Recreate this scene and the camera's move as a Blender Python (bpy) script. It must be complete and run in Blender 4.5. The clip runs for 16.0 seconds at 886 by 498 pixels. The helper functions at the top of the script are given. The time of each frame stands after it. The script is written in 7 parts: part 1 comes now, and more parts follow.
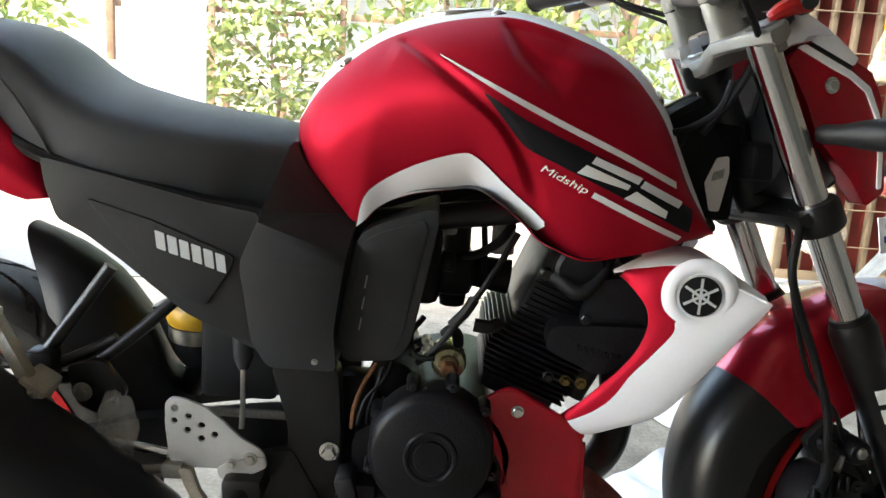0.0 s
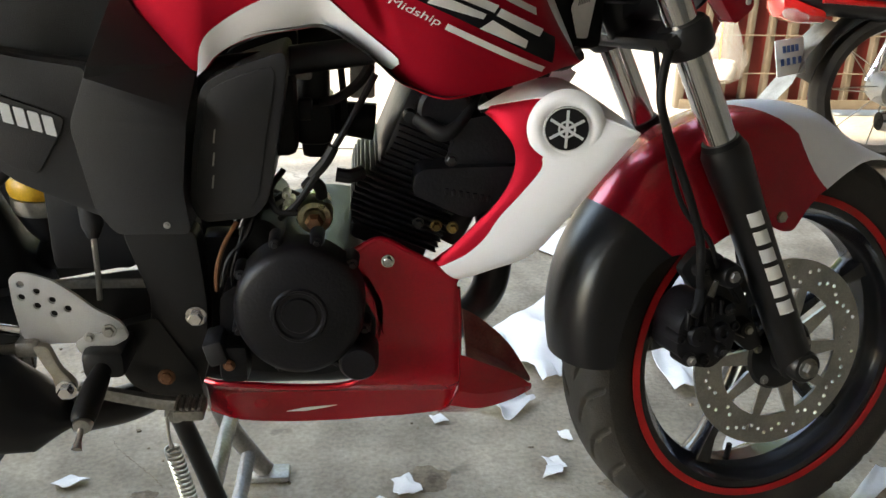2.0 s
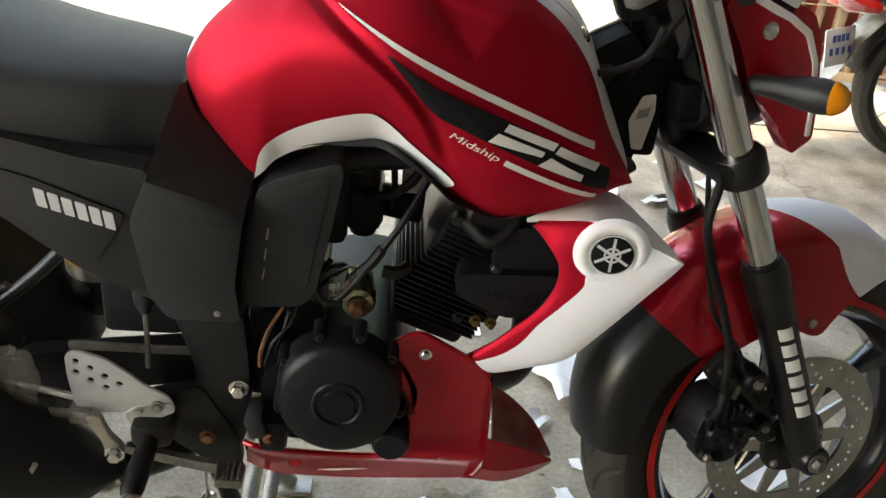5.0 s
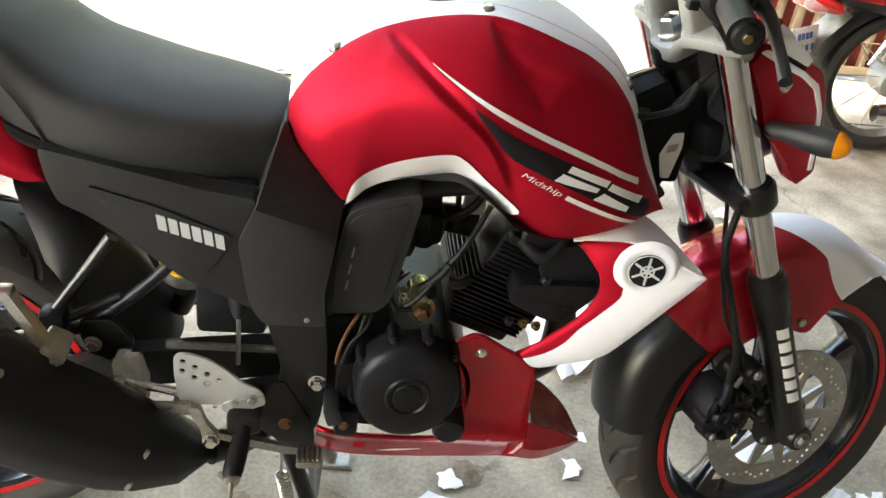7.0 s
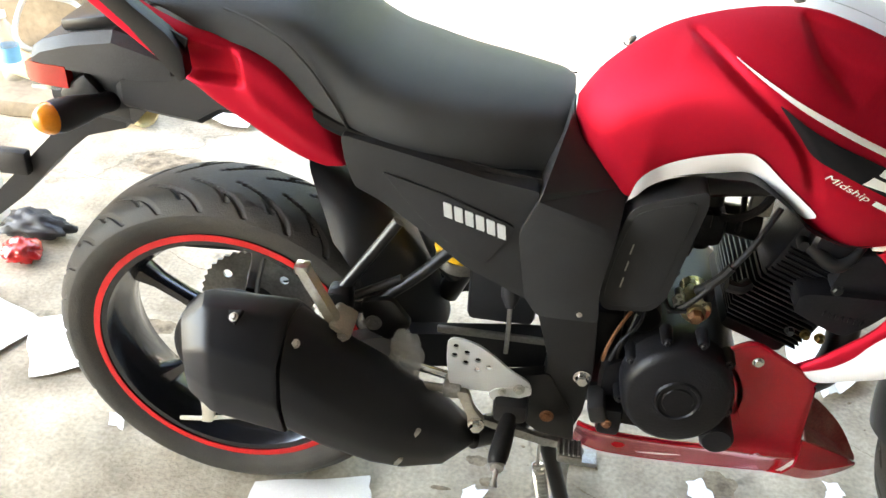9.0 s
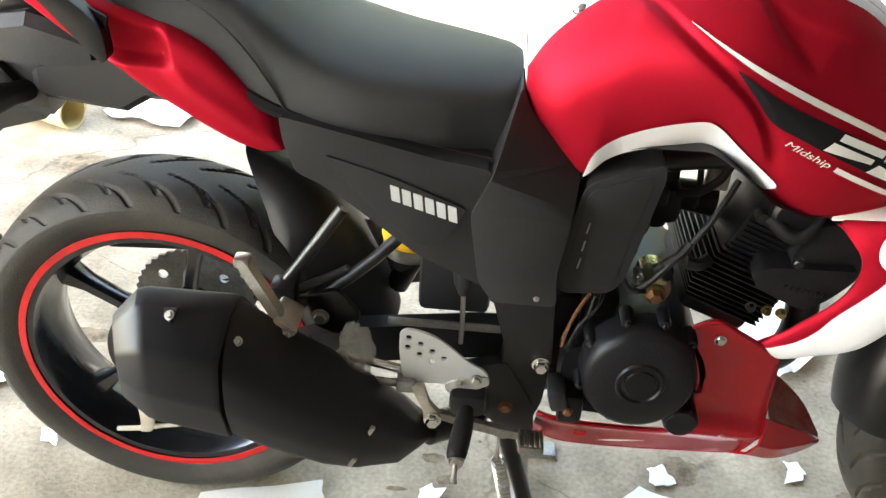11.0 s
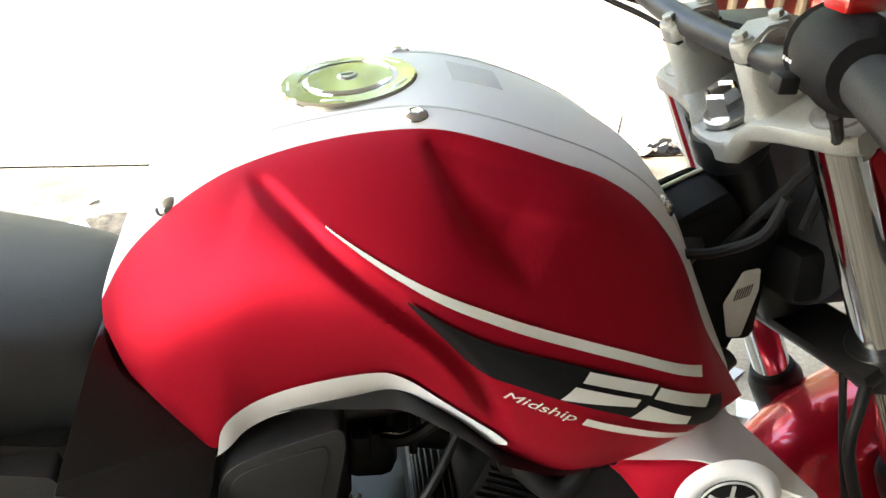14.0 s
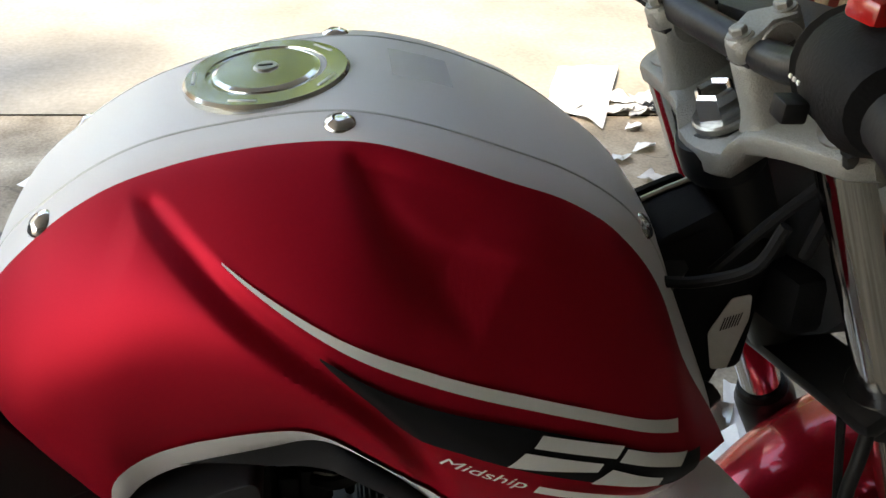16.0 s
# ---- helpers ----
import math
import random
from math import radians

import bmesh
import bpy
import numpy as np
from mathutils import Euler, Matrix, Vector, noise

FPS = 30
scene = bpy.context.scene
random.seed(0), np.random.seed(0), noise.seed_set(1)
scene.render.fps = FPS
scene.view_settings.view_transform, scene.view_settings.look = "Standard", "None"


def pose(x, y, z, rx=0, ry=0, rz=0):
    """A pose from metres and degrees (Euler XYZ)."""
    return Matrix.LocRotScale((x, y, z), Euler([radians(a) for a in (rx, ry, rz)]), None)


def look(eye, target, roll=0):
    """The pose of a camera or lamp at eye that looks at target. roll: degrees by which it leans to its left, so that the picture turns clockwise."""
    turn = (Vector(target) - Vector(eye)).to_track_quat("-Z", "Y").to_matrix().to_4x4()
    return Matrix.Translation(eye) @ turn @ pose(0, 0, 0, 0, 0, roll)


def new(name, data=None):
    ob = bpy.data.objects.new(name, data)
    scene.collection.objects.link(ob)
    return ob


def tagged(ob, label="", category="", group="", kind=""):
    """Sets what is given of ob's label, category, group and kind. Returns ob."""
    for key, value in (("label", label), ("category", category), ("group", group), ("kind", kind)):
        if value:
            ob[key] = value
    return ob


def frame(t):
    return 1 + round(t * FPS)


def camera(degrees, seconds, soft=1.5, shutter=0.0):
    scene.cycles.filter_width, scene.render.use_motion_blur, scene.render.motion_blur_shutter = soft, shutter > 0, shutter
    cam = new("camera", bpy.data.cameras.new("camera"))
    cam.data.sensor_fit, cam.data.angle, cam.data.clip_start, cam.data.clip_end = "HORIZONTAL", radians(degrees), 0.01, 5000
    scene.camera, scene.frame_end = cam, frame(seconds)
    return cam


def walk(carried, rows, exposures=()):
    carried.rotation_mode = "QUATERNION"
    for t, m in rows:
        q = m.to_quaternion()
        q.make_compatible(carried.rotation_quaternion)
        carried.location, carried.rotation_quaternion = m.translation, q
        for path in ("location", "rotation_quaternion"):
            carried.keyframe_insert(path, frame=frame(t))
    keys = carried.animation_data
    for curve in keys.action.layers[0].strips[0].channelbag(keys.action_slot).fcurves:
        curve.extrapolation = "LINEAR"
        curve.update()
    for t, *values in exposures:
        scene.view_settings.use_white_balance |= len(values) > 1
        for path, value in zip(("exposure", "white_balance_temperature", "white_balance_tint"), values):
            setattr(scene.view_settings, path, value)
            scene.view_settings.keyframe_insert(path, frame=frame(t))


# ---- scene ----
cam = camera(51.8, 16.0)
PATH = [
    (0, (0.671, -1.204, 0.944), (0.675, 0.741, 0.478), 3.7),
    (0.5, (0.705, -1.191, 0.932), (0.778, 0.74, 0.416), 3.5),
    (1, (0.723, -1.178, 0.926), (0.815, 0.734, 0.346), 2.5),
    (1.5, (0.742, -1.172, 0.919), (0.867, 0.726, 0.301), 1.1),
    (2, (0.749, -1.156, 0.926), (0.923, 0.682, 0.158), 1.5),
    (2.5, (0.75, -1.153, 0.914), (0.99, 0.652, 0.087), 1.8),
    (3, (0.749, -1.149, 0.907), (1.049, 0.637, 0.059), 2.6),
    (3.5, (0.747, -1.134, 0.893), (1.016, 0.655, 0.042), 3.1),
    (4, (0.737, -1.085, 0.9), (0.889, 0.756, 0.132), 4.1),
    (4.2, (0.731, -1.061, 0.95), (0.903, 0.764, 0.15), 5.2),
    (6.3, (0.601, -1.089, 1.311), (0.715, 0.526, 0.136), 6.7),
    (6.5, (0.573, -1.115, 1.302), (0.769, 0.501, 0.141), 7.7),
    (7, (0.531, -1.16, 1.309), (0.81, 0.508, 0.242), 8.7),
    (7.5, (0.509, -1.189, 1.309), (0.643, 0.497, 0.241), 9.2),
    (8, (0.476, -1.187, 1.296), (0.334, 0.482, 0.205), 5.0),
    (8.2, (0.455, -1.176, 1.297), (0.272, 0.484, 0.196), 4.2),
    (10.3, (0.439, -1.152, 1.291), (0.301, 0.499, 0.17), 1.4),
    (10.5, (0.434, -1.153, 1.271), (0.325, 0.505, 0.158), 2.0),
    (11, (0.436, -1.12, 1.245), (0.378, 0.545, 0.138), 3.5),
    (11.5, (0.445, -1.075, 1.22), (0.554, 0.581, 0.104), 5.1),
    (12, (0.463, -1.003, 1.203), (0.77, 0.637, 0.1), 5.6),
    (12.5, (0.541, -0.9, 1.182), (0.889, 0.726, 0.07), 4.3),
    (13, (0.638, -0.802, 1.172), (0.883, 0.864, 0.093), 3.7),
    (13.5, (0.669, -0.765, 1.192), (0.883, 0.931, 0.154), 1.6),
    (14, (0.657, -0.682, 1.206), (0.908, 1.039, 0.218), 2.4),
    (14.5, (0.633, -0.57, 1.198), (0.889, 1.125, 0.167), 3.1),
    (15, (0.626, -0.51, 1.197), (0.924, 1.147, 0.117), 3.0),
    (15.5, (0.642, -0.514, 1.201), (0.966, 1.126, 0.104), 3.1),
    (16, (0.712, -0.563, 1.202), (0.968, 1.09, 0.105), 3.8),
]
EXPOSURES = [(0, 3.93, 7800, 10), (1, 3.93, 7950, 10), (2, 3.8, 8400, 10), (3, 3.76, 8850, 10), (4, 3.73, 8800, 10), (6.5, 4.33, 8700, 10), (7.5, 4.55, 8750, 10), (8, 4.7, 8600, 10), (10.5, 4.76, 8250, 8), (11.5, 4.54, 8800, 10), (12.5, 4.82, 8800, 8), (13, 5.07, 8800, 7), (14, 4.31, 8700, 9), (14.5, 3.46, 8750, 10), (15, 3.02, 8500, 10), (15.5, 2.68, 8400, 10), (16, 2.93, 8400, 10)]
walk(cam, [(t, look(eye, target, roll)) for t, eye, target, roll in PATH], EXPOSURES)

# ---------------------------------------------------------------- light
world = bpy.data.worlds.new("world")
scene.world = world
world.use_nodes = True
wn = world.node_tree
wn.nodes.clear()
w_out = wn.nodes.new("ShaderNodeOutputWorld")
w_bg = wn.nodes.new("ShaderNodeBackground")
w_sky = wn.nodes.new("ShaderNodeTexSky")
w_sky.sky_type = "NISHITA"
w_sky.sun_disc = False
w_sky.sun_elevation = radians(55)
w_sky.sun_rotation = radians(240)
w_bg.inputs["Strength"].default_value = 0.15
wn.links.new(w_sky.outputs["Color"], w_bg.inputs["Color"])
wn.links.new(w_bg.outputs["Background"], w_out.inputs["Surface"])

sun = new("sun", bpy.data.lights.new("sun", "SUN"))
sun.data.energy = 1.1
sun.data.angle = radians(10)
sun.data.color = (1.0, 0.95, 0.86)
sun.matrix_world = look((-6.0, -3.5, 10.0), (0, 0, 0))


# ---------------------------------------------------------------- materials
def mat(name, color, rough=0.5, metal=0.0, vary=0.15, scale=8.0, fine=60.0, bump=0.1, coat=0.0, coat_rough=0.1,
        color2=None, spec=0.5, stain=0.0, rough_vary=0.1, trans=0.0, alpha=1.0, emit=0.0, random=0.0, ior=1.45):
    m = bpy.data.materials.new(name)
    m.use_nodes = True
    nt = m.node_tree
    bsdf = nt.nodes["Principled BSDF"]
    link = nt.links.new
    tc = nt.nodes.new("ShaderNodeTexCoord")
    n1 = nt.nodes.new("ShaderNodeTexNoise")
    n1.inputs["Scale"].default_value = scale
    n1.inputs["Detail"].default_value = 6
    n2 = nt.nodes.new("ShaderNodeTexNoise")
    n2.inputs["Scale"].default_value = fine
    n2.inputs["Detail"].default_value = 4
    link(tc.outputs["Object"], n1.inputs["Vector"])
    link(tc.outputs["Object"], n2.inputs["Vector"])
    ramp = nt.nodes.new("ShaderNodeValToRGB")
    ramp.color_ramp.elements[0].position = 0.3
    ramp.color_ramp.elements[1].position = 0.7
    c2 = color2 or tuple(min(1.0, c * (1 + vary)) for c in color)
    ramp.color_ramp.elements[0].color = (*[c * (1 - vary) for c in color], 1)
    ramp.color_ramp.elements[1].color = (*c2, 1)
    link(n1.outputs["Fac"], ramp.inputs["Fac"])
    mix = nt.nodes.new("ShaderNodeMix")
    mix.data_type = "RGBA"
    mix.blend_type = "MULTIPLY"
    mix.inputs["Factor"].default_value = 0.5 if vary else 0.0
    r2 = nt.nodes.new("ShaderNodeMapRange")
    r2.inputs["From Min"].default_value = 0.3
    r2.inputs["From Max"].default_value = 0.7
    r2.inputs["To Min"].default_value = 1 - vary
    r2.inputs["To Max"].default_value = 1 + vary
    link(n2.outputs["Fac"], r2.inputs["Value"])
    link(ramp.outputs["Color"], mix.inputs["A"])
    link(r2.outputs["Result"], mix.inputs["B"])
    col = mix.outputs["Result"]
    if random:
        oi = nt.nodes.new("ShaderNodeObjectInfo")
        hs = nt.nodes.new("ShaderNodeHueSaturation")
        mr = nt.nodes.new("ShaderNodeMapRange")
        mr.inputs["To Min"].default_value = 1 - random
        mr.inputs["To Max"].default_value = 1 + random
        link(oi.outputs["Random"], mr.inputs["Value"])
        link(mr.outputs["Result"], hs.inputs["Value"])
        link(col, hs.inputs["Color"])
        col = hs.outputs["Color"]
    if stain:
        n3 = nt.nodes.new("ShaderNodeTexNoise")
        n3.inputs["Scale"].default_value = scale * 0.35
        n3.inputs["Detail"].default_value = 8
        n3.inputs["Roughness"].default_value = 0.65
        link(tc.outputs["Object"], n3.inputs["Vector"])
        r3 = nt.nodes.new("ShaderNodeMapRange")
        r3.inputs["From Min"].default_value = 0.52
        r3.inputs["From Max"].default_value = 0.72
        r3.inputs["To Min"].default_value = 1.0
        r3.inputs["To Max"].default_value = 1.0 - stain
        link(n3.outputs["Fac"], r3.inputs["Value"])
        mx = nt.nodes.new("ShaderNodeMix")
        mx.data_type = "RGBA"
        mx.blend_type = "MULTIPLY"
        mx.inputs["Factor"].default_value = 1.0
        link(col, mx.inputs["A"])
        link(r3.outputs["Result"], mx.inputs["B"])
        col = mx.outputs["Result"]
    link(col, bsdf.inputs["Base Color"])
    rr = nt.nodes.new("ShaderNodeMapRange")
    rr.inputs["To Min"].default_value = max(0.02, rough - rough_vary)
    rr.inputs["To Max"].default_value = min(1.0, rough + rough_vary)
    link(n1.outputs["Fac"], rr.inputs["Value"])
    link(rr.outputs["Result"], bsdf.inputs["Roughness"])
    bsdf.inputs["Metallic"].default_value = metal
    bsdf.inputs["Specular IOR Level"].default_value = spec
    bsdf.inputs["IOR"].default_value = ior
    bsdf.inputs["Coat Weight"].default_value = coat
    bsdf.inputs["Coat Roughness"].default_value = coat_rough
    bsdf.inputs["Transmission Weight"].default_value = trans
    bsdf.inputs["Alpha"].default_value = alpha
    if bump:
        b = nt.nodes.new("ShaderNodeBump")
        b.inputs["Strength"].default_value = bump
        b.inputs["Distance"].default_value = 0.002
        link(n2.outputs["Fac"], b.inputs["Height"])
        link(b.outputs["Normal"], bsdf.inputs["Normal"])
    return m


RED_SATIN = mat("red_satin_film", (0.45, 0.010, 0.029), 0.52, 0.60, 0.04, 3, 900, 0.04, rough_vary=0.03, spec=0.12)
DUSTY_RED = mat("dusty_red_plastic", (0.34, 0.03, 0.03), 0.5, 0.1, 0.35, 30, 300, 0.15, stain=0.3, color2=(0.34, 0.15, 0.12))
RED_GLOSS = mat("red_gloss_paint", (0.48, 0.005, 0.021), 0.25, 0.52, 0.14, 9, 300, 0.02, coat=0.8, coat_rough=0.05, rough_vary=0.05, spec=0.3)
WHITE_SATIN = mat("white_satin_film", (0.83, 0.83, 0.86), 0.42, 0.0, 0.02, 4, 600, 0.03, rough_vary=0.04)
BLACK_PLASTIC = mat("black_grained_plastic", (0.016, 0.0163, 0.019), 0.47, 0.0, 0.3, 7, 900, 0.22, color2=(0.026, 0.0265, 0.029), rough_vary=0.14)
BLACK_SATIN = mat("black_satin_paint", (0.009, 0.009, 0.010), 0.33, 0.0, 0.25, 14, 300, 0.1)
BLACK_ENGINE = mat("black_engine_paint", (0.007, 0.007, 0.009), 0.40, 0.0, 0.4, 22, 260, 0.25, spec=0.3)
BLACK_FILM = mat("black_decal", (0.008, 0.008, 0.010), 0.5, 0.0, 0.1, 6, 500, 0.02, spec=0.2)
SEAT_VINYL = mat("black_seat_vinyl", (0.034, 0.035, 0.036), 0.48, 0.0, 0.2, 10, 1100, 0.5, spec=0.4)
SILVER_DECAL = mat("silver_decal", (0.62, 0.63, 0.64), 0.4, 0.2, 0.05, 8, 300, 0.02)
WHITE_DECAL = mat("white_decal", (0.78, 0.78, 0.76), 0.45, 0.0, 0.03, 8, 300, 0.02)
CHROME = mat("chrome", (0.75, 0.75, 0.76), 0.12, 1.0, 0.03, 12, 200, 0.02, rough_vary=0.05)
CAP_METAL = mat("polished_cap", (0.62, 0.62, 0.58), 0.14, 1.0, 0.03, 12, 200, 0.0, rough_vary=0.03)
STEEL = mat("bare_steel", (0.46, 0.45, 0.42), 0.32, 1.0, 0.2, 25, 300, 0.15)
PALE_ALU = mat("pale_satin_aluminium", (0.66, 0.66, 0.65), 0.45, 0.5, 0.06, 12, 500, 0.15)
DULL_STEEL = mat("dull_steel", (0.33, 0.32, 0.30), 0.5, 0.9, 0.3, 18, 200, 0.3, stain=0.3)
CAST_ALU = mat("cast_aluminium_silver", (0.33, 0.325, 0.305), 0.46, 0.6, 0.14, 12, 700, 0.5)
BRASS = mat("dirty_brass", (0.22, 0.16, 0.06), 0.4, 0.9, 0.3, 30, 300, 0.3)
RUST = mat("rusty_bolt", (0.22, 0.10, 0.05), 0.7, 0.4, 0.4, 40, 300, 0.4)
RUBBER = mat("tyre_rubber", (0.016, 0.0155, 0.015), 0.66, 0.0, 0.4, 9, 400, 0.4, color2=(0.044, 0.038, 0.031))
SWITCH_BLACK = mat("matt_black_switch_plastic", (0.008, 0.008, 0.009), 0.6, 0.0, 0.2, 20, 500, 0.25, spec=0.15)
ZINC = mat("yellow_zinc_plating", (0.62, 0.58, 0.38), 0.28, 0.95, 0.25, 25, 200, 0.15, stain=0.3)
HOSE = mat("black_rubber_hose", (0.010, 0.010, 0.011), 0.5, 0.0, 0.2, 20, 300, 0.1, spec=0.22)
RIM_BLACK = mat("black_gloss_rim", (0.010, 0.010, 0.012), 0.2, 0.0, 0.2, 9, 300, 0.05, coat=0.6, coat_rough=0.1)
RIM_TAPE = mat("red_rim_tape", (0.50, 0.012, 0.015), 0.4, 0.0, 0.15, 20, 300, 0.02)
YELLOW = mat("yellow_spring_paint", (0.62, 0.34, 0.02), 0.4, 0.0, 0.2, 20, 300, 0.1, stain=0.4)
AMBER = mat("amber_lens", (0.75, 0.24, 0.01), 0.2, 0.0, 0.1, 30, 300, 0.05, coat=0.5)
RED_LENS = mat("red_lens", (0.38, 0.012, 0.012), 0.2, 0.0, 0.1, 30, 300, 0.05, coat=0.6)
CLEAR_PLASTIC = mat("crumpled_clear_plastic", (0.75, 0.75, 0.72), 0.18, 0.0, 0.2, 30, 90, 0.9, trans=0.55, alpha=0.42)
CLEAR_TAPE = mat("clear_tape", (0.8, 0.8, 0.8), 0.12, 0.0, 0.02, 30, 90, 0.05, alpha=0.22)
BLACK_MUFFLER = mat("black_muffler_paint", (0.009, 0.010, 0.014), 0.45, 0.0, 0.15, 14, 700, 0.15, spec=0.45)
GREY_PLASTIC = mat("faded_black_plastic", (0.032, 0.034, 0.038), 0.5, 0.0, 0.2, 14, 500, 0.2)
CREAM_METAL = mat("worn_cream_metal", (0.50, 0.46, 0.38), 0.45, 0.35, 0.15, 25, 300, 0.2, stain=0.4)
PAPER = mat("white_paper", (0.80, 0.79, 0.76), 0.7, 0.0, 0.06, 8, 200, 0.1)
PAPER_GREY = mat("soiled_paper", (0.55, 0.54, 0.52), 0.7, 0.0, 0.12, 14, 200, 0.1, stain=0.3)
CARD = mat("cardboard", (0.42, 0.33, 0.22), 0.8, 0.0, 0.12, 14, 200, 0.1)
CONCRETE = mat("worn_concrete", (0.295, 0.240, 0.170), 0.85, 0.0, 0.38, 5.5, 110, 1.0, stain=0.45, color2=(0.475, 0.405, 0.305))


def cracked(m, scale, width, dark):
    """Adds thin wandering cracks and dark drips to a floor."""
    nt = m.node_tree
    bsdf = nt.nodes["Principled BSDF"]
    src = bsdf.inputs["Base Color"].links[0].from_socket
    tc = nt.nodes.new("ShaderNodeTexCoord")
    wob = nt.nodes.new("ShaderNodeTexNoise")
    wob.inputs["Scale"].default_value = 6
    wob.inputs["Detail"].default_value = 5
    add = nt.nodes.new("ShaderNodeMix")
    add.data_type = "RGBA"
    add.blend_type = "LINEAR_LIGHT"
    add.inputs["Factor"].default_value = 0.12
    vor = nt.nodes.new("ShaderNodeTexVoronoi")
    vor.feature = "DISTANCE_TO_EDGE"
    vor.inputs["Scale"].default_value = scale
    rng = nt.nodes.new("ShaderNodeMapRange")
    rng.inputs["From Min"].default_value = 0.0
    rng.inputs["From Max"].default_value = width
    rng.inputs["To Min"].default_value = dark
    rng.inputs["To Max"].default_value = 1.0
    spot = nt.nodes.new("ShaderNodeTexNoise")
    spot.inputs["Scale"].default_value = 14
    spot.inputs["Detail"].default_value = 3
    srng = nt.nodes.new("ShaderNodeMapRange")
    srng.inputs["From Min"].default_value = 0.66
    srng.inputs["From Max"].default_value = 0.76
    srng.inputs["To Min"].default_value = 1.0
    srng.inputs["To Max"].default_value = 0.55
    nt.links.new(tc.outputs["Object"], wob.inputs["Vector"])
    nt.links.new(tc.outputs["Object"], add.inputs["A"])
    nt.links.new(wob.outputs["Color"], add.inputs["B"])
    nt.links.new(add.outputs["Result"], vor.inputs["Vector"])
    nt.links.new(vor.outputs["Distance"], rng.inputs["Value"])
    nt.links.new(tc.outputs["Object"], spot.inputs["Vector"])
    nt.links.new(spot.outputs["Fac"], srng.inputs["Value"])
    for sock in (rng.outputs["Result"], srng.outputs["Result"]):
        mx = nt.nodes.new("ShaderNodeMix")
        mx.data_type = "RGBA"
        mx.blend_type = "MULTIPLY"
        mx.inputs["Factor"].default_value = 1.0
        nt.links.new(src, mx.inputs["A"])
        nt.links.new(sock, mx.inputs["B"])
        src = mx.outputs["Result"]
    nt.links.new(src, bsdf.inputs["Base Color"])


cracked(CONCRETE, 0.42, 0.003, 0.6)
YARD = mat("outdoor_concrete", (0.30, 0.275, 0.23), 0.85, 0.0, 0.22, 2.2, 60, 0.6, stain=0.3)
PLASTER = mat("white_plaster", (0.78, 0.77, 0.74), 0.8, 0.0, 0.05, 3, 60, 0.3, stain=0.1)
WALL_GREY = mat("grey_render", (0.42, 0.40, 0.37), 0.85, 0.0, 0.12, 2, 50, 0.4, stain=0.25)
WALL_TAN = mat("stained_tan_plaster", (0.30, 0.235, 0.165), 0.85, 0.0, 0.3, 3, 50, 0.5, stain=0.5)
UNSEEN_WALL = mat("unseen_dark_wall", (0.17, 0.16, 0.15), 0.85, 0.0, 0.2, 2, 50, 0.4, stain=0.3)
ROOF_METAL = mat("galvanised_roof", (0.35, 0.36, 0.37), 0.45, 0.5, 0.1, 3, 60, 0.1)
GATE_RED = mat("maroon_gate_sheet", (0.16, 0.022, 0.02), 0.5, 0.2, 0.2, 6, 200, 0.1, stain=0.2)
GATE_BAR = mat("cream_gate_bar", (0.17, 0.14, 0.105), 0.5, 0.2, 0.12, 12, 200, 0.1, stain=0.25)
WOOD = mat("weathered_wood", (0.25, 0.15, 0.09), 0.75, 0.0, 0.3, 10, 120, 0.4)
LEAF = mat("leaf_green", (0.15, 0.23, 0.05), 0.5, 0.0, 0.4, 3, 30, 0.1, random=0.4, color2=(0.28, 0.34, 0.09))
BARK = mat("bark", (0.14, 0.10, 0.07), 0.85, 0.0, 0.3, 20, 150, 0.5)
PETAL = mat("red_petals", (0.65, 0.03, 0.03), 0.5, 0.0, 0.2, 20, 100, 0.1)


# ---------------------------------------------------------------- mesh helpers
def part(name, bm, material, parent=None, label="", smooth=38):
    me = bpy.data.meshes.new(name)
    bmesh.ops.recalc_face_normals(bm, faces=bm.faces)
    bm.to_mesh(me)
    bm.free()
    me.materials.append(material)
    if smooth:
        for p in me.polygons:
            p.use_smooth = True
        me.set_sharp_from_angle(angle=radians(smooth))
    ob = new(name, me)
    if parent:
        ob.parent = parent
    if label:
        ob["label"] = label
    return ob


def thing(name, label, category, group="", kind=""):
    return tagged(new(name), label, category, group, kind)


def cr(pts, n=6, closed=False):
    """Points along a smooth curve through pts."""
    p = [np.array(q, float) for q in pts]
    m = len(p)
    out = []
    for i in range(m if closed else m - 1):
        a, b = p[i], p[(i + 1) % m]
        z = p[i - 1] if (i or closed) else 2 * a - b
        c = p[(i + 2) % m] if (closed or i + 2 < m) else 2 * b - a
        for k in range(n):
            t = k / n
            out.append(0.5 * (2 * a + (b - z) * t + (2 * z - 5 * a + 4 * b - c) * t * t + (3 * a - z - 3 * b + c) * t ** 3))
    if not closed:
        out.append(p[-1])
    return out


def rounded(pts, r=0.006, n=3):
    """A closed polygon with its corners rounded."""
    out = []
    m = len(pts)
    for i in range(m):
        a, b, c = (np.array(pts[j % m], float) for j in (i - 1, i, i + 1))
        u, v = a - b, c - b
        lu, lv = np.linalg.norm(u), np.linalg.norm(v)
        d = min(r, lu * 0.45, lv * 0.45)
        s, e = b + u / lu * d, b + v / lv * d
        for k in range(n + 1):
            t = k / n
            out.append((1 - t) ** 2 * s + 2 * t * (1 - t) * b + t * t * e)
    return out


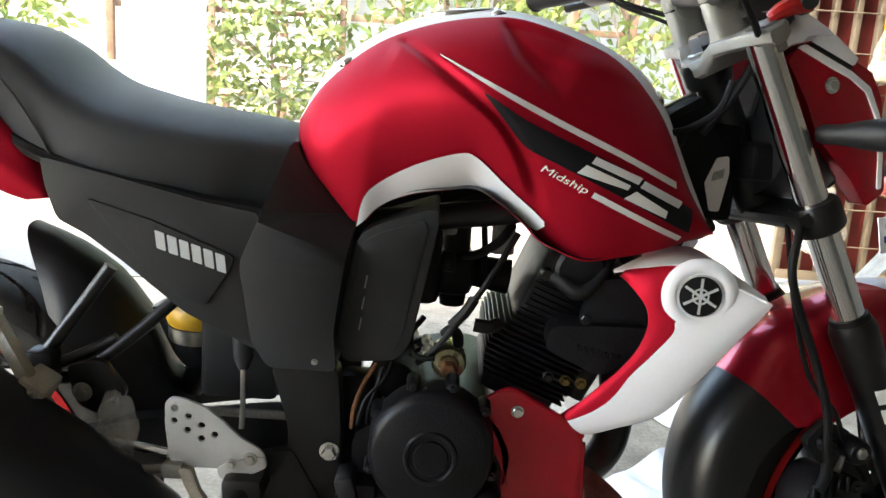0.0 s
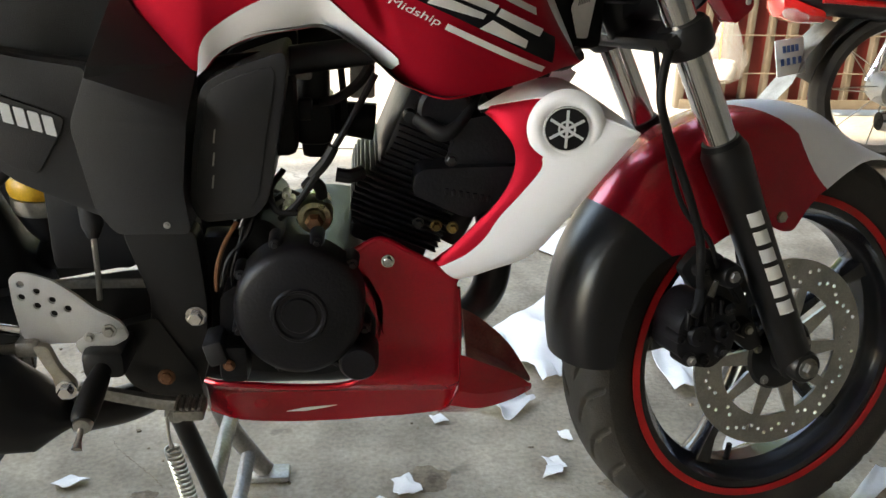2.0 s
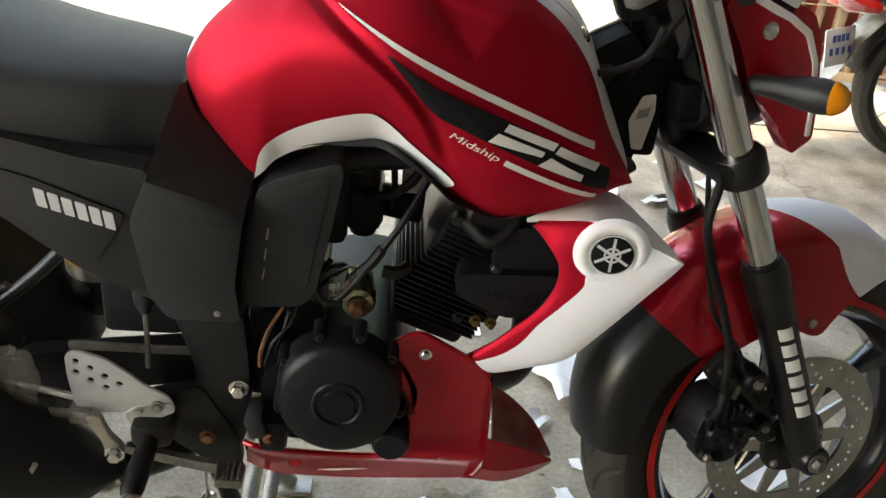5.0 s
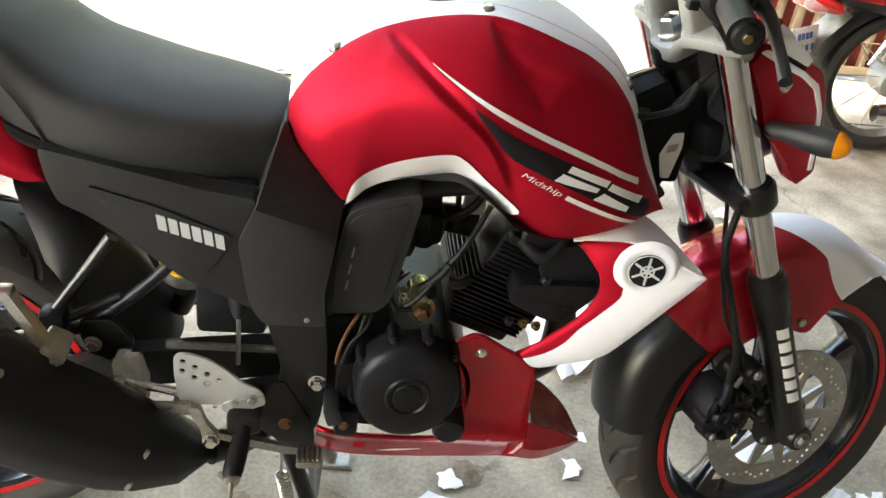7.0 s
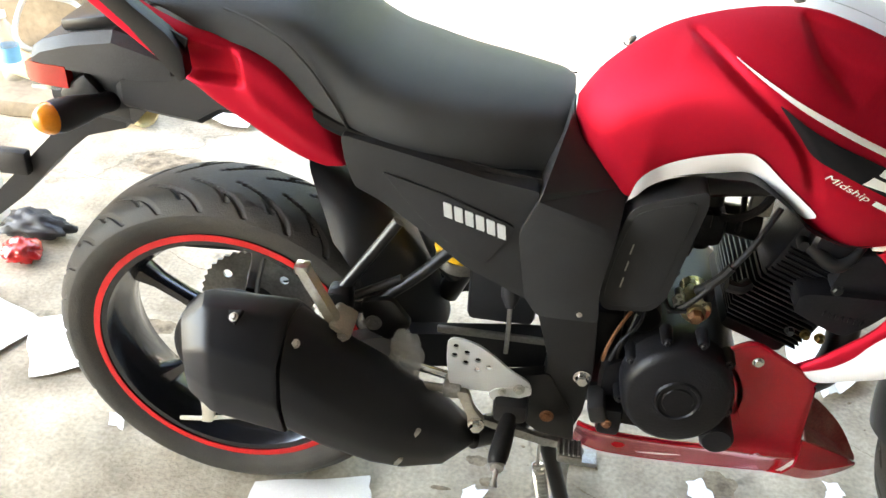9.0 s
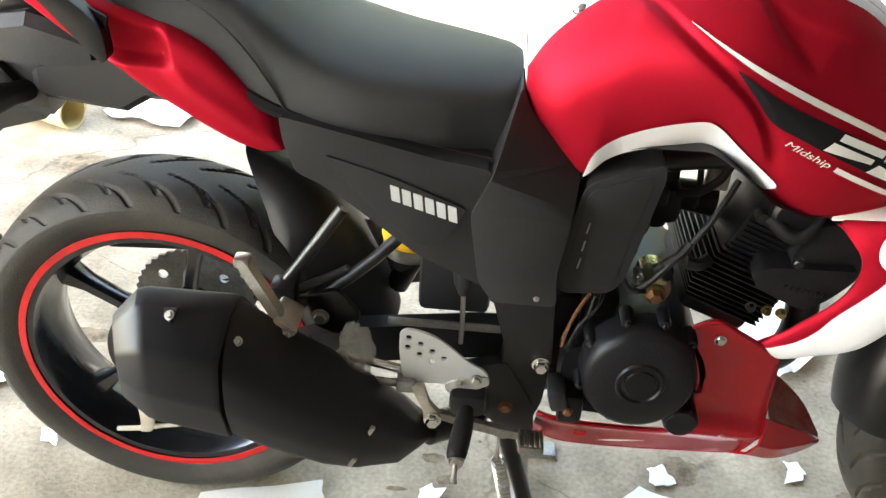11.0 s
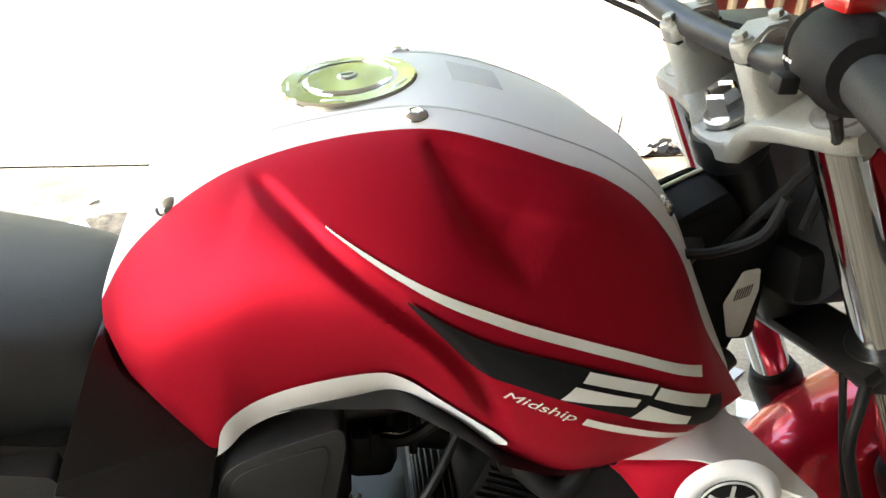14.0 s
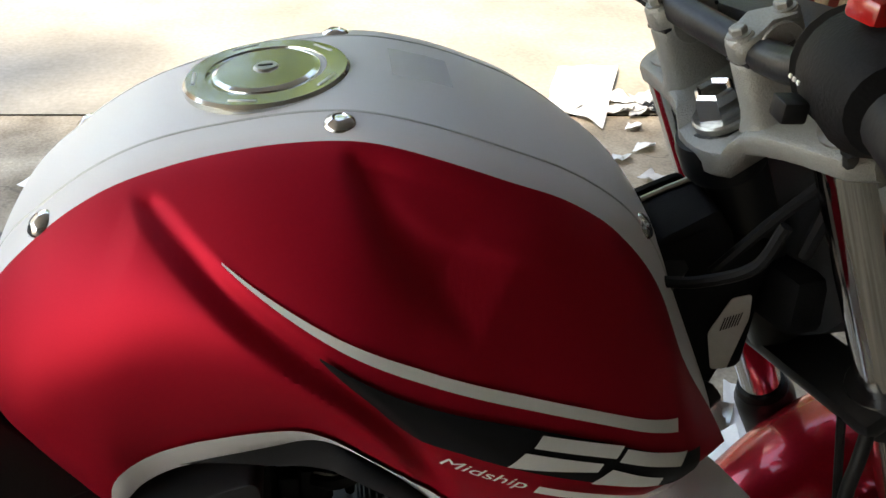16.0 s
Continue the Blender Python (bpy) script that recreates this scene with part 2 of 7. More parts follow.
def curve_of(pts):
    """A smooth function through (x, value) pairs."""
    xs = np.array([p[0] for p in pts], float)
    vs = np.array([p[1] for p in pts], float)
    d = np.gradient(vs, xs)

    def f(x):
        x = min(max(x, xs[0]), xs[-1])
        i = min(int(np.searchsorted(xs, x, "right")) - 1, len(xs) - 2)
        h = xs[i + 1] - xs[i]
        t = (x - xs[i]) / h
        return ((2 * t ** 3 - 3 * t * t + 1) * vs[i] + (t ** 3 - 2 * t * t + t) * h * d[i]
                + (-2 * t ** 3 + 3 * t * t) * vs[i + 1] + (t ** 3 - t * t) * h * d[i + 1])
    return f


def skin(rings, closed=True, caps=True, bm=None):
    """A surface through rings of equally many points."""
    bm = bm or bmesh.new()
    vs = [[bm.verts.new(p) for p in r] for r in rings]
    m = len(rings[0])
    for a, b in zip(vs[:-1], vs[1:]):
        for j in range(m if closed else m - 1):
            k = (j + 1) % m
            try:
                bm.faces.new((a[j], a[k], b[k], b[j]))
            except ValueError:
                pass
    if closed and caps:
        for r in (vs[0], vs[-1]):
            try:
                bm.faces.new(r)
            except ValueError:
                pass
    return bm


def shell(grid, thick, bm=None):
    """A sheet with thickness from a grid of points; it grows towards the middle plane (+y for y < 0)."""
    g = np.array(grid, float)
    du, dv = np.gradient(g, axis=0), np.gradient(g, axis=1)
    nrm = np.cross(du, dv)
    nrm /= np.linalg.norm(nrm, axis=2, keepdims=True) + 1e-12
    if thick < 0:
        nrm, thick = -nrm, -thick
    back = g + nrm * thick
    n, m = g.shape[:2]
    bm = bm or bmesh.new()
    f = [[bm.verts.new(p) for p in row] for row in g]
    b = [[bm.verts.new(p) for p in row] for row in back]
    for i in range(n - 1):
        for j in range(m - 1):
            bm.faces.new((f[i][j], f[i + 1][j], f[i + 1][j + 1], f[i][j + 1]))
            bm.faces.new((b[i][j], b[i][j + 1], b[i + 1][j + 1], b[i + 1][j]))
    for i in range(n - 1):
        for j in (0, m - 1):
            bm.faces.new((f[i][j], b[i][j], b[i + 1][j], f[i + 1][j]))
    for j in range(m - 1):
        for i in (0, n - 1):
            bm.faces.new((f[i][j], f[i][j + 1], b[i][j + 1], b[i][j]))
    return bm


def tube(pts, r, n=10, smooth=6, bm=None):
    """A round bar along a smooth line; r is a number or one for each given point."""
    rs = r if isinstance(r, (list, tuple)) else [r] * len(pts)
    pr = [(*p, q) for p, q in zip(pts, rs)]
    line = cr(pr, smooth) if smooth > 1 and len(pts) > 2 else [np.array(p, float) for p in pr]
    rings = []
    side = None
    for i, q in enumerate(line):
        a, b = line[max(i - 1, 0)][:3], line[min(i + 1, len(line) - 1)][:3]
        d = Vector(b - a).normalized()
        if side is None:
            side = d.cross(Vector((0, 0, 1)) if abs(d.z) < 0.9 else Vector((1, 0, 0))).normalized()
        else:
            side = (side - d * side.dot(d)).normalized()
        up = d.cross(side)
        rings.append([Vector(q[:3]) + (side * math.cos(2 * math.pi * k / n) + up * math.sin(2 * math.pi * k / n)) * q[3] for k in range(n)])
    return skin(rings, bm=bm)


def lathe(profile, centre=(0, 0, 0), axis="y", n=48, closed=False, m=None, bm=None):
    """Turns (radius, along) pairs round an axis through centre."""
    c = Vector(centre)
    rings = []
    for k in range(n):
        a = 2 * math.pi * k / n
        ca, sa = math.cos(a), math.sin(a)
        ring = []
        for r, h in profile:
            v = {"y": (r * ca, h, r * sa), "z": (r * ca, r * sa, h), "x": (h, r * ca, r * sa)}[axis]
            p = c + Vector(v)
            ring.append(m @ p if m else p)
        rings.append(ring)
    bm = bm or bmesh.new()
    vs = [[bm.verts.new(p) for p in r] for r in rings]
    q = len(profile)
    for i in range(n):
        a, b = vs[i], vs[(i + 1) % n]
        for j in range(q if closed else q - 1):
            bm.faces.new((a[j], a[(j + 1) % q], b[(j + 1) % q], b[j]))
    if not closed:
        for j in (0, q - 1):
            if profile[j][0] > 1e-5:
                bm.faces.new([vs[i][j] for i in range(n)])
    bmesh.ops.remove_doubles(bm, verts=bm.verts, dist=1e-6)
    return bm


def plate(outline, y, thick, bevel=0.002, holes=(), to=None, seg=2):
    """A flat piece cut to an outline in x and z, its face at y and its back at y + thick, with rounded rim and holes through it."""
    bm = bmesh.new()
    edges = []
    for loop in (outline, *holes):
        vs = [bm.verts.new((p[0], y, p[1])) for p in loop]
        edges += [bm.edges.new((vs[i], vs[(i + 1) % len(vs)])) for i in range(len(vs))]
    bmesh.ops.triangle_fill(bm, edges=edges, use_beauty=True)
    rim = [e for e in bm.edges if len(e.link_faces) == 1]
    got = bmesh.ops.extrude_face_region(bm, geom=list(bm.faces), use_keep_orig=True)
    moved = [v for v in got["geom"] if isinstance(v, bmesh.types.BMVert)]
    bmesh.ops.translate(bm, verts=moved, vec=(0, thick, 0))
    if bevel:
        rim = [e for e in rim if e.is_valid]
        bmesh.ops.bevel(bm, geom=rim, offset=bevel, segments=seg, profile=0.5, affect="EDGES", clamp_overlap=True)
    if to:
        bmesh.ops.transform(bm, matrix=to, verts=bm.verts)
    return bm


def circle(cx, cz, r, n=20):
    return [(cx + r * math.cos(2 * math.pi * k / n), cz + r * math.sin(2 * math.pi * k / n)) for k in range(n)]


def box(x0, x1, y0, y1, z0, z1, bevel=0.003, bm=None, to=None, seg=2):
    b = bmesh.new()
    bmesh.ops.create_cube(b, size=1)
    bmesh.ops.scale(b, vec=(x1 - x0, y1 - y0, z1 - z0), verts=b.verts)
    bmesh.ops.translate(b, vec=((x0 + x1) / 2, (y0 + y1) / 2, (z0 + z1) / 2), verts=b.verts)
    if bevel:
        bmesh.ops.bevel(b, geom=list(b.edges), offset=bevel, segments=seg, profile=0.5, affect="EDGES", clamp_overlap=True)
    if to:
        bmesh.ops.transform(b, matrix=to, verts=b.verts)
    if bm is None:
        return b
    join(bm, b)
    return bm


def join(bm, other):
    me = bpy.data.meshes.new("tmp")
    other.to_mesh(me)
    other.free()
    bm.from_mesh(me)
    bpy.data.meshes.remove(me)
    return bm


def bolt(name, at, way, r, h, material, parent, label="", sides=6):
    """A hexagon head with a washer under it and a rounded crown."""
    d = Vector(way).normalized()
    m = Matrix.Translation(at) @ d.to_track_quat("Z", "Y").to_matrix().to_4x4()
    bm = lathe([(0, 0), (r * 1.35, 0), (r * 1.35, h * 0.25), (r * 1.05, h * 0.3)], axis="z", n=20, m=m)
    join(bm, lathe([(0, h * 0.25), (r, h * 0.25), (r, h * 0.85), (r * 0.82, h), (0, h)], axis="z", n=sides, m=m))
    return part(name, bm, material, parent, label, smooth=30)


def mapped(bm, f):
    for v in bm.verts:
        v.co = f(v.co)
    return bm

# ---------------------------------------------------------------- the place: an open-fronted workshop and the yard beyond it
SEAM_Y = 1.99


def slab(x0, x1, y0, y1, nx, ny, lift):
    g = []
    for i in range(nx + 1):
        row = []
        for j in range(ny + 1):
            x, y = x0 + (x1 - x0) * i / nx, y0 + (y1 - y0) * j / ny
            row.append((x, y, lift * noise.noise(Vector((x * 1.3, y * 1.3, 0)))))
        g.append(row)
    return skin(g, closed=False)


FLOOR = tagged(part("floor", slab(-5, 7, -5, SEAM_Y, 60, 36, .0), CONCRETE), "worn grey concrete workshop floor with stains and cracks", "floor", kind="structure")
GROUND = tagged(part("ground", slab(-60, 60, SEAM_Y + .012, 80, 30, 30, .0), YARD), "pale concrete yard in full sun", "ground", kind="structure")
joint = part("floor_joint", box(-5, 7, SEAM_Y - .004, SEAM_Y + .016, -.05, -.008, 0), WALL_TAN, FLOOR)
outer = part("ground_around", slab(-60, 60, -60, SEAM_Y + .014, 4, 4, 0), YARD, GROUND)
outer.location.z = -.06
# unseen roof; height and front edge set by where the floor's shade ends
tagged(part("roof", box(-3.0, 4.8, -3.4, 1.18, 2.36, 2.44, 0), ROOF_METAL), "unseen galvanised sheet roof that shades the workshop", "roof", kind="structure")
# added sheet out of view, only there to shade the gate
tagged(part("shade_apron", box(1.95, 4.8, 1.1, 3.2, 2.46, 2.53, 0), ROOF_METAL), "unseen roof sheet added to shade the gate", "roof", kind="structure")
# added wall behind the camera, kept dark so little light bounces back
tagged(part("unseen_wall_back", box(-3.0, 4.8, -3.55, -3.4, 0, 2.44, 0), UNSEEN_WALL), "dark grey wall added out of view to cut light from behind", "wall", kind="structure")
tagged(part("wall_rear_yard", box(-3.2, -1.12, 1.63, 1.75, 0, 2.3, .01), WALL_TAN), "stained tan plaster wall behind the ledge", "wall", kind="structure")
# added wall out of view that blocks light from the right
tagged(part("unseen_wall_side", box(4.8, 4.95, -3.4, 2.6, 0, 2.44, 0), UNSEEN_WALL), "dark grey wall added out of view to cut light from the right", "wall", kind="structure")
PIL = tagged(part("pillar", box(-1.255, -.855, 4.2, 4.55, 0, 3.4, .01), PLASTER), "white plastered gate pillar", "pillar", kind="structure")
tagged(part("wall_yard", box(-12, 14, 11.0, 11.2, 0, 2.2, .0), WALL_GREY), "rendered wall at the back of the yard", "wall", kind="structure")

# gate leaf standing open, cream bars over maroon sheet
GATE = thing("metal_gate", "folding metal gate with cream bars over maroon sheet", "gate")
GX0, GX1, GY = 2.06, 4.75, 2.49
part("sheet", box(GX0, GX1, GY + .03, GY + .036, .04, 2.4, 0), GATE_RED, GATE)
for k in range(31):
    x = GX0 + (GX1 - GX0) * k / 30
    w = .022 if k % 5 else .035
    part("bar", box(x - w / 2, x + w / 2, GY - .012, GY + .028, .03, 2.42, .003), GATE_BAR, GATE)
for z in (.05, 1.2, 2.38):
    part("rail", box(GX0, GX1, GY - .02, GY - .013, z - .02, z + .02, .002), GATE_BAR, GATE)
for k in range(14):
    z = .18 + k * .155
    part("wire", tube([(GX0, GY - .018, z), (GX1, GY - .018, z)], .003, 6, 1), GATE_BAR, GATE)

# ---------------------------------------------------------------- the motorcycle
BIKE = thing("motorcycle", "red, white and black naked motorcycle parked on its centre stand", "motorcycle")

# fuel tank: sections along x, from the white top cover over the shoulder to the lower edge
T_TOP = curve_of([(.488, .834), (.505, .872), (.545, .912), (.598, .946), (.664, .964), (.73, .972), (.775, .966), (.83, .949),
                  (.881, .926), (.92, .899), (.945, .866), (.973, .808), (1.004, .740)])
T_BY = curve_of([(.488, .080), (.54, .078), (.6, .079), (.66, .083), (.72, .088), (.76, .095), (.80, .100), (.83, .100), (.86, .096), (.9, .086),
                 (.94, .078), (.97, .076), (1.004, .074)])
T_BZ = curve_of([(.488, .826), (.5, .848), (.54, .894), (.58, .924), (.62, .942), (.66, .954), (.7, .961), (.74, .963), (.78, .955),
                 (.82, .942), (.86, .925), (.9, .894), (.94, .842), (.97, .779), (1.004, .7245)])
T_MY = curve_of([(.488, .086), (.500, .106), (.52, .125), (.57, .147), (.62, .161), (.68, .178), (.73, .188), (.78, .189), (.82, .187), (.84, .185), (.88, .178), (.92, .168),
                 (.95, .154), (.98, .130), (1.004, .105)])
T_MZ = curve_of([(.488, .808), (.52, .80), (.57, .828), (.61, .853), (.65, .862), (.72, .862), (.77, .838), (.83, .796), (.92, .765), (.96, .75), (1.004, .722)])
T_LY = curve_of([(.488, .080), (.500, .097), (.52, .108), (.57, .124), (.60, .123), (.64, .126), (.70, .122), (.74, .127), (.79, .137), (.84, .146), (.88, .147), (.90, .144),
                 (.94, .134), (1.004, .098)])
T_LZ = curve_of([(.488, .800), (.5, .778), (.52, .753), (.545, .730), (.565, .712), (.575, .714), (.59, .731), (.625, .749), (.677, .759),
                 (.708, .762), (.74, .745), (.768, .724), (.785, .708), (.81, .696), (.838, .687), (.884, .694), (.94, .706),
                 (.986, .717), (1.004, .719)])
CREASE = [(.600, .930), (.632, .914), (.665, .893), (.700, .869), (.729, .844), (.752, .811), (.769, .773), (.780, .740)]
CREASE_LINE = np.array(cr(CREASE, 40))
VALLEY_LINE = np.array(cr([(.722, .968), (.731, .957), (.742, .938), (.753, .921), (.775, .901), (.80, .880)], 30))
RIDGE_LINE = np.array(cr([(.745, .951), (.761, .937), (.779, .926), (.806, .919), (.833, .913), (.87, .904), (.90, .892)], 30))


def side_of(line, x, z):
    """The distance to a line, positive above or before it, and the nearest point's number."""
    d = line - (x, z)
    i = int(np.argmin((d ** 2).sum(1)))
    j = min(max(i, 1), len(line) - 2)
    t = line[j + 1] - line[j - 1]
    side = t[0] * (z - line[i][1]) - t[1] * (x - line[i][0])
    return math.copysign(math.hypot(*d[i]), side), i


def tank_relief(x, z):
    """How far the side stands out beyond its plain section: the ridge with its valley, and the scoop high in front."""
    s, i = side_of(CREASE_LINE, x, z)
    fade = min(1.0, i / 14)
    wide = .006 + .011 * i / len(CREASE_LINE)
    s += wide * .6
    if s < 0:
        ridge = .0045 * math.exp(-(s / .03) ** 2)
    elif s < wide:
        u = s / wide
        ridge = .0045 - .0110 * u * u * (3 - 2 * u)
    elif s < wide + .012:
        u = (s - wide) / .012
        ridge = -.0065 + .0050 * u * u * (3 - 2 * u)
    else:
        ridge = -.0015 * math.exp(-((s - wide - .013) / .03) ** 2)
    s2, i2 = side_of(VALLEY_LINE, x, z)
    f2 = min(1.0, i2 / 30) * min(1.0, (len(VALLEY_LINE) - 1 - i2) / 30)
    scoop = -.0135 * f2 * (math.exp(-(s2 / .007) ** 2) if s2 < 0 else math.exp(-(s2 / .042) ** 2))
    s3, i3 = side_of(RIDGE_LINE, x, z)
    f3 = min(1.0, i3 / 24) * min(1.0, (len(RIDGE_LINE) - 1 - i3) / 60)
    rim = .0050 * f3 * (math.exp(-(s3 / .008) ** 2) if s3 < 0 else math.exp(-(s3 / .016) ** 2))
    low = min(1.0, max(0.0, (z - .735) / .045))
    return fade * low * ridge + scoop + rim


def tank_side(x, z):
    """Half width of the tank at x and z, below the white cover."""
    zb, zm, yb, ym, zl = T_BZ(x), T_MZ(x), T_BY(x), T_MY(x), T_LZ(x)
    if z >= zm:
        c = min(1.0, max(0.0, (z - zm) / max(zb - zm, 1e-4)))
        y = yb + (ym - yb) * (1 - c ** (2.0 - .45 * min(1.0, max(0.0, (x - .66) / .10)))) ** .85
    else:
        c = min(1.0, (zm - z) / max(zm - zl, 1e-3))
        y = ym - (ym - T_LY(x)) * c ** 1.7
    k = min(1.0, max(0.0, (zb - z) / 0.012))
    return y + k * tank_relief(x, z)


TX = [.488 + (1.004 - .488) * (k / 320) for k in range(321)]


def tank_red(sign):
    grid = []
    for x in TX:
        zb, zm, zl = T_BZ(x), T_MZ(x), T_LZ(x)
        col = []
        for k in range(53):
            z = zm + (zb - zm) * math.cos(math.pi / 2 * k / 52) ** 0.9
            col.append((x, sign * tank_side(x, z), z))
        for k in range(1, 33):
            z = zm + (zl - zm) * k / 32
            col.append((x, sign * tank_side(x, z), z))
        col.append((x, sign * (tank_side(x, zl) - .012), zl - .003))
        col.append((x, sign * (tank_side(x, zl) - .030), zl + .004))
        grid.append(col)
    return skin(grid, closed=False)


TANK = part("fuel_tank", tank_red(-1), RED_SATIN, BIKE, "satin red fuel tank with white top cover and decals")
part("side_panel", tank_red(1), RED_SATIN, TANK)


def tank_cover_z(x, y):
    b = T_BY(x)
    u = min(1.0, abs(y) / b)
    return T_BZ(x) + (T_TOP(x) - T_BZ(x)) * (1 - u ** 2.4)


cover = []
for x in TX:
    b = T_BY(x)
    cover.append([(x, b * k / 14, tank_cover_z(x, b * k / 14) + (.0015 if abs(k) < 14 else 0)) for k in range(-14, 15)])
COVER = part("top_cover", skin(cover, closed=False), WHITE_SATIN, TANK, "white satin tank top cover")
# seam of the glued-on centre sheet
for sg in (-1, 1):
    seam = [(x, sg * (T_BY(x) * .70), tank_cover_z(x, T_BY(x) * .70) + .0012) for x in TX[12:292:9]]
    part("seam", tube(seam, .0011, 6, 2), SILVER_DECAL, COVER)
back = [(TX[0], sg * tank_side(TX[0], z), z) for sg, zs in ((-1, (.801, .808, .818)), (1, (.818, .808, .801))) for z in zs]
part("rear_wall", skin([back[:3] + [(TX[0], -T_BY(TX[0]), T_BZ(TX[0]))], back[:2:-1] + [(TX[0], T_BY(TX[0]), T_BZ(TX[0]))]], closed=False), WHITE_SATIN, TANK)
# front wall that closes the tank above the headstock
part("inner_shell", skin([[(x, -T_MY(x) + .03, T_LZ(x) + .004), (x, T_MY(x) - .03, T_LZ(x) + .004)] for x in TX[::4]], closed=False), BLACK_PLASTIC, TANK)


def tank_patch(name, top, low, material, label="", n=30, m=5, proud=.0016, thick=0.0):
    """A film on the tank's near side between two lines in x and z."""
    a, b = np.array(top, float), np.array(low, float)

    def at(line, u):
        d = np.r_[0, np.cumsum(np.hypot(*np.diff(line, axis=0).T))]
        return np.array([np.interp(u * d[-1], d, line[:, k]) for k in (0, 1)])
    grid = []
    for i in range(n + 1):
        p, q = at(a, i / n), at(b, i / n)
        row = []
        for j in range(m + 1):
            x, z = p + (q - p) * j / m
            row.append((x, -tank_side(x, z) - proud, z))
        grid.append(row)
    bm = shell(grid, thick) if thick else skin(grid, closed=False)
    return part(name, bm, material, TANK, label)


tank_patch("stripe", cr([(.656, .9175), (.735, .882), (.803, .8515), (.873, .821), (.940, .789)], 6),
           cr([(.656, .9165), (.735, .8755), (.803, .844), (.873, .8135), (.940, .7815)], 6), WHITE_DECAL, "white stripe", 90, 3, .0018)
tank_patch("black_band", cr([(.708, .880), (.76, .851), (.82, .826), (.88, .800), (.964, .757)], 6),
           cr([(.708, .878), (.735, .848), (.758, .823), (.80, .804), (.87, .773), (.964, .727)], 6), BLACK_FILM, "black decal band", 110, 24, .0026)


def slanted(name, x0, z0, x1, z1, h, lean, material):
    """A slanted bar whose upper edge runs from (x0, z0) to (x1, z1)."""
    return tank_patch(name, [(x0, z0), (x1, z1)], [(x0 - lean, z0 - h), (x1 - lean, z1 - h)], material, "", 14, 4, .0044)


# maker's and model marks as plain bars
slanted("mark", .838, .8170, .895, .7945, .0072, .0052, WHITE_DECAL)
tank_patch("mark", [(.8275, .8078), (.881, .7863)], [(.8170, .7985), (.8775, .7810)], WHITE_DECAL, "", 14, 4, .0044)
slanted("mark", .8975, .7915, .9480, .7675, .0072, .0055, WHITE_DECAL)
tank_patch("mark", [(.8880, .7800), (.9290, .7570)], [(.8740, .7715), (.9275, .7485)], WHITE_DECAL, "", 14, 4, .0044)
slanted("mark", .8395, .7772, .955, .7235, .0062, .003, WHITE_DECAL)


def words(text, size, place, material, parent, name="lettering", label=""):
    """Flat lettering; place maps its x and y (metres along and up the line) into the world."""
    cu = bpy.data.curves.new(name, "FONT")
    cu.body, cu.size, cu.shear = text, size, 0.3
    tmp = new(name, cu)
    dg = bpy.context.evaluated_depsgraph_get()
    me = bpy.data.meshes.new_from_object(tmp.evaluated_get(dg))
    bpy.data.objects.remove(tmp)
    bm = bmesh.new()
    bm.from_mesh(me)
    bpy.data.meshes.remove(me)
    bmesh.ops.triangulate(bm, faces=bm.faces)
    for v in bm.verts:
        v.co = place(v.co.x, v.co.y)
    return part(name, bm, material, parent, label, smooth=0)


def on_tank(u, v):
    x, z = .7755 + u * 1.45 + v * .15, .7975 - u * .615 + v
    return Vector((x, -tank_side(x, z) - .0034, z))


words("Midship", .0122, on_tank, WHITE_DECAL, TANK, label="white lettering")
# white arch over the air box
ARCH_OUT = cr([(.567, .708), (.574, .742), (.591, .763), (.635, .790), (.685, .808), (.706, .804), (.743, .772), (.786, .737), (.790, .728)], 6)
ARCH_IN = cr([(.5665, .7065), (.577, .716), (.592, .7325), (.627, .7505), (.679, .7605), (.709, .7635), (.741, .7465), (.769, .7255), (.782, .720)], 6)
tank_patch("arch_panel", ARCH_OUT, ARCH_IN, WHITE_SATIN, "white arch-shaped panel", 48, 4, .0035)
# filler cap with its ring, lock and four screws
cap_at = (.677, 0, tank_cover_z(.677, 0) - .0010)
cap_m = Matrix.Translation(cap_at) @ Matrix.Rotation(radians(-7), 4, "Y") @ Matrix.Scale(.93, 4)
CAP = part("filler_cap", lathe([(0, .0065), (.012, .0065), (.034, .006), (.0375, .0045), (.0385, .002), (.041, .002), (.042, .0048), (.056, .0042), (.058, .002), (.0585, -.004)],
                               axis="z", n=56, m=cap_m), CAP_METAL, TANK, "polished round filler cap", smooth=8)
part("lock", lathe([(0, .008), (.0075, .008), (.009, .0066), (.009, .004)], axis="z", n=24, m=cap_m), STEEL, CAP)
part("keyhole", box(-.005, .005, -.0011, .0011, .0078, .0086, 0, to=cap_m), BLACK_SATIN, CAP)
for a in range(5):
    aa = radians(72 * a + 20)
    part("tab", box(-.010, .010, -.0012, .0012, .004, .0049, .0003, to=cap_m @ Matrix.Rotation(aa, 4, "Z") @ Matrix.Translation((0, .05, 0))), STEEL, CAP)
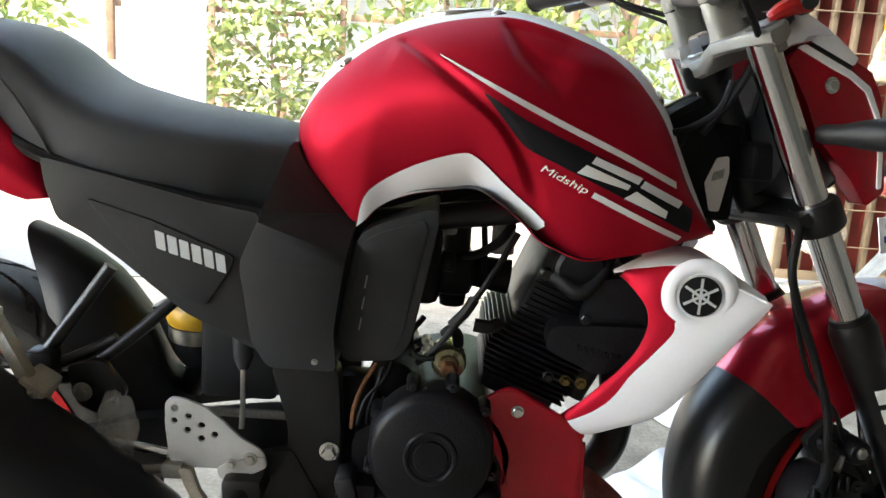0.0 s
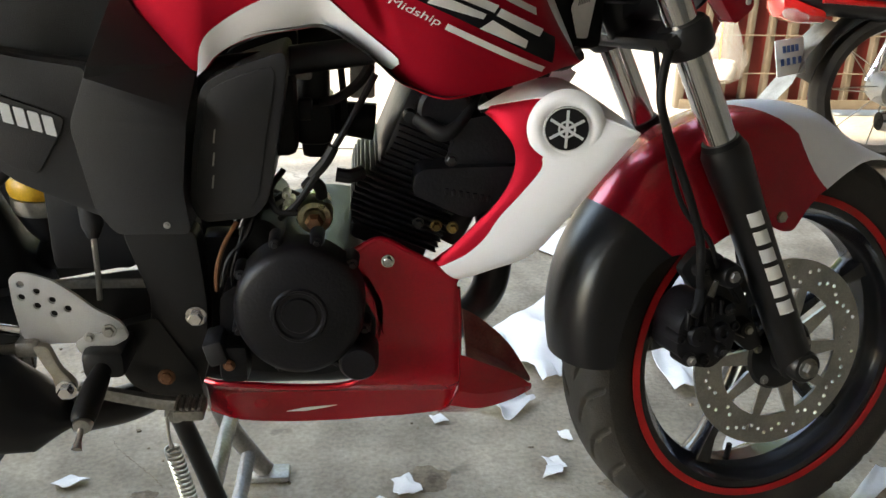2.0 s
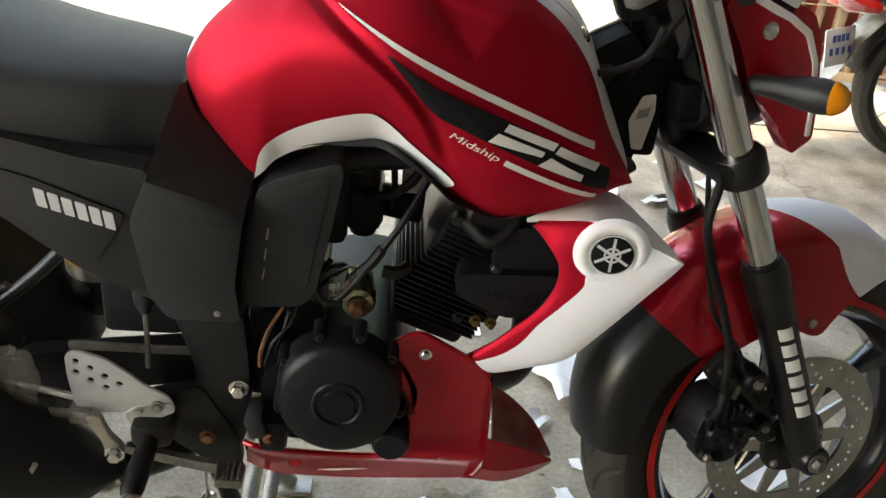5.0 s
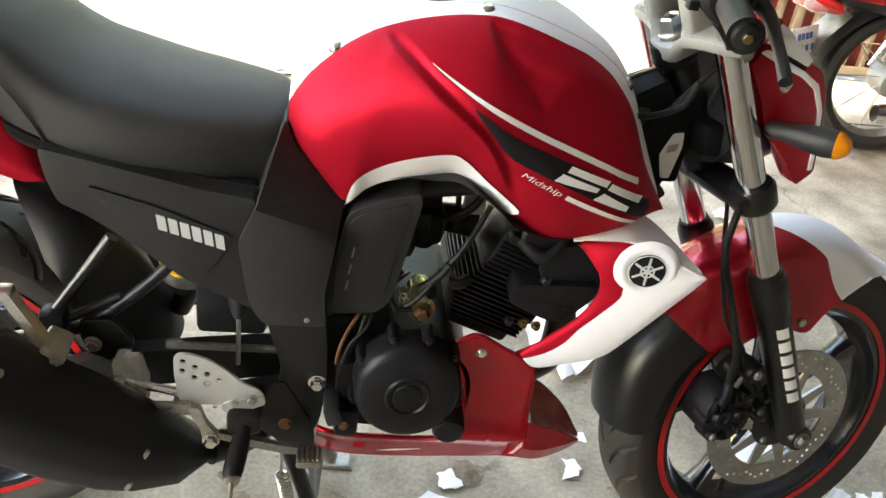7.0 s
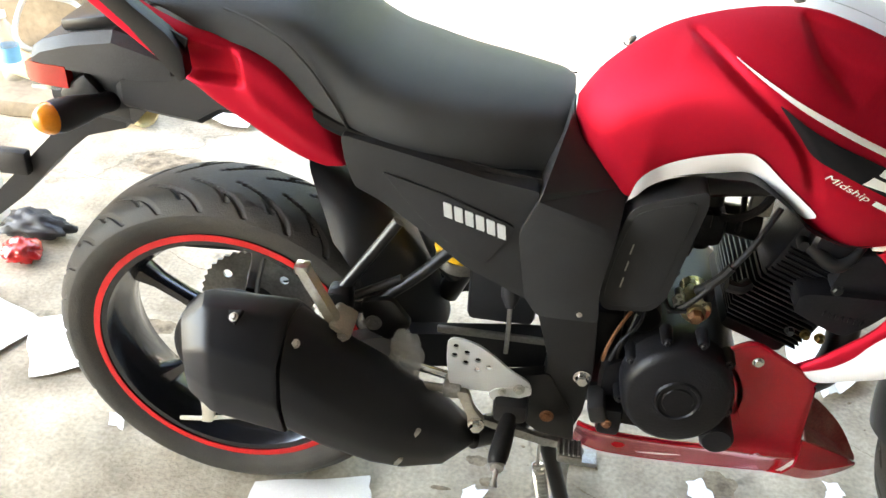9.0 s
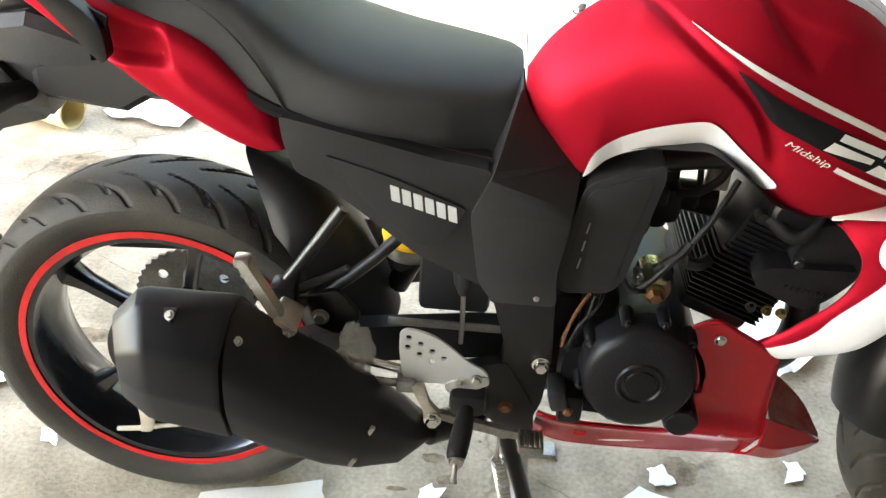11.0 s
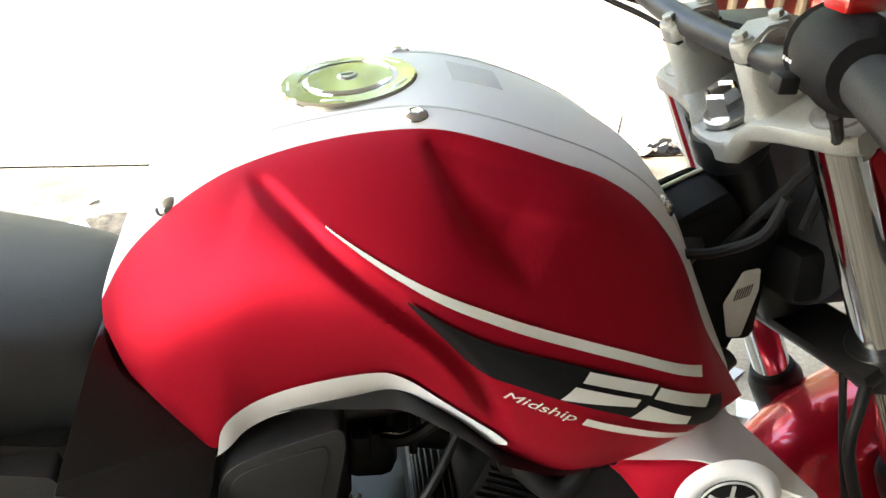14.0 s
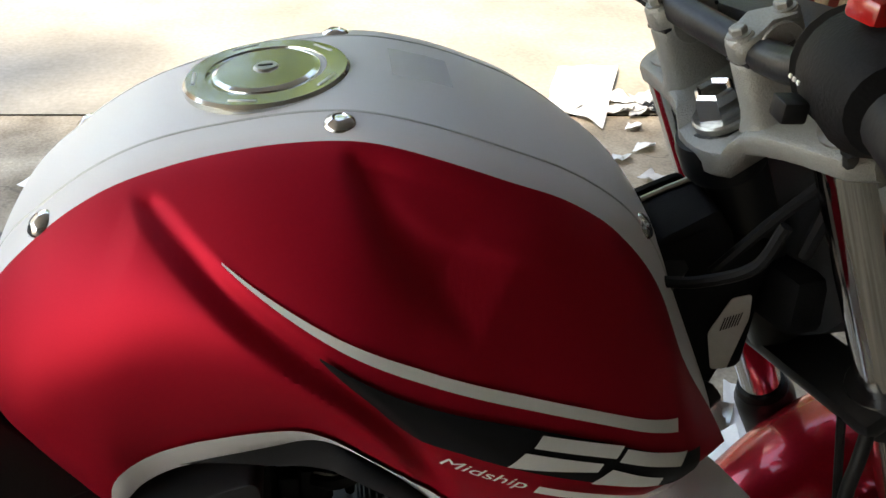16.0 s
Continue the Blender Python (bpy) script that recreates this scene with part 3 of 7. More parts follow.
for bx, by in ((.722, .073), (.541, .069), (.930, .050)):
    for sg in (-1, 1):
        zz = tank_cover_z(bx, by)
        nrm = Vector((-(tank_cover_z(bx + .01, by) - tank_cover_z(bx - .01, by)) / .02, sg * (tank_cover_z(bx, by - .006) - tank_cover_z(bx, by)) / .006 * .5, 1))
        b = lathe([(0, .0045), (.003, .0045), (.0033, .0025), (.0045, .0048), (.0085, .003), (.0105, 0), (.0105, -.002)], axis="z", n=24,
                  m=Matrix.Translation((bx, sg * by, zz)) @ nrm.to_track_quat("Z", "Y").to_matrix().to_4x4())
        part("screw", b, CHROME, COVER)
tape = [[(x, y, tank_cover_z(x, y) + .0026) for y in (-.012, .0, .012, .024, .036)] for x in (.757, .765, .773, .781, .789, .797)]
part("tape", skin(tape, closed=False), CLEAR_TAPE, COVER, "strip of clear tape")

# seat: one loft from the tank to the tail
S_TOP = curve_of([(-.20, .935), (-.10, .931), (.02, .927), (.10, .921), (.14, .914), (.168, .899), (.198, .876), (.235, .855), (.28, .842), (.33, .831), (.40, .822), (.455, .815), (.475, .811), (.489, .803)])
S_LOW = curve_of([(-.20, .925), (-.10, .908), (-.02, .893), (.05, .855), (.10, .826), (.15, .797), (.19, .775), (.25, .762), (.33, .742), (.40, .722), (.445, .708), (.470, .706), (.489, .722)])
S_W = curve_of([(-.20, .07), (-.10, .095), (.05, .12), (.15, .128), (.21, .135), (.275, .138), (.33, .132), (.40, .118), (.45, .105), (.489, .095)])
seat = []
for k in range(71):
    x = -.20 + (.486 + .20) * k / 70
    t, l, w = S_TOP(x), S_LOW(x), S_W(x)
    ring = []
    for j in range(25):
        u = -1 + 2 * j / 24
        s = abs(u)
        if s < .62:
            y, z = w * .92 * s / .62, t - .024 * (s / .62) ** 2.4
        else:
            q = (s - .62) / .38
            y = w * (.92 + .12 * math.sin(q * math.pi / 2) ** .7)
            z = t - .024 - (t - .024 - l) * q ** 1.15
        lean = max(0.0, (x - .40) / .086) * .045 * (t - z) / .12
        ring.append((x - lean, math.copysign(y, u), z))
    seat.append(ring)
SEAT = part("seat", skin(seat, closed=False), SEAT_VINYL, BIKE, "black vinyl two-level seat")
nose = [(x, y, z) for x, y, z in seat[-1]]
part("seat_nose", skin([nose, [(x - .05, y * .5, z) for x, y, z in nose]], closed=False), SEAT_VINYL, SEAT)
welt = [(x, -S_W(x) * 1.045 - .001, S_TOP(x) - .012 - (S_TOP(x) - .01 - S_LOW(x)) * q) for x, q in
        ((.05, .06), (.09, .16), (.125, .30), (.16, .48), (.19, .72), (.205, .95))]
part("stitched_seam", tube(welt, .0016, 6, 5), SEAT_VINYL, SEAT)


def panel(name, outline, y, thick, material, parent, label="", bevel=.005, r=.008, bulge=None, mirror=True, seg=3):
    bm = plate(rounded(outline, r), y, thick, bevel, seg=seg)
    if bulge:
        for v in bm.verts:
            v.co.y += bulge(v.co.x, v.co.z)
    ob = part(name, bm, material, parent, label)
    if mirror:
        me = ob.data.copy()
        me.transform(Matrix.Diagonal((1, -1, 1, 1)))
        me.flip_normals()
        o2 = new(name, me)
        o2.parent = parent
        if label:
            o2["label"] = label
    return ob


# side covers
SIDE = panel("side_cover", [(.217, .700), (.204, .738), (.199, .773), (.285, .755), (.387, .732), (.452, .722), (.456, .715), (.434, .660), (.450, .562), (.455, .552),
                            (.368, .594), (.294, .653), (.250, .684)], -.157, .06, BLACK_PLASTIC, BIKE, "black grained plastic side cover")
panel("inset", [(.238, .729), (.246, .736), (.33, .710), (.432, .672), (.428, .655), (.410, .590), (.37, .600), (.30, .664)], -.1555, .004, BLACK_SATIN, SIDE, mirror=False, bevel=.001)
panel("raised_field", [(.252, .728), (.33, .706), (.428, .668), (.424, .655), (.392, .604), (.365, .612), (.30, .672)], -.1605, .006, BLACK_PLASTIC, SIDE, mirror=False, bevel=.003)
for k in range(6):
    u = k / 5
    bx, bz = .3405 + u * .0715, .6822 - u * .0228
    panel("mark", [(bx - .0070, bz + .0127), (bx + .0040, bz + .0095), (bx + .0065, bz - .0122), (bx - .0045, bz - .0090)], -.1618, .0012, SILVER_DECAL, SIDE, mirror=False, bevel=0, r=.0015)
KNEE = panel("frame_cover", [(.484, .806), (.500, .776), (.566, .7135), (.558, .665), (.548, .585), (.554, .534), (.470, .534), (.450, .565), (.434, .661), (.456, .716)],
             -.166, .07, BLACK_PLASTIC, BIKE, "black angular frame cover", bevel=.016, r=.010,
             bulge=lambda x, z: (.080 - .43 * (min(max(x, .484), .57) - .49)) * max(0, 1 - max(0, ((.806 - z) * .663 - (x - .484) * .748) / .042)) ** 1.4, mirror=False)
part("far_cover", plate(rounded([(.530, .735), (.566, .7135), (.558, .665), (.548, .585), (.554, .534), (.470, .534), (.450, .565), (.434, .661), (.456, .700)], .01), .096, .06, .008), BLACK_PLASTIC, KNEE)
LOWER = panel("frame_plate", [(.470, .531), (.554, .531), (.559, .470), (.561, .430), (.556, .350), (.540, .300), (.497, .300), (.490, .380), (.495, .445)], -.147, .035, BLACK_SATIN, BIKE,
              "black rear frame plate", bevel=.006, r=.012)
bolt("pivot_bolt", (.547, -.147, .421), (0, -1, 0), .0095, .014, CHROME, LOWER)
bolt("frame_screw", (.527, -.166, .545), (0, -1, 0), .003, .003, STEEL, KNEE)
# seat rail shadow line under the seat
part("seat_rail", tube([(.455, -.125, .712), (.33, -.135, .737), (.19, -.135, .772), (.10, -.12, .82)], .010, 8), BLACK_SATIN, BIKE)
part("seat_rail", tube([(.455, .125, .712), (.33, .135, .737), (.19, .135, .772), (.10, .12, .82)], .010, 8), BLACK_SATIN, BIKE)

# air box
AIR = panel("air_box", [(.571, .700), (.600, .716), (.664, .738), (.668, .722), (.657, .655), (.640, .565), (.624, .543), (.560, .537), (.549, .560), (.556, .62)], -.138, .10, BLACK_PLASTIC, BIKE,
            "black plastic air filter box", bevel=.014, r=.016, seg=4)
panel("raised_field", [(.578, .694), (.602, .706), (.650, .722), (.654, .712), (.643, .652), (.629, .570), (.618, .552), (.566, .547), (.557, .563), (.563, .62)], -.1395, .006, BLACK_PLASTIC, AIR, mirror=False, bevel=.004, r=.012)
for k in range(3):
    panel("slit", [(.583 - k * .0025, .650 - k * .027), (.585 - k * .0025, .650 - k * .027), (.5825 - k * .0025, .634 - k * .027), (.5805 - k * .0025, .634 - k * .027)], -.1403, .002, DULL_STEEL, AIR, mirror=False, bevel=0, r=.0004)

# shrouds beside the head: white wing with a red inner edge and a round badge
W_OUT = cr([(.884, .670, -.118), (.92, .681, -.133), (.959, .6895, -.147), (1.0, .679, -.160), (1.058, .658, -.173), (1.061, .647, -.173), (1.030, .606, -.173), (.985, .545, -.170),
            (.950, .503, -.166), (.905, .480, -.157), (.860, .464, -.149), (.83, .480, -.141)], 5)
W_IN = cr([(.886, .667, -.120), (.898, .661, -.13), (.912, .648, -.145), (.922, .635, -.152), (.926, .620, -.155), (.924, .603, -.157), (.915, .580, -.158), (.898, .556, -.158), (.878, .533, -.155),
           (.86, .512, -.152), (.845, .497, -.147), (.831, .483, -.142)], 5)


def wing(sign):
    grid = []
    for p, q in zip(W_OUT[2:], W_IN[2:]):
        row = []
        for j in range(15):
            u = j / 14
            x, z, y = [float(p[k] + (q[k] - p[k]) * u) for k in range(3)]
            row.append((x, sign * -(y + .003 * abs(2 * u - 1) ** 10 - .004 * math.sin(math.pi * u)), z))
        grid.append(row)
    return grid


WING_CUT = curve_of([(0, 0), (.17, 0), (.27, .58), (.36, .78), (.45, .77), (.545, .82), (.636, .84), (.727, .76), (.82, .70), (.91, .68), (1, .5)])


def wing_split(sign, red):
    """The red part runs along the inner edge, the white one along the outer."""
    g = wing(sign)
    out = []
    n = len(g)
    for i, row in enumerate(g):
        cut = min(1.0, max(0.0, WING_CUT(i / (n - 1))))
        a, b = (cut, 1.0) if red else (0.0, cut)
        pts = []
        for j in range(9):
            u = (a + (b - a) * j / 8) * 14
            k = min(int(u), 13)
            w = u - k
            pts.append(np.array(row[k]) * (1 - w) + np.array(row[k + 1]) * w)
        out.append(pts)
    return out


def thick(grid, dy):
    """A sheet with its back set off along y."""
    return skin([[tuple(p) for p in row] + [(p[0], p[1] + dy, p[2]) for p in reversed(row)] for row in grid])


for sg in (-1, 1):
    WING = part("shroud", thick(wing_split(sg, False), .004 * -sg), WHITE_SATIN, BIKE, "white and red side shroud with a round badge")
    top = [cr([(.884, .670, -.118), (.92, .681, -.133), (.959, .6895, -.147), (1.0, .679, -.160), (1.058, .658, -.173)], 5), cr([(.885, .671, -.114), (.925, .692, -.110), (.965, .701, -.094), (1.0, .693, -.088), (1.057, .662, -.165)], 5)]
    part("top_face", shell([[(float(x), sg * -float(y) - sg * .0005, float(z)) for x, z, y in line] for line in top], .003 * -sg), WHITE_SATIN, WING)
    if sg < 0:
        part("red_edge", thick(wing_split(sg, True), .004 * -sg), RED_SATIN, WING, "red inner edge")
        by = -.1655
        bm_ = Matrix.Translation((.980, by, .658)) @ Matrix.Rotation(radians(-6), 4, "Z")
        part("badge_dish", lathe([(0, .0005), (.0275, .0005), (.0295, -.0012), (.034, -.0022), (.040, -.0005), (.045, .004)], m=bm_, n=48), WHITE_SATIN, WING)
        BADGE = part("badge", lathe([(0, -.0022), (.0245, -.0022), (.026, -.0012), (.026, .001)], m=bm_, n=40), BLACK_FILM, WING, "black round badge with silver bars")
        part("badge_ring", lathe([(.0248, -.0030), (.0260, -.0030), (.0260, -.001), (.0248, -.001)], m=bm_, n=40, closed=True), SILVER_DECAL, BADGE)
        for a in range(3):
            part("badge_bar", box(-.0016, .0016, -.0032, -.0018, -.022, .022, 0, to=bm_ @ Matrix.Rotation(radians(60 * a), 4, "Y")), SILVER_DECAL, BADGE)
        part("badge_hub", lathe([(.008, -.0033), (.0100, -.0033), (.0100, -.0018), (.008, -.0018)], m=bm_, n=24, closed=True), SILVER_DECAL, BADGE)

part("cooling_duct", plate(rounded([(.850, .600), (.862, .655), (.930, .668), (.955, .640), (.945, .585), (.915, .552), (.870, .552)], .012), -.118, .04, .006), BLACK_ENGINE, BIKE, "black plastic cooling duct behind the shroud")
# belly pan
B_UP = cr([(.552, .330), (.600, .331), (.660, .322), (.712, .322), (.742, .335), (.760, .365), (.764, .420), (.752, .458), (.727, .489), (.745, .506), (.770, .517), (.800, .502), (.835, .482), (.862, .460)], 4)
B_LO = cr([(.550, .268), (.600, .258), (.645, .254), (.690, .254), (.730, .256), (.760, .259), (.790, .261), (.815, .264), (.840, .268), (.855, .278), (.865, .320), (.868, .360), (.867, .410), (.864, .452)], 4)


def belly_y(x, z):
    return -.160 - .006 * math.exp(-((z - .337) / .014) ** 2) + .034 * max(0.0, (.330 - z) / .072) ** 1.0 + .05 * max(0, (x - .86) / .1) + .010 * min(1.0, max(0.0, (z - .33) / .05)) + .06 * max(0, (.60 - x) / .05) ** 2 * .25


def belly(sign):
    grid = []
    for p, q in zip(B_UP, B_LO):
        grid.append([(p[0] + (q[0] - p[0]) * j / 24, sign * -belly_y(p[0] + (q[0] - p[0]) * j / 24, p[1] + (q[1] - p[1]) * j / 24), p[1] + (q[1] - p[1]) * j / 24) for j in range(25)])
    return grid


BELLY = part("belly_pan", shell(belly(-1), .004), RED_GLOSS, BIKE, "glossy deep red engine belly pan")
NOSE_TIP = (.967, -.118, .299)
part("pan_nose", shell([cr([(.866, -.160, .368), (.893, -.150, .352), (.935, -.133, .325), NOSE_TIP], 5), cr([(.868, -.160, .342), (.897, -.150, .328), (.937, -.133, .312), NOSE_TIP], 5),
                        cr([(.866, -.162, .318), (.898, -.152, .306), (.937, -.135, .301), (.968, -.118, .297)], 5), cr([(.858, -.152, .292), (.897, -.146, .283), (.938, -.130, .284), (.968, -.116, .291)], 5),
                        cr([(.845, -.122, .263), (.892, -.116, .260), (.935, -.108, .268), (.966, -.106, .286)], 5)], .004), RED_GLOSS, BELLY, smooth=18)
part("nose_inside", shell([cr([(.878, -.075, .388), (.905, -.078, .372), (.940, -.092, .343), (.967, -.112, .303)], 5), cr([(.880, -.110, .352), (.905, -.112, .340), (.938, -.113, .322), (.967, -.114, .301)], 5),
                           cr([(.876, -.152, .355), (.900, -.143, .343), (.936, -.130, .321), (.966, -.117, .300)], 5)], .003), DUSTY_RED, BELLY, "dusty faded red inside of the pan nose")
part("pan_lip", tube([(float(x), belly_y(x, z) + .004, float(z)) for x, z in B_UP], .0045, 8, 1), RED_GLOSS, BELLY)
part("pan_lip", tube([(float(x), belly_y(x, z) + .003, float(z)) for x, z in B_LO], .0035, 8, 1), RED_GLOSS, BELLY)
bolt("screw", (.778, -.152, .492), (0, -1, 0), .006, .006, CHROME, BELLY, sides=12)
part("scuff", skin([[(x, belly_y(x, z) - .0012, z) for x, z in row] for row in (((.647, .2735), (.647, .2742)), ((.672, .2738), (.672, .2815)), ((.698, .2800), (.698, .2842)), ((.714, .2850), (.714, .2856)))], closed=False), WHITE_DECAL, BELLY, "pale scuffed streak")
bolt("screw", (.618, -.142, .296), (0, -1, 0), .008, .004, RED_GLOSS, BELLY, sides=12)

# ---- engine
ENG = part("engine", skin([[(x, y, z) for x, z in rounded([(.575, .365), (.60, .345), (.70, .335), (.765, .36), (.775, .43), (.750, .48), (.70, .490), (.63, .475), (.575, .45)], .02)] for y in (-.150, .150)]),
           BLACK_ENGINE, BIKE, "black single-cylinder engine")
CLUTCH = part("clutch_cover", mapped(lathe([(0, -.204), (.020, -.204), (.0215, -.2015), (.026, -.2015), (.028, -.2045), (.031, -.2045), (.033, -.201), (.066, -.199), (.073, -.194), (.0765, -.185), (.0775, -.150)],
                                           (.674, 0, .446), n=64), lambda c: Vector((c.x, c.y, .446 + (c.z - .446) * (1.10 if c.z < .446 else 1.04)))), BLACK_ENGINE, ENG, "round black clutch cover")
for a in (40, 75, 110, 150, 200, 250, 300, 340):
    aa = radians(a)
    px, pz = .675 + .0795 * math.cos(aa), .443 + .086 * math.sin(aa)
    part("cover_boss", lathe([(0, -.176), (.0065, -.176), (.008, -.172), (.009, -.145)], (px, 0, pz), n=16), BLACK_ENGINE, CLUTCH)
    bolt("cover_bolt", (px, -.175, pz), (0, -1, 0), .0038, .006, BLACK_SATIN, CLUTCH)
part("oil_filter_cap", lathe([(0, -.196), (.020, -.196), (.024, -.190), (.025, -.150)], (.742, 0, .375), n=28), BLACK_ENGINE, ENG)
part("starter_gear_cover", box(.575, .61, -.183, -.14, .345, .395, .008), BLACK_ENGINE, ENG)
bolt("case_bolt", (.588, -.186, .373), (0, -1, 0), .0055, .006, RUST, ENG)
part("switch_cover", box(.560, .585, -.19, -.14, .372, .405, .006, to=Matrix.Translation((.572, 0, .389)) @ Matrix.Rotation(radians(-15), 4, "Y") @ Matrix.Translation((-.572, 0, -.389))), BLACK_PLASTIC, ENG)
# cylinder leans forward; fins stacked along its axis
CYL = Matrix.Translation((.775, 0, .50)) @ Matrix.Rotation(radians(22), 4, "Y")
part("cylinder", box(-.042, .060, -.090, .090, -.02, .19, .01, to=CYL), BLACK_ENGINE, ENG)
for k in range(18):
    z = .004 + k * .0079
    e = .012 * math.sin(k * .32)
    part("fin", box(-.046 - e, .068, -.098 - e * .3, .098 + e * .3, z, z + .0027, .0010, to=CYL, seg=1), BLACK_ENGINE, ENG)
part("cylinder_head", box(-.042, .062, -.085, .085, .148, .205, .012, to=CYL), BLACK_ENGINE, ENG)
part("cam_cover", lathe([(0, -.112), (.028, -.112), (.033, -.107), (.034, -.07)], (0, 0, 0), n=30, m=CYL @ Matrix.Translation((.005, 0, .178))), BLACK_ENGINE, ENG)
for px, pz in ((-.030, .198), (.05, .198), (-.030, .155), (.05, .155)):
    part("head_stud", lathe([(0, -.105), (.007, -.105), (.008, -.10), (.008, -.06)], (px, 0, pz), n=12, m=CYL), BLACK_SATIN, ENG)
HEADBOX = panel("induction_cover", [(.807, .570), (.811, .594), (.822, .600), (.860, .602), (.935, .604), (.930, .585), (.905, .555), (.883, .539), (.868, .541), (.841, .553)], -.133, .05, BLACK_ENGINE, ENG, "black plastic cover beside the cylinder", mirror=False, bevel=.004, r=.008)
for k in range(7):
    part("embossed_mark", box(.846 + k * .0085, .8505 + k * .0085, -.1345, -.132, .5685 - k * .0016, .5765 - k * .0016, .0006), BLACK_ENGINE, HEADBOX)
bolt("cover_screw", (.853, -.134, .612), (0, -1, 0), .006, .006, BLACK_SATIN, HEADBOX)
for px, pz in ((.816, .528), (.838, .524), (.858, .521)):
    bolt("stud_nut", (px, -.118, pz), (0, -1, 0), .0055, .010, BRASS if px > .83 else BLACK_SATIN, ENG)
part("spark_plug_cap", tube([(.815, -.10, .655), (.845, -.12, .640), (.87, -.115, .66), (.90, -.08, .70)], [.011, .010, .006, .004], 10), HOSE, ENG)
# carburettor, brass banjo and hoses between air box and cylinder
CARB = part("carburettor", box(.664, .715, -.060, .04, .605, .662, .014), BLACK_ENGINE, BIKE, "carburettor with hoses behind the air box")
part("slide_cover", lathe([(0, .03), (.019, .03), (.022, .024), (.022, -.02)], (.688, -.02, .672), axis="z", n=24), BLACK_PLASTIC, CARB)
part("intake_rubber", tube([(.71, -.01, .632), (.765, -.01, .625)], [.021, .024], 18, 1), HOSE, CARB)
part("air_boot", tube([(.66, -.01, .632), (.63, -.01, .632)], [.024, .028], 18, 1), HOSE, CARB)
part("float_bowl", lathe([(0, -.018), (.017, -.015), (.019, 0), (.019, .02)], (.69, -.01, .598), axis="z", n=24), BLACK_ENGINE, CARB)
part("starter_motor", lathe([(0, -.112), (.012, -.112), (.014, -.108), (.020, -.106), (.0225, -.100), (.0225, -.078), (.019, -.076), (.019, -.045), (0, -.044)], (.690, 0, .530), n=32), ZINC, CARB, "yellow zinc-plated starter motor")
part("end_plug", lathe([(0, -.122), (.008, -.122), (.011, -.118), (.012, -.110)], (.690, 0, .527), n=6), RUST, CARB)
part("hose_elbow", tube([(.682, -.118, .574), (.690, -.122, .582), (.698, -.118, .574), (.700, -.112, .560)], .0075, 12), HOSE, CARB)
for px, pz in ((.659, .566), (.664, .558), (.659, .550)):
    part("fuel_union", lathe([(.0028, -.126), (.0052, -.126), (.0052, -.110), (.0028, -.110)], (px, 0, pz), n=14, closed=True), STEEL, CARB)
for line, r in (([(.650, -.12, .535), (.672, -.13, .558), (.70, -.132, .60), (.735, -.125, .655), (.765, -.10, .705)], .0042),
                ([(.690, -.128, .590), (.705, -.131, .608), (.716, -.131, .627)], .0068),
                ([(.655, -.10, .59), (.640, -.115, .57), (.648, -.13, .548), (.672, -.13, .546)], .0038),
                ([(.69, -.05, .70), (.70, -.07, .715), (.73, -.07, .715), (.77, -.06, .735)], .0045),
                ([(.665, -.05, .69), (.66, -.06, .715), (.70, -.06, .735), (.74, -.06, .745)], .0045),
                ([(.722, -.05, .745), (.724, -.06, .71), (.727, -.065, .675), (.728, -.06, .64)], .0042),
                ([(.70, -.07, .665), (.72, -.08, .672), (.745, -.08, .690), (.76, -.07, .71)], .006),
                ([(.748, -.11, .590), (.735, -.12, .588), (.718, -.12, .590)], .009)):
    part("hose", tube(line, r, 8), HOSE, CARB)
for x0, x1, z0, z1 in ((.735, .765, .668, .715), (.668, .690, .690, .705)):
    part("cable_bracket", box(x0, x1, -.066, -.05, z0, z1, .004), DULL_STEEL, CARB)
part("throttle_linkage", box(.672, .69, -.072, -.055, .642, .668, .004), BLACK_ENGINE, CARB)
for line, m_ in (([(.60, -.13, .535), (.585, -.14, .51), (.575, -.145, .48), (.572, -.14, .45)], RUST), ([(.608, -.13, .53), (.60, -.14, .50), (.592, -.14, .47), (.595, -.14, .44)], HOSE),
                 ([(.62, -.12, .54), (.612, -.14, .52), (.59, -.15, .495), (.580, -.15, .46)], HOSE)):
    part("wire", tube(line, .0028, 6), m_, BIKE)
# exhaust header in front of the engine
HEADER = part("exhaust_header", tube([(.845, 0, .575), (.90, -.01, .55), (.925, -.02, .48), (.92, -.03, .40), (.885, .0, .335), (.82, .05, .26), (.72, .06, .232), (.60, .05, .236), (.51, -.03, .27), (.45, -.12, .285), (.395, -.168, .299)], .024, 16), BLACK_SATIN, BIKE, "black exhaust header pipe")
# frame down tubes and headstock
FRAME = part("frame", tube([(.998, 0, .868), (.965, 0, .82), (.93, 0, .70), (.90, -.02, .56), (.86, -.03, .47)], .019, 14), BLACK_SATIN, BIKE, "black tubular steel frame")
for sg in (-1, 1):
    part("frame_tube", tube([(.978, sg * .02, .842), (.90, sg * .06, .79), (.78, sg * .075, .735), (.66, sg * .08, .715), (.55, sg * .09, .69), (.53, sg * .12, .60)], .017, 12), BLACK_SATIN, FRAME)
    part("gusset", plate(rounded([(.94, .848), (.99, .872), (1.035, .80), (1.01, .70), (.98, .72), (.94, .83)], .01), sg * .035, .006 * sg, .001), SWITCH_BLACK, FRAME)
    part("head_bracket", tube([(.95, sg * .05, .712), (.99, sg * .060, .712), (1.015, sg * .050, .722)], .010, 10), BLACK_SATIN, FRAME)
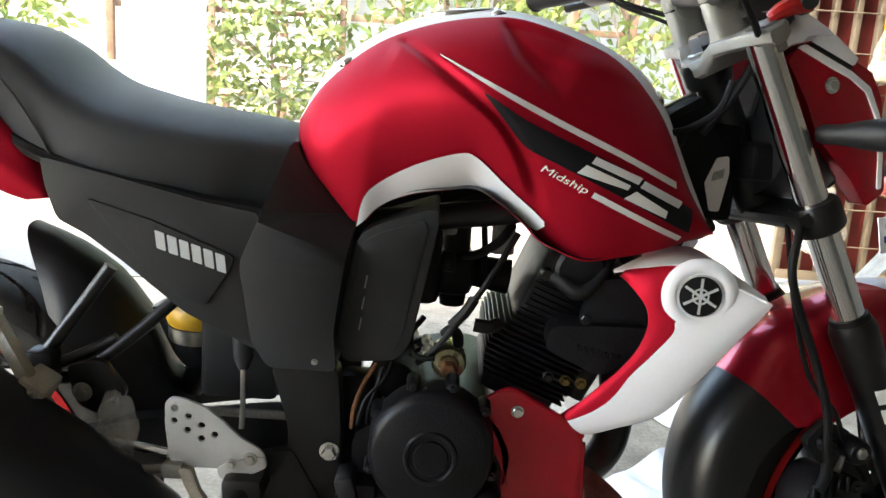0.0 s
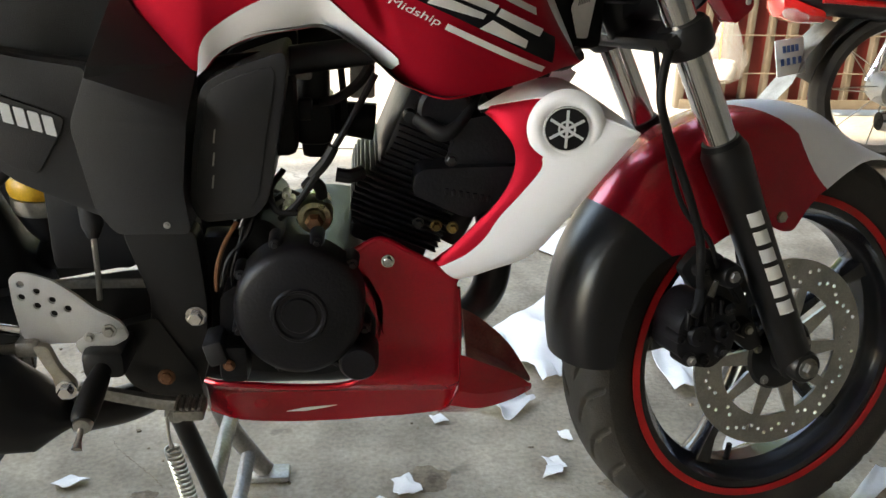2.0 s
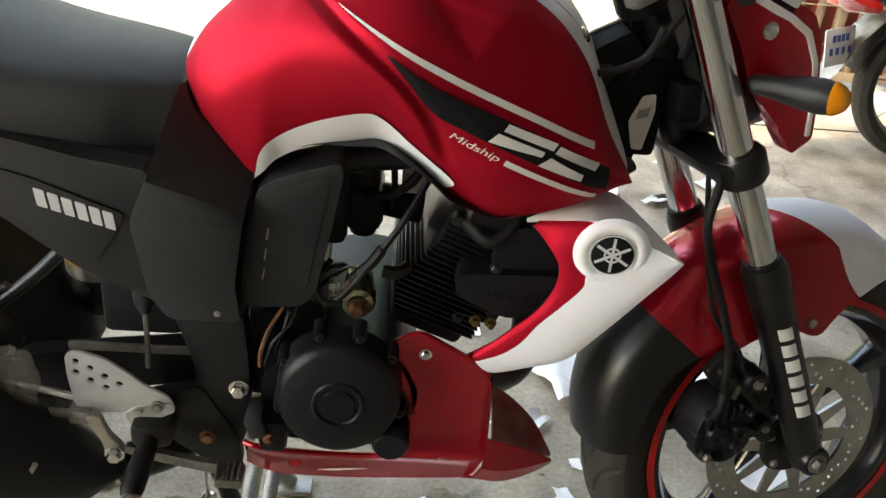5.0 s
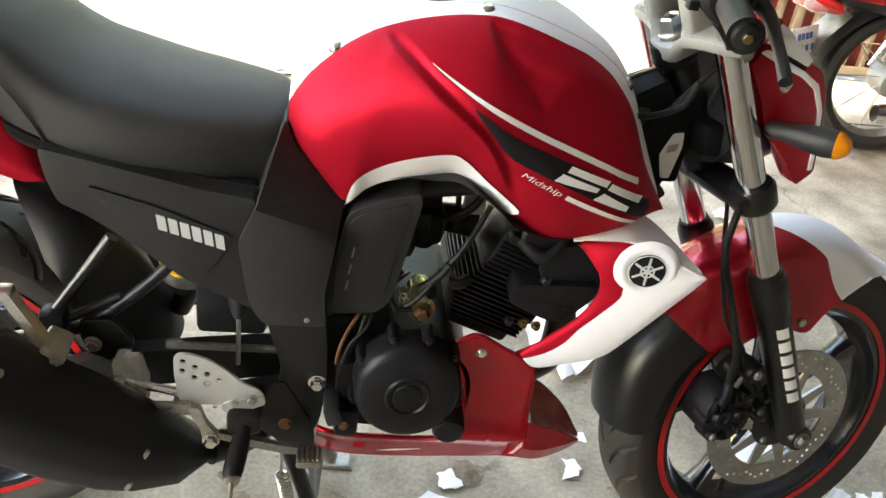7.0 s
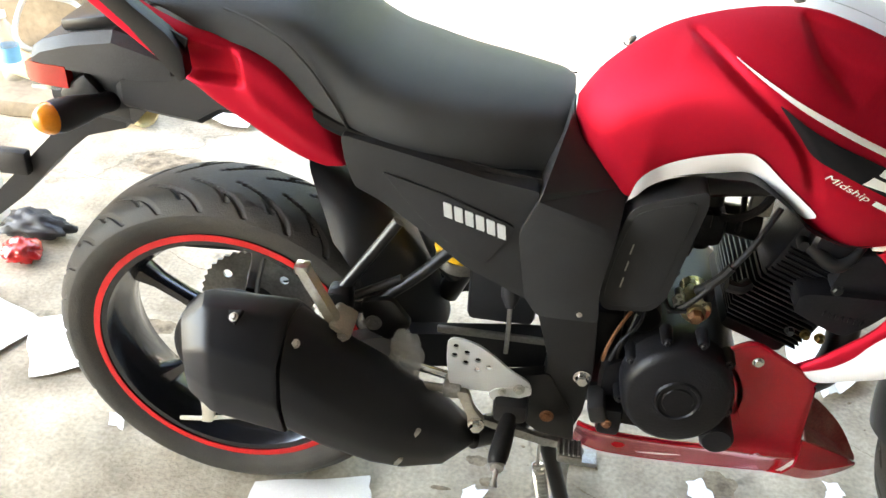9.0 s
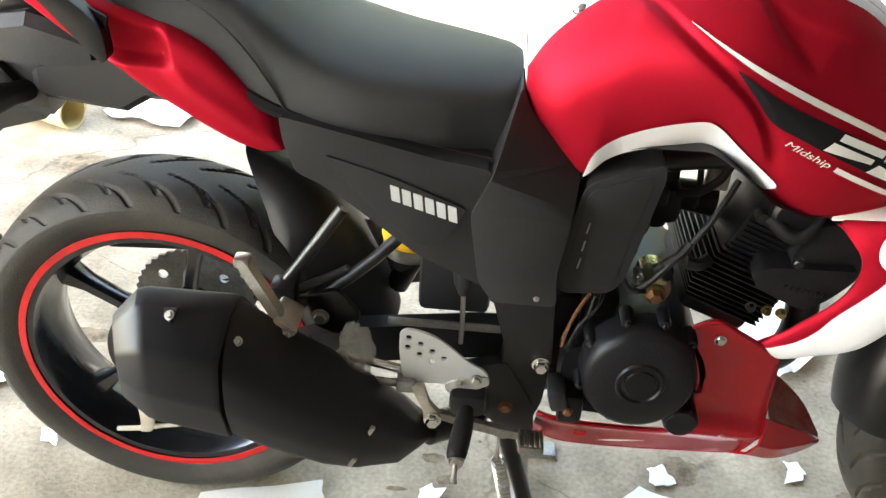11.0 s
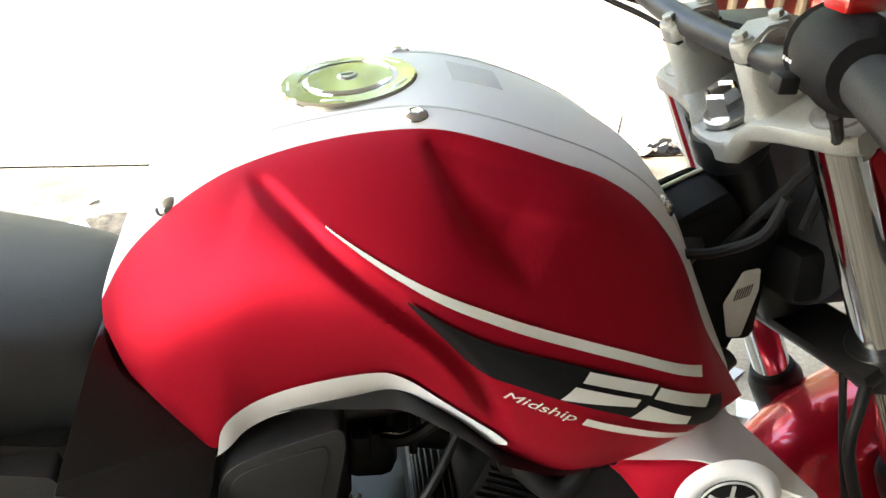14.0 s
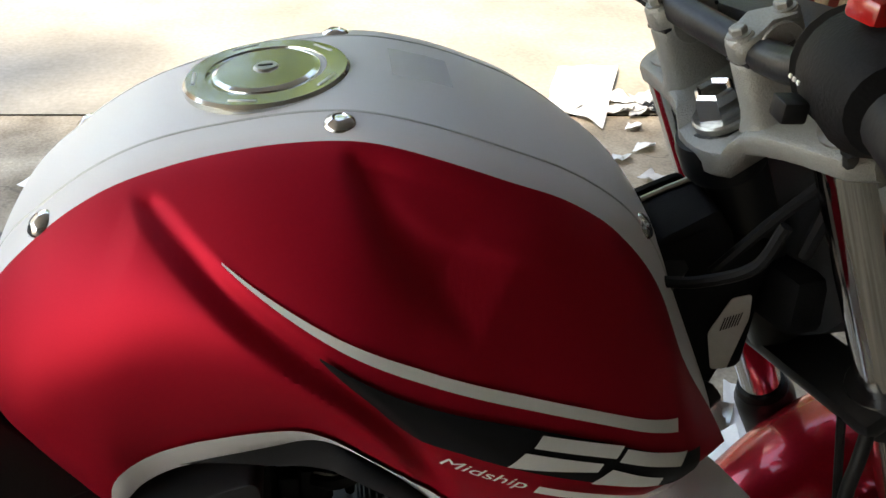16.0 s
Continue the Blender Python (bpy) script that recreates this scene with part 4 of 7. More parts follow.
# plain block added in place of black wiring, closing the bright gap
part("wiring_filler", box(.985, 1.048, -.030, .050, .722, .850, .010), SWITCH_BLACK, FRAME)
part("headstock_cup", lathe([(.022, .0), (.030, 0), (.032, -.006), (.032, -.026), (.028, -.034), (.022, -.034)], axis="z", n=28, closed=True, m=Matrix.Translation((.991, 0, .928)) @ Matrix.Rotation(radians(-26.3), 4, "Y")), BLACK_SATIN, FRAME)
part("wiring_cover", plate(rounded([(.935, .845), (.953, .862), (.988, .884), (1.004, .862), (1.014, .80), (1.0, .755), (.965, .765), (.94, .80)], .006), -.040, .052, .003), SWITCH_BLACK, FRAME)
part("cover_edge", tube([(.950, .012, .8625), (.968, .010, .8735), (.986, .006, .8848)], .0022, 6, 1), STEEL, FRAME)
TAG = part("paper_tag", mapped(plate(rounded([(1.002, .775), (1.014, .808), (1.029, .811), (1.032, .789), (1.025, .739), (1.012, .739)], .003), 0, .0012, 0), lambda c: Vector((c.x, -.044 + c.y, c.z))), PAPER, FRAME, "paper barcode tag")
for k in range(7):
    bx = 1.0105 + .0021 * k
    part("barcode_bar", plate([(bx, .778 + .0008 * k), (bx + .0008, .778 + .0008 * k), (bx + .0022, .790 + .0008 * k), (bx + .0014, .790 + .0008 * k)], -.0446, .0004, 0), BLACK_FILM, TAG)
part("intake_boot", box(.628, .672, -.088, -.055, .600, .705, .012), HOSE, ENG)
part("engine_mount", box(.552, .598, -.10, -.06, .370, .505, .008), BLACK_ENGINE, ENG)
# added black cylinder that hides the bright sheen on the crankcase top
part("starter_motor", lathe([(0, -.10), (.018, -.10), (.026, -.094), (.028, -.085), (.028, .03), (.024, .036), (.024, .09), (0, .095)], (.622, 0, .498), n=28), HOSE, ENG, "black cylinder added to darken the engine top")
for k, (dx, dz, r) in enumerate(((.0, .0, .0045), (.012, .004, .0035), (-.010, .006, .003), (.022, -.004, .003))):
    part("wire", tube([(.585 + dx, -.105, .40 + dz), (.590 + dx, -.085, .47 + dz), (.612 + dx, -.06, .520 + dz), (.645 + dx, -.02, .530 + dz), (.66 + dx, .03, .50)], r, 8, 3), HOSE, ENG)

# ---- wheels
def tyre(R, half, bead, groove, n=1080):
    prof = []
    for k in range(65):
        u = -1 + 2 * k / 64
        y = half * math.sin(u * math.pi / 2 * 1.0) if abs(u) < .999 else half * u
        s = abs(y) / half
        prof.append((y, R - (R - bead) * (.10 * s ** 2 + .30 * s ** 6)))
    rings = []
    for i in range(n):
        a = 2 * math.pi * i / n
        ring = [(bead, half * .80)]
        ring += [(bead + (R - bead) * .30, half * .97)]
        for y, r in reversed(prof):
            ring.append((r - groove(a, y / half), y))
        ring += [(bead + (R - bead) * .30, -half * .97), (bead, -half * .80)]
        rings.append([(r * math.cos(a), y, r * math.sin(a)) for r, y in ring])
    return rings


def ring_mesh(rings, to):
    bm = bmesh.new()
    vs = [[bm.verts.new(to @ Vector(p)) for p in r] for r in rings]
    for i in range(len(vs)):
        a, b = vs[i], vs[(i + 1) % len(vs)]
        for j in range(len(a) - 1):
            bm.faces.new((a[j], a[j + 1], b[j + 1], b[j]))
    return bm


def sipes(count, depth, lean, width):
    """Curved tread cuts that sweep from near the middle to the shoulder, in turns on both sides."""
    def f(a, u):
        s = abs(u)
        if s < .16 or s > .97:
            return 0.0
        shift = lean * (s - .1) + .25 * math.sin(s * 3.0) + (.5 if u > 0 else 0)
        ph = (a / (2 * math.pi) * count + shift) % 1.0
        d = abs(ph - .5) * 2
        ph2 = (a / (2 * math.pi) * count + shift * .6 + .35) % 1.0
        d2 = abs(ph2 - .5) * 2
        cut = lambda e, w: depth * min(1.0, max(0.0, (w - e) / (w * .55)))
        ends = min(1.0, (s - .16) / .06, (.97 - s) / .05)
        g = ends * cut(d, width)
        if .45 < s < .80:
            g = max(g, min(1.0, (s - .45) / .06, (.80 - s) / .06) * cut(d2, width * .9))
        return g
    return f


def wheel(name, centre, to, R, half, bead, groove, spoke_turn, disc_y, label):
    m = to @ Matrix.Translation(centre)
    W = part(name, ring_mesh(tyre(R, half, bead, groove), m), RUBBER, BIKE, label)
    hw = half * .86
    rim = [(bead + .003, -hw), (bead + .006, -hw + .004), (bead - .002, -hw + .008), (bead - .010, -hw + .010), (bead - .013, -hw + .022), (bead - .024, -hw * .35), (bead - .024, hw * .35),
           (bead - .013, hw - .022), (bead - .010, hw - .010), (bead + .004, hw - .006), (bead + .003, hw), (bead - .016, hw - .002), (bead - .020, hw - .020), (bead - .034, hw * .3),
           (bead - .034, -hw * .3), (bead - .020, -hw + .020), (bead - .016, -hw + .002)]
    RIM = part("rim", lathe(rim, n=96, closed=True, m=m), RIM_BLACK, W, "gloss black alloy rim")
    part("rim_tape", lathe([(bead - .006, -hw - .0022), (bead + .0045, -hw - .0022), (bead + .0045, -hw - .0002), (bead - .006, -hw - .0002)], n=96, closed=True, m=m), RIM_TAPE, W, "red rim tape")
    for k in range(5):
        a = radians(spoke_turn + 72 * k)
        rows = []
        for r, w, t in ((.028, .020, .020), (.06, .014, .017), (.11, .0105, .015), (.16, .0115, .016), (bead - .028, .020, .022)):
            rows.append([(r, s * t, q * w) for s, q in ((-1, -.6), (-1, .6), (-.5, 1), (.5, 1), (1, .6), (1, -.6), (.5, -1), (-.5, -1))])
        rows = [[m @ Matrix.Rotation(a, 4, "Y") @ Vector(p) for p in row] for row in rows]
        part("spoke", skin(rows), RIM_BLACK, W)
    part("hub", lathe([(0, -.055), (.020, -.055), (.024, -.05), (.036, -.030), (.040, 0), (.036, .03), (.024, .05), (.02, .055), (0, .055)], n=36, m=m), RIM_BLACK, W)
    part("valve", tube([tuple(m @ Vector(q)) for q in ((-.03, -.005, -(bead - .034)), (-.028, -.008, -(bead - .060)))], .0045, 8, 1), HOSE, W)
    return W, m


RAKE = radians(25.7)
AXIS = Vector((-math.sin(RAKE), 0, math.cos(RAKE)))
HEADSTOCK = Vector((.982, 0, .957))
STEER = Matrix.Translation(HEADSTOCK) @ Matrix.Rotation(radians(15.6), 4, AXIS) @ Matrix.Translation(-HEADSTOCK)
FRONT = Vector((1.318, -.010, .297))
F_WHEEL, fm = wheel("front_wheel", FRONT, STEER, .297, .057, .2245, sipes(28, .0045, 1.3, .20), 43, -.06, "front wheel with black rim and red tape")
R_WHEEL, rm = wheel("rear_wheel", Vector((-.015, 0, .3015)), Matrix(), .299, .075, .2265, sipes(26, .0050, 1.9, .17), -4, .06, "rear wheel with black rim and red tape")


def disc_mesh(r_out, r_in, holes, arms, r_hub, y, thick, m):
    """A drilled brake disc: ring, windows between the arms, hub hole."""
    loops = []
    for k in range(holes):
        a = 2 * math.pi * k / holes
        for q in range(2):
            r = r_in + (r_out - r_in) * (.32 if (k + q) % 2 else .58) + q * (r_out - r_in) * .16 * (1 if k % 3 else -1)
            aa = a + q * math.pi / holes
            loops.append(circle(r * math.cos(aa), r * math.sin(aa), .0031, 8))
    for k in range(arms):
        a0, a1 = 2 * math.pi * (k + .12) / arms, 2 * math.pi * (k + .88) / arms
        mid = (a0 + a1) / 2
        win = [(r_in * .96 * math.cos(t), r_in * .96 * math.sin(t)) for t in np.linspace(a0, a1, 6)]
        win += [(r_hub * math.cos(t), r_hub * math.sin(t)) for t in np.linspace(mid + (a1 - mid) * .35, mid - (mid - a0) * .35, 4)]
        loops.append(win)
    loops.append(circle(0, 0, .022, 16))
    return plate(circle(0, 0, r_out, 72), y, thick, 0, loops, to=m)


part("brake_disc", disc_mesh(.139, .100, 30, 10, .052, -.062, .0045, fm), STEEL, F_WHEEL, "drilled steel brake disc", smooth=0)
part("disc_carrier", lathe([(.020, -.066), (.050, -.066), (.054, -.062), (.054, -.056), (.02, -.052)], n=40, m=fm), BLACK_SATIN, F_WHEEL)
for k in range(5):
    a = radians(72 * k + 18)
    q = fm @ Vector((.044 * math.cos(a), -.066, .044 * math.sin(a)))
    bolt("disc_bolt", q, fm.to_3x3() @ Vector((0, -1, 0)), .005, .005, DULL_STEEL, F_WHEEL)
part("brake_drum", lathe([(0, -.078), (.030, -.078), (.034, -.072), (.085, -.066), (.098, -.058), (.100, -.04), (.100, -.02)], n=48, m=rm), BLACK_ENGINE, R_WHEEL, "black rear brake drum")
ARM = part("brake_arm", plate(rounded([(-.067, .262), (-.047, .262), (-.044, .182), (-.050, .162), (-.070, .160), (-.066, .182)], .005), -.090, .007, .002), CREAM_METAL, R_WHEEL, "cream-coloured drum brake arm")
part("arm_pin", tube([(-.108, -.086, .159), (-.075, -.086, .164), (-.04, -.086, .172)], .004, 8, 1), CREAM_METAL, ARM)
part("brake_rod", tube([(-.05, -.086, .170), (.0, -.088, .183), (.06, -.095, .20)], .0032, 8, 1), STEEL, ARM)
# rear sprocket and chain on the far side
part("sprocket", plate([((.098 + (.005 if k % 2 else 0)) * math.cos(2 * math.pi * k / 80), (.098 + (.005 if k % 2 else 0)) * math.sin(2 * math.pi * k / 80)) for k in range(80)], .082, .006, 0,
                       [circle(.072 * math.cos(2 * math.pi * k / 8), .072 * math.sin(2 * math.pi * k / 8), .0085, 14) for k in range(8)] + [circle(0, 0, .03, 16)], to=rm), DULL_STEEL, R_WHEEL, "rear chain sprocket", smooth=0)

# ---- front fork, clamps, mudguard
FORK = part("front_fork", tube([tuple(STEER @ (FRONT + Vector((0, -.094, 0)) + AXIS * s)) for s in (.29, .724)], .0205, 24, 1), CHROME, BIKE, "chrome telescopic front fork with black lower legs")
part("fork_tube", tube([tuple(STEER @ (FRONT + Vector((0, .094, 0)) + AXIS * s)) for s in (.29, .724)], .0205, 24, 1), CHROME, FORK)
for sg, y in ((-1, -.094), (1, .094)):
    base = FRONT + Vector((0, y, 0))
    L = part("lower_leg", tube([tuple(STEER @ (base + AXIS * s)) for s in (-.012, .02, .10, .25, .318, .335, .345)], [.024, .0245, .025, .0265, .030, .030, .026], 24, 1), BLACK_SATIN, FORK, "black fork lower leg")
    part("dust_seal", tube([tuple(STEER @ (base + AXIS * s)) for s in (.340, .352)], [.027, .0235], 24, 1), HOSE, L)
    part("axle_lug", lathe([(0, -.026), (.020, -.026), (.023, -.022), (.023, .022), (.020, .026), (0, .026)], n=28, m=STEER @ Matrix.Translation(base)), BLACK_SATIN, L)
    q = STEER @ (base + Vector((0, sg * .025, 0)))
    bolt("axle_nut", q, STEER.to_3x3() @ Vector((0, sg, 0)), .011, .012, DULL_STEEL, L)
    part("clamp_ring", tube([tuple(STEER @ (base + AXIS * s)) for s in (.470, .476, .503, .509)], [.028, .032, .032, .028], 24, 1), BLACK_SATIN, FORK)
    if sg < 0:
        for k in range(6):
            s = .245 - k * .0275
            mk = STEER @ Matrix.Translation(base + AXIS * s) @ Matrix.Rotation(-RAKE, 4, "Y")
            bm = bmesh.new()
            grid = []
            for i in range(5):
                row = []
                for j in range(3):
                    ang = radians(-118 + 44 * (i / 4))
                    row.append(mk @ Vector((.0268 * math.cos(ang), .0268 * math.sin(ang), -.010 + .020 * j / 2 - .004 * i / 4)))
                grid.append(row)
            part("mark", skin(grid, closed=False), WHITE_DECAL, L)
part("lower_yoke", box(-.024, .026, -.122, .122, -.010, .011, .008, to=STEER @ Matrix.Translation(FRONT + Vector((-.018, .004, 0)) + AXIS * .489) @ Matrix.Rotation(-RAKE, 4, "Y")), BLACK_SATIN, FORK, "black lower yoke")
part("steering_stem", tube([tuple(HEADSTOCK + AXIS * s) for s in (-.24, -.025)], .024, 18, 1), BLACK_SATIN, FORK)
# upper yoke: cast plate between the fork tops, with two risers
UY = STEER @ Matrix.Translation(HEADSTOCK - AXIS * .016) @ Matrix.Rotation(-RAKE, 4, "Y")
YOKE = ((.131, .012, .034, .004), (.124, .004, .043, .0065), (.116, -.002, .048, .008), (.100, -.004, .050, .008), (.085, -.006, .050, .008), (.065, -.010, .046, .008), (.052, -.014, .043, .008), (.040, -.018, .041, .007), (.031, -.024, .040, .000), (.026, -.028, .040, -.007), (.012, -.031, .040, -.009))
rings = []
for b, x0, x1, top in YOKE + ((0.0, -.032, .040, -.009),) + tuple((-q[0], *q[1:]) for q in reversed(YOKE)):
    y, low, c = b * .94 - .010, top - (.024 if abs(b) < .035 else .019), .0045
    rings.append([(UY @ Vector((x, y, z))) for x, z in ((x0, low + c), (x0, top - c), (x0 + c * .3, top - c * .3), (x0 + c, top), (x1 - c, top), (x1, top - c), (x1, low + c), (x1 - c, low), (x0 + c, low))])
UYOKE = part("upper_yoke", skin(rings), CAST_ALU, FORK, "silver cast upper yoke", smooth=38)
NUT = part("stem_nut", lathe([(0, .016), (.010, .016), (.0125, .0185), (.0150, .016), (.0165, .011), (.0165, -.006)], axis="z", n=6, m=UY), CHROME, UYOKE, "bright stem nut", smooth=15)
part("washer", lathe([(0, -.003), (.019, -.003), (.0205, -.0045), (.0205, -.010)], axis="z", n=28, m=UY), STEEL, NUT)
for sg in (-1, 1):
    part("fork_cap", lathe([(0, .010), (.012, .010), (.0205, .006), (.0205, -.03)], (.024, sg * .094 - .010, .004), axis="z", n=24, m=UY), DULL_STEEL, UYOKE)
    RM = UY @ Matrix.Translation((-.004, sg * .046, .0095))
    post = [(.021 + .0255 * c, .0132 * n) for c, n in ((math.copysign(abs(math.cos(a)) ** .6, math.cos(a)), math.copysign(abs(math.sin(a)) ** .7, math.sin(a))) for a in np.linspace(0, 2 * math.pi, 29)[:-1])]
    RISER = part("riser", skin([[RM @ Vector((.021 + (x - .021) * k, y * k, z)) for x, y in post] for z, k in ((-.006, 1.16), (.001, 1.05), (.008, 1.0), (.0435, .98), (.045, .96))]), CAST_ALU, UYOKE, "silver handlebar riser", smooth=30)
    clamp = [[RM @ Vector((.021 + (x - .021) * k, y * k, z + .006 * max(0.0, 1 - abs(x - .021) / .02) * (z > .055))) for x, y in post] for z, k in ((.0465, .97), (.048, 1.0), (.058, 1.0), (.061, .93))]
    part("clamp_cap", skin(clamp), CAST_ALU, RISER, smooth=30)
    part("clamp_gap", box(-.002, .044, -.011, .011, .0445, .047, 0, to=RM), BLACK_SATIN, RISER)
    for q in (-1, 1):
        part("bar_collar", lathe([(.0112, 0), (.0185, 0), (.0175, .0012 * q), (.0112, .0012 * q)], n=24, closed=True, m=RM @ Matrix.Translation((.021, q * .0135, .0458))), CAST_ALU, RISER)
    for dx in (.004, .038):
        part("clamp_washer", lathe([(0, .0025), (.0085, .0025), (.0095, .001), (.0095, -.002)], (dx, 0, .0605), axis="z", n=18, m=RM), CAST_ALU, RISER)
        bolt("clamp_bolt", RM @ Vector((dx, 0, .0625)), RM.to_3x3() @ Vector((0, 0, 1)), .0058, .0065, DULL_STEEL, RISER)
# handlebar with right-hand switch, grip and lever, and the far side
BAR = part("handlebar", tube([(.944, -.33, 1.040), (.957, -.27, 1.042), (.972, -.20, 1.041), (.992, -.14, 1.030), (.997, -.095, 1.005), (.992, -.046, .996), (.980, 0, .995), (.968, .046, .996), (.955, .10, 1.003),
                               (.935, .15, 1.019), (.895, .22, 1.018), (.845, .31, 1.003), (.815, .36, .995)], .0112, 14), BLACK_SATIN, BIKE, "black handlebar with grips and levers")
for name, pts in (("right", [(.961, -.245, 1.042), (.952, -.29, 1.041), (.945, -.322, 1.040), (.943, -.334, 1.040)]), ("left", [(.875, .255, 1.012), (.85, .30, 1.004), (.818, .352, .996), (.812, .364, .994)])):
    G = part("grip", tube(pts, [.0170, .0165, .0165, .0190], 20), HOSE, BAR, "black rubber grip")
    e, d = Vector(pts[-1]), (Vector(pts[-1]) - Vector(pts[-2])).normalized()
    em = Matrix.Translation(e) @ d.to_track_quat("Z", "Y").to_matrix().to_4x4()
    part("bar_end", lathe([(0, .010), (.005, .010), (.006, .007), (.012, .006), (.0145, .002), (.0145, -.006)], axis="z", n=24, m=em), HOSE, G)
    part("end_screw", lathe([(0, .0115), (.0045, .0115), (.0055, .010), (.0055, .008)], axis="z", n=6, m=em), BRASS, G)
SW = part("switch_housing", tube([(.978, -.172, 1.038), (.976, -.180, 1.040), (.966, -.222, 1.043), (.963, -.236, 1.043)], [.020, .029, .029, .022], 22, 1), SWITCH_BLACK, BAR, "black switch housing")
part("kill_switch", box(-.016, .016, -.010, .010, -.004, .008, .003, to=Matrix.Translation((.968, -.200, 1.074)) @ Matrix.Rotation(radians(14), 4, "Z")), RED_LENS, SW, "red rocker switch")
part("housing_seam", tube([(.977, -.1765, 1.039), (.976, -.1785, 1.0395)], .0305, 22, 1), HOSE, SW)
part("starter_button", box(.932, .945, -.202, -.187, 1.020, 1.031, .002), HOSE, SW)
for k in range(3):
    part("mark", box(.9385, .9393, -.196 + .004 * k, -.194 + .004 * k, 1.0375, 1.0395, 0), WHITE_DECAL, SW)
SW2 = part("switch_housing", tube([(.912, .185, 1.021), (.908, .193, 1.020), (.885, .236, 1.014), (.881, .244, 1.013)], [.020, .028, .028, .022], 22, 1), BLACK_PLASTIC, BAR, "black switch housing")
part("brake_lever", tube([(.998, -.165, 1.036), (1.020, -.20, 1.030), (1.022, -.25, 1.008), (1.018, -.30, .985)], [.011, .009, .007, .008], 12), BLACK_SATIN, BAR, "black brake lever")
part("clutch_lever", tube([(.945, .19, 1.018), (.945, .24, 1.010), (.90, .31, .995), (.865, .36, .985)], [.010, .008, .007, .008], 12), BLACK_SATIN, BAR, "black clutch lever")
part("perch", tube([(.989, -.150, 1.034), (.979, -.170, 1.038)], .018, 16, 1), BLACK_SATIN, BAR)
part("perch", tube([(.930, .155, 1.022), (.916, .178, 1.021)], .018, 16, 1), BLACK_SATIN, BAR)
RES = part("brake_reservoir", box(1.000, 1.045, -.185, -.130, 1.035, 1.068, .007), BLACK_PLASTIC, BAR, "black brake fluid reservoir")
part("reservoir_lid", box(.998, 1.047, -.187, -.128, 1.068, 1.075, .002), BLACK_SATIN, RES)
for line, r in (([(1.02, -.15, 1.034), (1.055, -.125, 1.02), (1.075, -.09, .985), (1.06, -.08, .93), (1.05, -.075, .86)], .0055), ([(.925, .20, 1.012), (.918, .185, .996), (.940, .175, .988), (.975, .165, .980), (1.01, .14, .972), (1.04, .08, .93), (1.03, .03, .86)], .0040),
                ([(.90, .22, 1.005), (.93, .18, .985), (.99, .13, .962), (1.02, .07, .92), (1.02, .03, .84)], .003), ([(.965, -.21, 1.012), (1.00, -.16, .985), (1.04, -.10, .94), (1.03, -.06, .88), (1.0, -.05, .83)], .0045),
                ([(1.015, -.10, .90), (1.005, -.095, .865), (.98, -.075, .84), (.96, -.06, .83)], .0045), ([(1.0, -.07, .735), (.985, -.085, .71), (.975, -.085, .69), (.96, -.075, .675)], .005)):
    part("cable", tube(line, r, 8), HOSE, BAR)
BAR.location = (-.011, 0, .007)
# brake hose and caliper
CALM = STEER @ Matrix.Translation(FRONT)
part("brake_hose", tube([tuple(CALM @ Vector(p)) for p in ((-.205, -.070, .490), (-.232, -.100, .450), (-.250, -.115, .417), (-.256, -.117, .378), (-.247, -.117, .344), (-.227, -.117, .298), (-.204, -.116, .248), (-.184, -.114, .196), (-.179, -.112, .155), (-.172, -.108, .125))], .0055, 10), HOSE, FORK, "black brake hose")
CAL = part("brake_caliper", plate(rounded([(-.205, .045), (-.203, .085), (-.187, .112), (-.165, .119), (-.135, .108), (-.115, .080), (-.120, .040), (-.150, .018), (-.182, .026)], .010, 3), -.112, .060, .008, to=CALM), BLACK_ENGINE, FORK, "black brake caliper with bracket")
part("caliper_bracket", plate(rounded([(-.192, .150), (-.166, .178), (-.131, .166), (-.100, .125), (-.075, .075), (-.052, .030), (-.075, .022), (-.105, .048), (-.128, .105), (-.170, .122)], .008), -.088, .014, .003, to=CALM), BLACK_SATIN, CAL)
for cx, cz, r, front in ((-.128, .142, .017, -.115), (-.093, .063, .013, -.108), (-.175, .069, .016, -.121), (-.141, .069, .014, -.121), (-.186, .036, .010, -.119), (-.164, .033, .009, -.119), (-.131, .099, .010, -.117),
                         (-.120, .074, .007, -.117), (-.139, .042, .010, -.118), (-.200, .066, .008, -.116), (-.165, .150, .010, -.104)):
    part("caliper_boss", lathe([(0, front + .003), (r * .42, front + .003), (r * .48, front), (r * .85, front + .001), (r, front + .006), (r * 1.08, -.085)], (cx, 0, cz), n=20, m=CALM), BLACK_ENGINE, CAL)
for cx, cz, r, front in ((-.128, .142, .0070, -.113), (-.093, .063, .0055, -.106), (-.186, .036, .0050, -.118), (-.139, .042, .0045, -.117), (-.131, .099, .0040, -.116), (-.165, .150, .0045, -.103)):
    bolt("caliper_bolt", CALM @ Vector((cx, front, cz)), CALM.to_3x3() @ Vector((0, -1, 0)), r, .006, BLACK_SATIN if r < .005 else DULL_STEEL, CAL)
for k in range(5):
    part("pad_rib", box(-.196 + .012 * k, -.191 + .012 * k, -.118, -.108, .078 + .004 * k, .106 + .002 * k, .0015, seg=1, to=CALM), BLACK_ENGINE, CAL)
part("bleed_nipple", tube([tuple(CALM @ Vector(p)) for p in ((-.152, -.100, .112), (-.150, -.104, .128), (-.149, -.106, .137))], [.005, .004, .003], 10, 1), DULL_STEEL, CAL)
